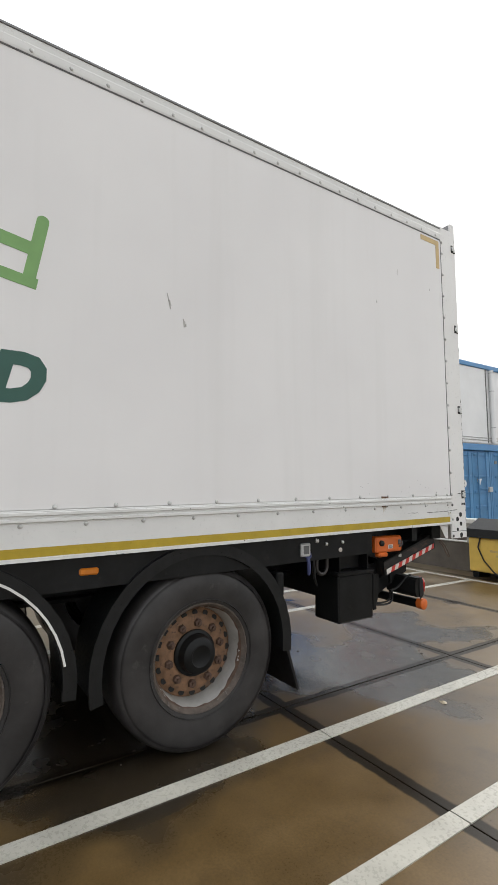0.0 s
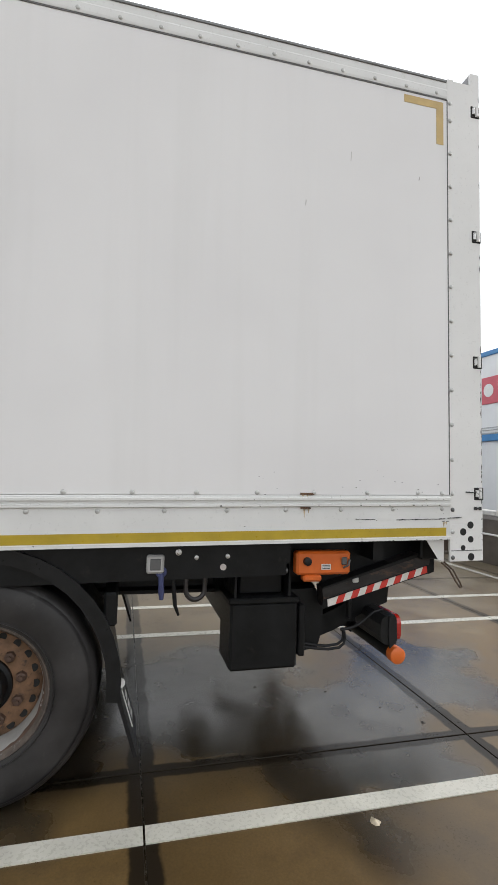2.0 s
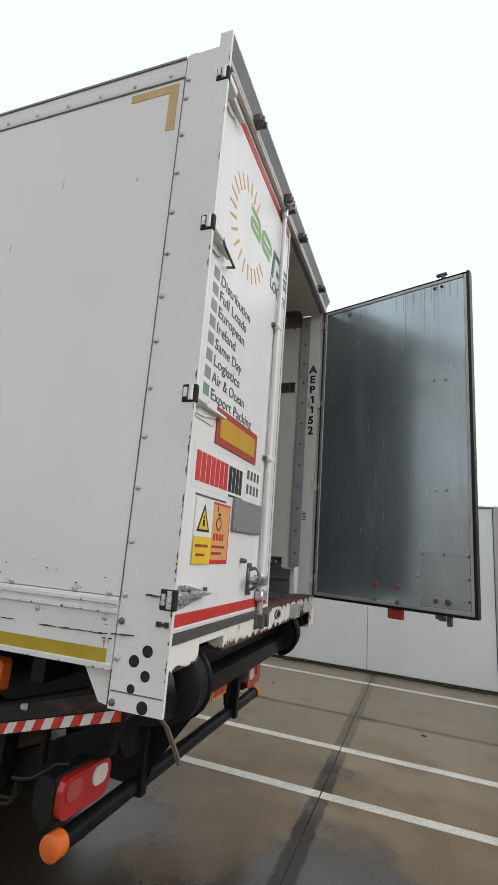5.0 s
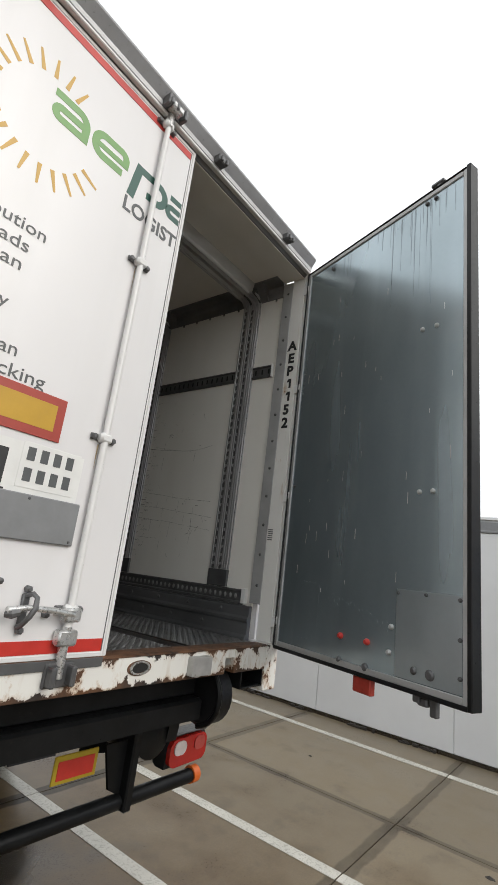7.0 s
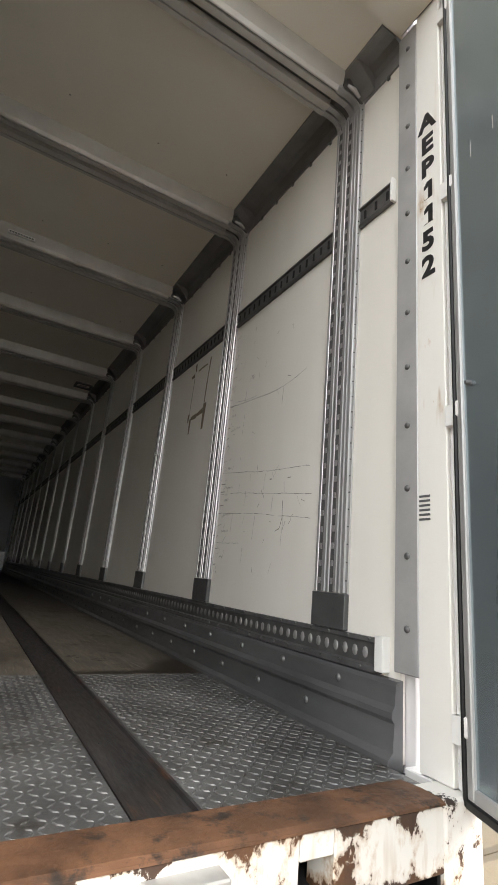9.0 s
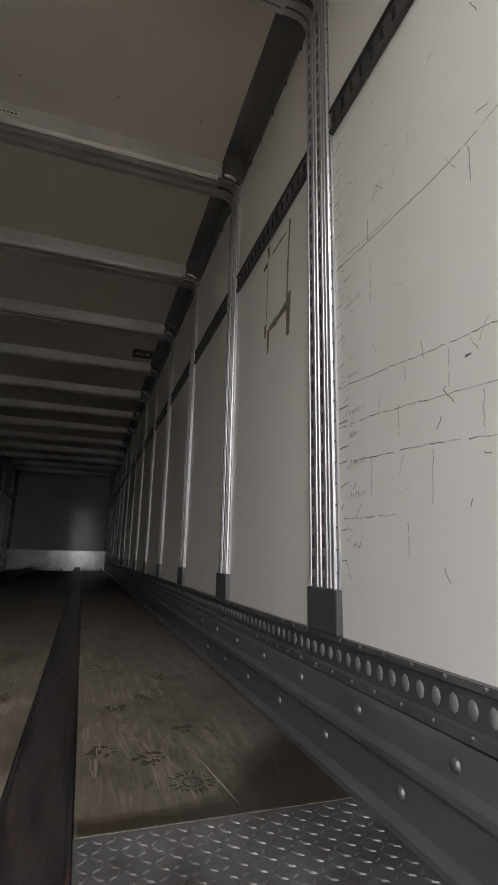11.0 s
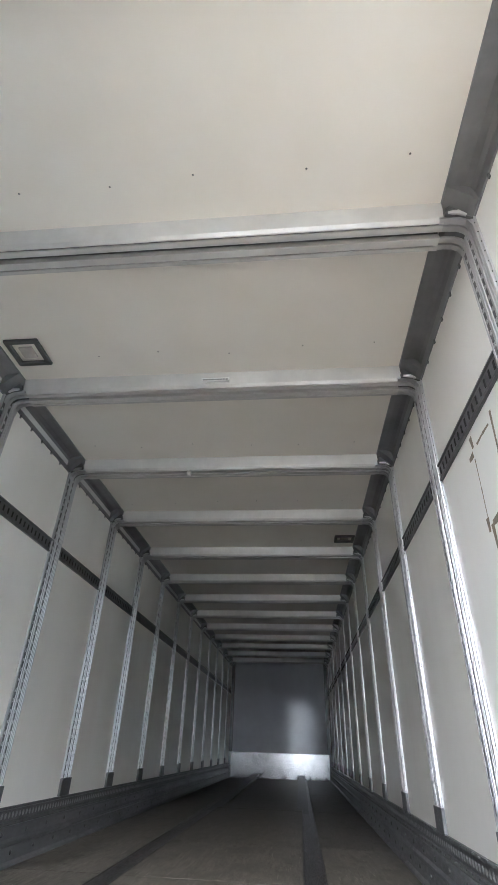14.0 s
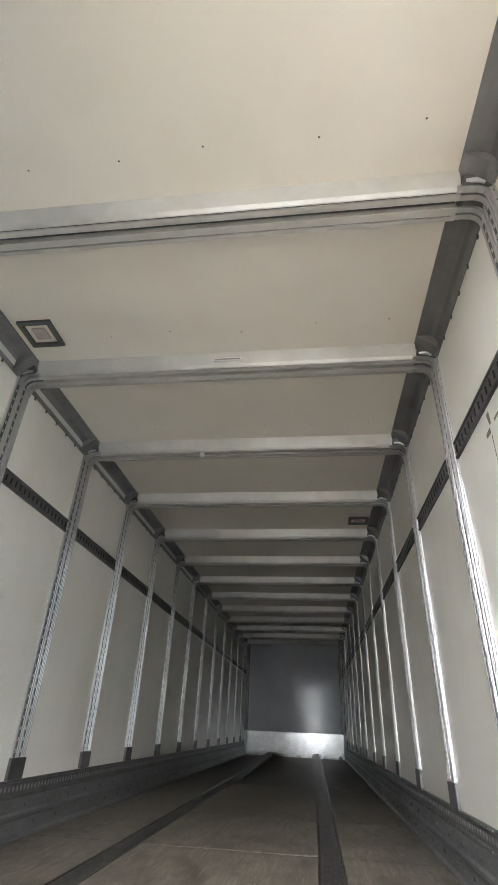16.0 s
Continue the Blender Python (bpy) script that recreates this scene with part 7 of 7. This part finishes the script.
def corrugated(bm, y0, y1, z0, z1, x, depth=0.035, pitch=0.28):
    """A corrugated wall in the plane of x, facing -x."""
    pts = []
    y = y0
    while y < y1 - 1e-6:
        for f, d in ((0.0, 0.0), (0.30, 0.0), (0.42, depth), (0.82, depth), (0.94, 0.0)):
            if y + f * pitch <= y1:
                pts.append((x + d, y + f * pitch))
        y += pitch
    pts += [(x, y1), (x + 0.06, y1), (x + 0.06, y0)]
    return prism(bm, pts, "z", z0, z1)


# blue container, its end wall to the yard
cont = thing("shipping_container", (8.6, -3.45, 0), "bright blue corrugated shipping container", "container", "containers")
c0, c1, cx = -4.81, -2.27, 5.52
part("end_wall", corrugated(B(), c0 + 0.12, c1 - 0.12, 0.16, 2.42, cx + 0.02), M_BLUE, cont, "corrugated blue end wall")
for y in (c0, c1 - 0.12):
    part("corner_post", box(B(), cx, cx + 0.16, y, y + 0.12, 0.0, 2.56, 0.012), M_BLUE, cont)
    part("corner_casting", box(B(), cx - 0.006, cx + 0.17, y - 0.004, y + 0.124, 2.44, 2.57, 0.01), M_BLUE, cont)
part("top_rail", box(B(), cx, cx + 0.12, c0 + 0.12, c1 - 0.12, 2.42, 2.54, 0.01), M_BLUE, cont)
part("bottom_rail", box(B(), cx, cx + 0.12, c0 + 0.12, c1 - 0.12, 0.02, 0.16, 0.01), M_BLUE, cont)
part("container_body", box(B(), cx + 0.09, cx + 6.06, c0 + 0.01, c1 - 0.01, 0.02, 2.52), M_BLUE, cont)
for k in range(10):
    part("code_bar", box(B(), cx + 0.012, cx + 0.021, c0 + 0.385, c0 + 0.445, 1.82 - 0.088 * k, 1.87 - 0.088 * k), M_SIGNWHITE, cont, "white code bar")
part("door_chain", tube(B(), [(cx - 0.02, c1 - 0.10, 2.62), (cx - 0.03, c1 - 0.22, 2.58), (cx - 0.03, c1 - 0.25, 2.35), (cx - 0.02, c1 - 0.2, 2.2)], 0.012, 6), M_CABLE, cont, "dark hanging cable", True)
plank = thing("plank", (4.80, -3.35, 0), "weathered plank leaning on the low wall", "plank")
part("board", prism(B(), [(-3.40, 0.03), (-3.36, 0.03), (-3.24, 0.95), (-3.28, 0.95)], "x", 4.765, 4.80), M_WOOD, plank)
part("foot", box(B(), 4.62, 4.81, -3.75, -3.05, 0.0, 0.035, 0.006), M_WOOD, plank)

# white unit beside the bay
unit = thing("storage_unit", (6.0, 3.0, 0), "plain white storage unit with a grey roof edge", "cabin")
for k in range(6):
    y0 = -1.86 + 1.75 * k
    part("wall_panel", box(B(), 4.80, 4.86, y0 + 0.003, y0 + 1.747, 0.04, 2.42, 0.004), M_CABIN, unit, "flat white wall panel")
part("corner_trim", box(B(), 4.77, 4.90, -1.98, -1.865, 0.0, 2.46, 0.012), M_CABINGREY, unit, "grey corner post")
part("unit_body", box(B(), 4.862, 7.3, -1.96, 8.62, 0.02, 2.41), M_CABIN, unit)
part("roof_edge", box(B(), 4.785, 7.35, -1.98, 8.66, 2.422, 2.452, 0.006), M_GREYPLASTIC, unit, "dark roof edge")
part("plinth", box(B(), 4.79, 4.87, -1.86, 8.6, 0.0, 0.038), M_JOINT, unit)
weeds = B()
rs = random.Random(31)
for k in range(130):
    y = rs.uniform(-1.9, 3.5)
    if math.sin(y * 3.1) + math.sin(y * 7.7) < 0.1:
        continue
    h = rs.uniform(0.01, 0.035)
    box(weeds, 4.74 + rs.uniform(0, 0.03), 4.79, y, y + rs.uniform(0.02, 0.08), 0.0, h, 0.003)
weeds.transform(SECTION)
tagged(new("dirt_line", mesh_of("dirt_line", weeds, M_DEBRIS)), "dark leaf litter along the white wall", "litter", "", "stuff")
hall = thing("distant_hall", (30, 4, 0), "distant grey hall with a dark window strip", "building")
part("wall", box(B(), 24, 40, -3.5, 40, 0.0, 5.35), M_CABINGREY, hall)
part("window_strip", box(B(), 23.95, 24.02, -3.4, 39.9, 4.75, 5.25), M_GREYPLASTIC, hall)
part("roof_edge", box(B(), 23.9, 40.1, -3.55, 40.1, 5.352, 5.50, 0.02), M_CABIN, hall)
mast = thing("weather_mast", (12.5, -3.3, 0), "thin grey mast with small sensors", "mast")
part("pole", tube(B(), [(12.5, -3.40, 0.0), (12.5, -3.40, 3.2), (12.5, -3.40, 5.9)], [0.06, 0.05, 0.03], 8), M_CABINGREY, mast, "", True)
sn = B()
box(sn, 12.4, 12.6, -3.55, -3.25, 3.55, 3.65, 0.01)
box(sn, 12.44, 12.56, -3.47, -3.33, 5.80, 6.02, 0.01)
part("sensor", sn, M_GREYPLASTIC, mast)

# two-storey cabins behind the low wall
SECTION = Matrix.Identity(4)
cab = thing("stacked_cabins", (9, -13, -0.2), "stacked white site cabins with blue trim bands", "cabin")
KX, KY = 6.185, -10.83
lower = [(KX + 0.05, KY - 0.06 - 0.30), (KX + 0.09, KY - 0.20), (KX + 0.19, KY - 0.10), (KX + 0.35, KY - 0.06), (19.0, KY - 0.06), (19.0, KY - 3.2), (KX + 2.6, KY - 3.2), (KX + 2.6, KY - 0.52), (KX + 0.05, KY - 0.52)]
part("lower_wall", prism(B(), lower, "z", -0.2, 2.71), M_CABIN, cab, "white lower cabin with a rounded corner", True)
part("upper_wall", box(B(), KX, 19.0, KY - 2.84, KY, 3.02, 5.82), M_CABIN, cab, "white upper cabin")
part("upper_wall", box(B(), KX + 0.02, 19.0, KY - 20.0, KY - 2.88, 3.02, 5.82), M_CABIN, cab)
part("roof_band", box(B(), KX - 0.05, 19.05, KY - 20.0, KY + 0.05, 5.82, 6.0, 0.02), M_BAND, cab, "blue roof band")
part("mid_band", box(B(), KX - 0.04, 19.05, KY - 20.0, KY + 0.04, 2.715, 2.96, 0.02), M_BAND, cab, "blue band between the storeys")
for z0, z1 in ((2.965, 3.015), (3.10, 3.125), (3.19, 3.215)):
    part("mid_ledge", box(B(), KX - 0.03, 19.05, KY - 20.0, KY + 0.03, z0, z1, 0.006), M_CABINGREY, cab)
part("round_vent", tube(B(), [(KX - 0.03, -11.62, 5.55), (KX + 0.02, -11.62, 5.55)], 0.125, 18), M_GREYPLASTIC, cab, "round grey wall vent")
for y in (KY + 0.02, -13.95):
    pipe = part("downpipe", tube(B(), [(KX - 0.07, y, 3.02), (KX - 0.07, y, 5.80)], 0.085, 12), M_CABIN, cab, "white downpipe", True)
    for z in (3.6, 5.0, 5.7):
        part("pipe_clip", tube(B(), [(KX - 0.07, y, z - 0.012), (KX - 0.07, y, z + 0.012)], 0.092, 12), M_CABINGREY, pipe, "", True)
part("cabin_joint", box(B(), KX - 0.012, KX + 0.01, KY - 2.88, KY - 2.82, 3.03, 5.81), M_SEAM, cab)
part("cable_coil", tube(B(), [(KX + 0.02, -10.78, 2.25), (KX - 0.02, -10.88, 2.0), (KX - 0.04, -10.90, 1.6), (KX - 0.02, -10.86, 1.25), (KX + 0.02, -10.78, 1.05)], [0.03, 0.07, 0.085, 0.06, 0.03], 8), M_CABLE, cab, "dark hanging cable coil", True)
for k in range(5):
    part("wall_joint", box(B(), 7.4 + 2.4 * k, 7.415 + 2.4 * k, KY - 0.01, KY + 0.004, 3.22, 5.81), M_CABINGREY, cab)
board = part("sign_board", box(B(), 8.34, 11.37, KY + 0.002, KY + 0.03, 4.06, 5.04, 0.01), M_PINK, cab, "faded red sign board with white bars")
for k in range(6):
    part("name_bar", box(B(), 8.48 + 0.36 * k, 8.48 + 0.36 * k + 0.27, KY + 0.028, KY + 0.038, 4.30, 4.80), M_SIGNWHITE, board)
part("emblem_disc", tube(B(), [(11.02, KY + 0.028, 4.55), (11.02, KY + 0.038, 4.55)], 0.24, 20), M_SIGNWHITE, board)

dx = KX + 0.03
for d1 in (-11.37, -13.83):
    d0 = d1 - 2.44
    blue2 = thing("shipping_container", (9.2, d1 - 1.22, -0.2), "faded blue shipping container with closed doors", "container", "containers")
    part("container_body", box(B(), dx + 0.05, 8.6, d0, d1, -0.2, 2.70), M_BLUEPALE, blue2)
    for y in (d0, d1 - 0.10):
        part("corner_post", box(B(), dx - 0.01, dx + 0.049, y, y + 0.10, -0.2, 2.70, 0.012), M_BLUEPALE, blue2)
    for k in range(2):
        a = d0 + 0.11 + k * 1.12
        leaf = part("container_door", box(B(), dx, dx + 0.048, a, a + 1.10, -0.08, 2.62, 0.01), M_BLUEPALE, blue2, "ribbed container door")
        for z in (0.10, 0.66, 1.20, 1.76, 2.56):
            part("door_rib", box(B(), dx - 0.035, dx + 0.002, a + 0.09, a + 1.01, z - 0.05, z + 0.05, 0.015), M_BLUEPALE, leaf)
        for q in (0.30, 0.82):
            part("lock_rod", tube(B(), [(dx - 0.055, a + q, -0.12), (dx - 0.055, a + q, 2.66)], 0.024, 8), M_BLUEPALE, leaf, "", True)
    part("lock_box", box(B(), dx - 0.11, dx - 0.02, d1 - 2.35, d1 - 2.11, 1.18, 1.38, 0.02), M_CABINGREY, blue2)
    part("lock_handle", box(B(), dx - 0.09, dx - 0.06, d1 - 2.08, d1 - 1.58, 1.30, 1.345, 0.008), M_BLUEPALE, blue2)
    part("placard", tube(B(), [(dx - 0.042, d1 - 0.63, 1.51), (dx + 0.003, d1 - 0.63, 1.51)], 0.13, 16), M_SIGNWHITE, blue2, "round white placard")
    part("placard", prism(B(), [(d1 - 1.73, 1.68), (d1 - 1.47, 1.68), (d1 - 1.60, 1.44)], "x", dx - 0.042, dx + 0.003), M_SIGNWHITE, blue2, "white triangular placard")
    part("placard", box(B(), dx - 0.02, dx + 0.003, d1 - 0.49, d1 - 0.23, 2.24, 2.36), M_BULLET, blue2)

site = thing("site_cabin", (14.2, -9.9, -0.2), "small white site cabin with a dark window", "cabin")
part("wall", box(B(), 13.0, 15.4, -10.60, -9.62, -0.2, 2.94, 0.03), M_CABIN, site)
part("roof_edge", box(B(), 12.95, 15.45, -10.65, -9.60, 2.942, 3.03, 0.01), M_CABINGREY, site)
win = part("window", box(B(), 12.98, 13.01, -10.45, -9.72, 1.62, 2.20, 0.008), M_SIGNWHITE, site)
part("pane", box(B(), 12.97, 12.985, -10.40, -9.77, 1.67, 2.15), M_GREYPLASTIC, win, "dark window pane")
part("red_panel", box(B(), 12.975, 13.001, -10.59, -9.65, 0.95, 1.25), M_PINK, site, "faded red panel")

flag = thing("banner_flag", (12.6, -5.19, -0.1), "dark blue banner with an orange panel on a white pole", "flag")
part("pole", tube(B(), [(12.6, -5.19, -0.1), (12.6, -5.19, 3.0), (12.6, -5.19, 5.72)], [0.08, 0.07, 0.05], 10), M_CABIN, flag, "white flag pole", True)
cloth = B()
rows_c = []
for k in range(13):
    y = -5.28 - 0.1 * k
    d = 0.05 * math.sin(k * 0.9)
    rows_c.append([cloth.verts.new((12.6 + d + e, y, z)) for e, z in ((-0.004, 2.7), (-0.004, 5.70 - 0.008 * k), (0.004, 5.70 - 0.008 * k), (0.004, 2.7))])
for a, b in zip(rows_c, rows_c[1:]):
    for q in range(4):
        cloth.faces.new((a[q], a[(q + 1) % 4], b[(q + 1) % 4], b[q]))
cloth.faces.new(rows_c[0]), cloth.faces.new(rows_c[-1][::-1])
part("cloth", cloth, M_FLAG, flag, "dark blue banner cloth", True)
for k in range(4):
    part("number_bar", box(B(), 12.52, 12.53, -5.62 - 0.24 * k, -5.46 - 0.24 * k, 5.22, 5.56), M_SIGNWHITE, flag, "white number bar")
part("orange_panel", box(B(), 12.53, 12.54, -6.35, -5.42, 3.0, 4.46, 0.003), M_FLAGORANGE, flag, "pale orange panel on the banner")
part("poster_field", box(B(), 12.522, 12.531, -6.25, -5.47, 3.05, 4.38, 0.003), M_SIGNORANGE, flag)
lettering("TRAILERS", 0.30, T((12.52, -5.66, 3.05)) @ Matrix.Rotation(radians(-90), 4, "Z") @ Matrix.Rotation(radians(90), 4, "X") @ Matrix.Rotation(radians(90), 4, "Z"), M_GREY_TEXT, flag, "printed_word", "dark vertical word 'TRAILERS'", fit_width=1.30)
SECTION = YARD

bin_ = thing("grit_bin", (0.55, -4.35, 0), "yellow steel box with a dark lid and trailing cable", "bin")
part("bin_body", box(B(), 0.10, 1.12, -4.55, -4.12, 0.10, 0.66, 0.02), M_BIN, bin_, "yellow box body with stains")
part("bin_lid", prism(B(), [(-4.58, 0.662), (-4.58, 0.95), (-4.50, 0.96), (-4.10, 0.80), (-4.08, 0.662)], "x", 0.08, 1.14), M_PLASTIC, bin_, "dark lid")
for x in (0.16, 0.98):
    part("foot", box(B(), x, x + 0.10, -4.52, -4.15, 0.0, 0.10, 0.008), M_BLACK, bin_)
for j in range(3):
    part("print_bar", box(B(), 0.35, 0.75 - 0.1 * j, -4.121, -4.1165, 0.44 - 0.07 * j, 0.475 - 0.07 * j), M_TAN, bin_)
part("cable", tube(B(), [(0.9, -4.11, 0.66), (0.94, -4.10, 0.5), (0.85, -4.10, 0.3), (0.7, -4.10, 0.14), (0.5, -4.05, 0.012)], 0.012, 6), M_CABLE, bin_, "black cable", True)


def bare_tree(x, y, h, seed):
    r = random.Random(seed)
    t = thing("bare_tree", (x, y, 0), "distant leafless tree above the containers", "tree", "bare trees")
    part("trunk", tube(B(), [(x, y, 0), (x + 0.1, y, h * 0.4), (x, y + 0.1, h * 0.75)], [0.16, 0.12, 0.05], 7), M_BARK, t, "", True)
    tw = B()
    for k in range(90):
        z0 = h * r.uniform(0.3, 0.75)
        a, L = r.uniform(0, 6.28), h * r.uniform(0.12, 0.32)
        p0 = Vector((x, y, z0))
        p1 = p0 + Vector((math.cos(a) * L * 0.6, math.sin(a) * L * 0.6, L * 0.6))
        p2 = p1 + Vector((math.cos(a + r.uniform(-1, 1)) * L * 0.4, math.sin(a + r.uniform(-1, 1)) * L * 0.4, L * 0.5))
        tube(tw, [p0, p1, p2], [0.03, 0.018, 0.006], 4, False)
        for q in range(3):
            p3 = p1.lerp(p2, r.random()) + Vector((r.uniform(-0.3, 0.3), r.uniform(-0.3, 0.3), r.uniform(0.1, 0.4)))
            tube(tw, [p1.lerp(p2, 0.3 * q), p3], [0.012, 0.004], 3, False)
    part("crown", tw, M_BARK, t)


bare_tree(27.0, -17.6, 7.6, 2)
bare_tree(31.0, -19.3, 8.2, 3)
bare_tree(24.0, -17.0, 6.6, 7)

# small litter on the slabs
rs = random.Random(12)
for x, y, r, mt in ((-0.84, -0.02, 0.018, M_DEBRIS), (-0.66, -0.10, 0.010, M_DEBRIS), (-1.54, 0.72, 0.026, M_LEAF), (-0.62, 0.15, 0.008, M_DEBRIS), (-0.35, 0.42, 0.012, M_DEBRIS), (2.6, -0.9, 0.03, M_DEBRIS), (3.4, 0.9, 0.02, M_DEBRIS), (-0.2, 0.9, 0.014, M_DEBRIS)):
    b = B()
    n = 7
    top = b.verts.new((x, y, r * 0.5))
    rim = [b.verts.new((x + r * rs.uniform(0.6, 1.3) * math.cos(2 * math.pi * k / n), y + r * rs.uniform(0.6, 1.3) * math.sin(2 * math.pi * k / n), 0.0)) for k in range(n)]
    for k in range(n):
        b.faces.new((rim[k], rim[(k + 1) % n], top))
    b.transform(SECTION)
    tagged(new("litter", mesh_of("litter", b, mt)), "small scrap lying on the wet concrete", "litter", "litter on the yard")

# slabs and lines, each its own piece
SECTION = Matrix.Identity(4)
slab_me = {}
for i in range(-4, 4):
    for j in range(-10, 10):
        x0, y0 = SLAB_X[0] + SLAB_X[1] * i, SLAB_Y[0] + SLAB_Y[1] * j
        key = "slab"
        if key not in slab_me:
            g = 0.004
            slab_me[key] = mesh_of("concrete_slab", box(B(), g, SLAB_X[1] - g, g, SLAB_Y[1] - g, -0.022, 0.0, 0.002), M_CONCRETE)
        piece("concrete_slab", slab_me[key], ground, T((x0, y0, -0.002 * ((i * 7 + j * 3) % 3) / 2)))
for x0, x1 in ((-1.475, -1.370), (-2.385, -2.280), (1.005, 1.105), (1.92, 2.02), (4.40, 4.50), (-4.92, -4.82), (-5.83, -5.73)):
    for j in range(-2, 10):
        y0 = max(SLAB_Y[0] + SLAB_Y[1] * j, -3.81)
        piece_bm = box(B(), x0, x1, y0 + 0.005, SLAB_Y[0] + SLAB_Y[1] * (j + 1) - 0.005, -0.003, 0.0035)
        part("line_marking", piece_bm, M_LINE, ground, "worn white painted bay line")
part("line_marking", box(B(), -8.0, 5.0, -3.92, -3.82, -0.003, 0.0035), M_LINE, ground, "worn white painted bay line")

# the yard falls gently towards the rear
ground.matrix_basis = Matrix.Rotation(0.018, 4, "X")
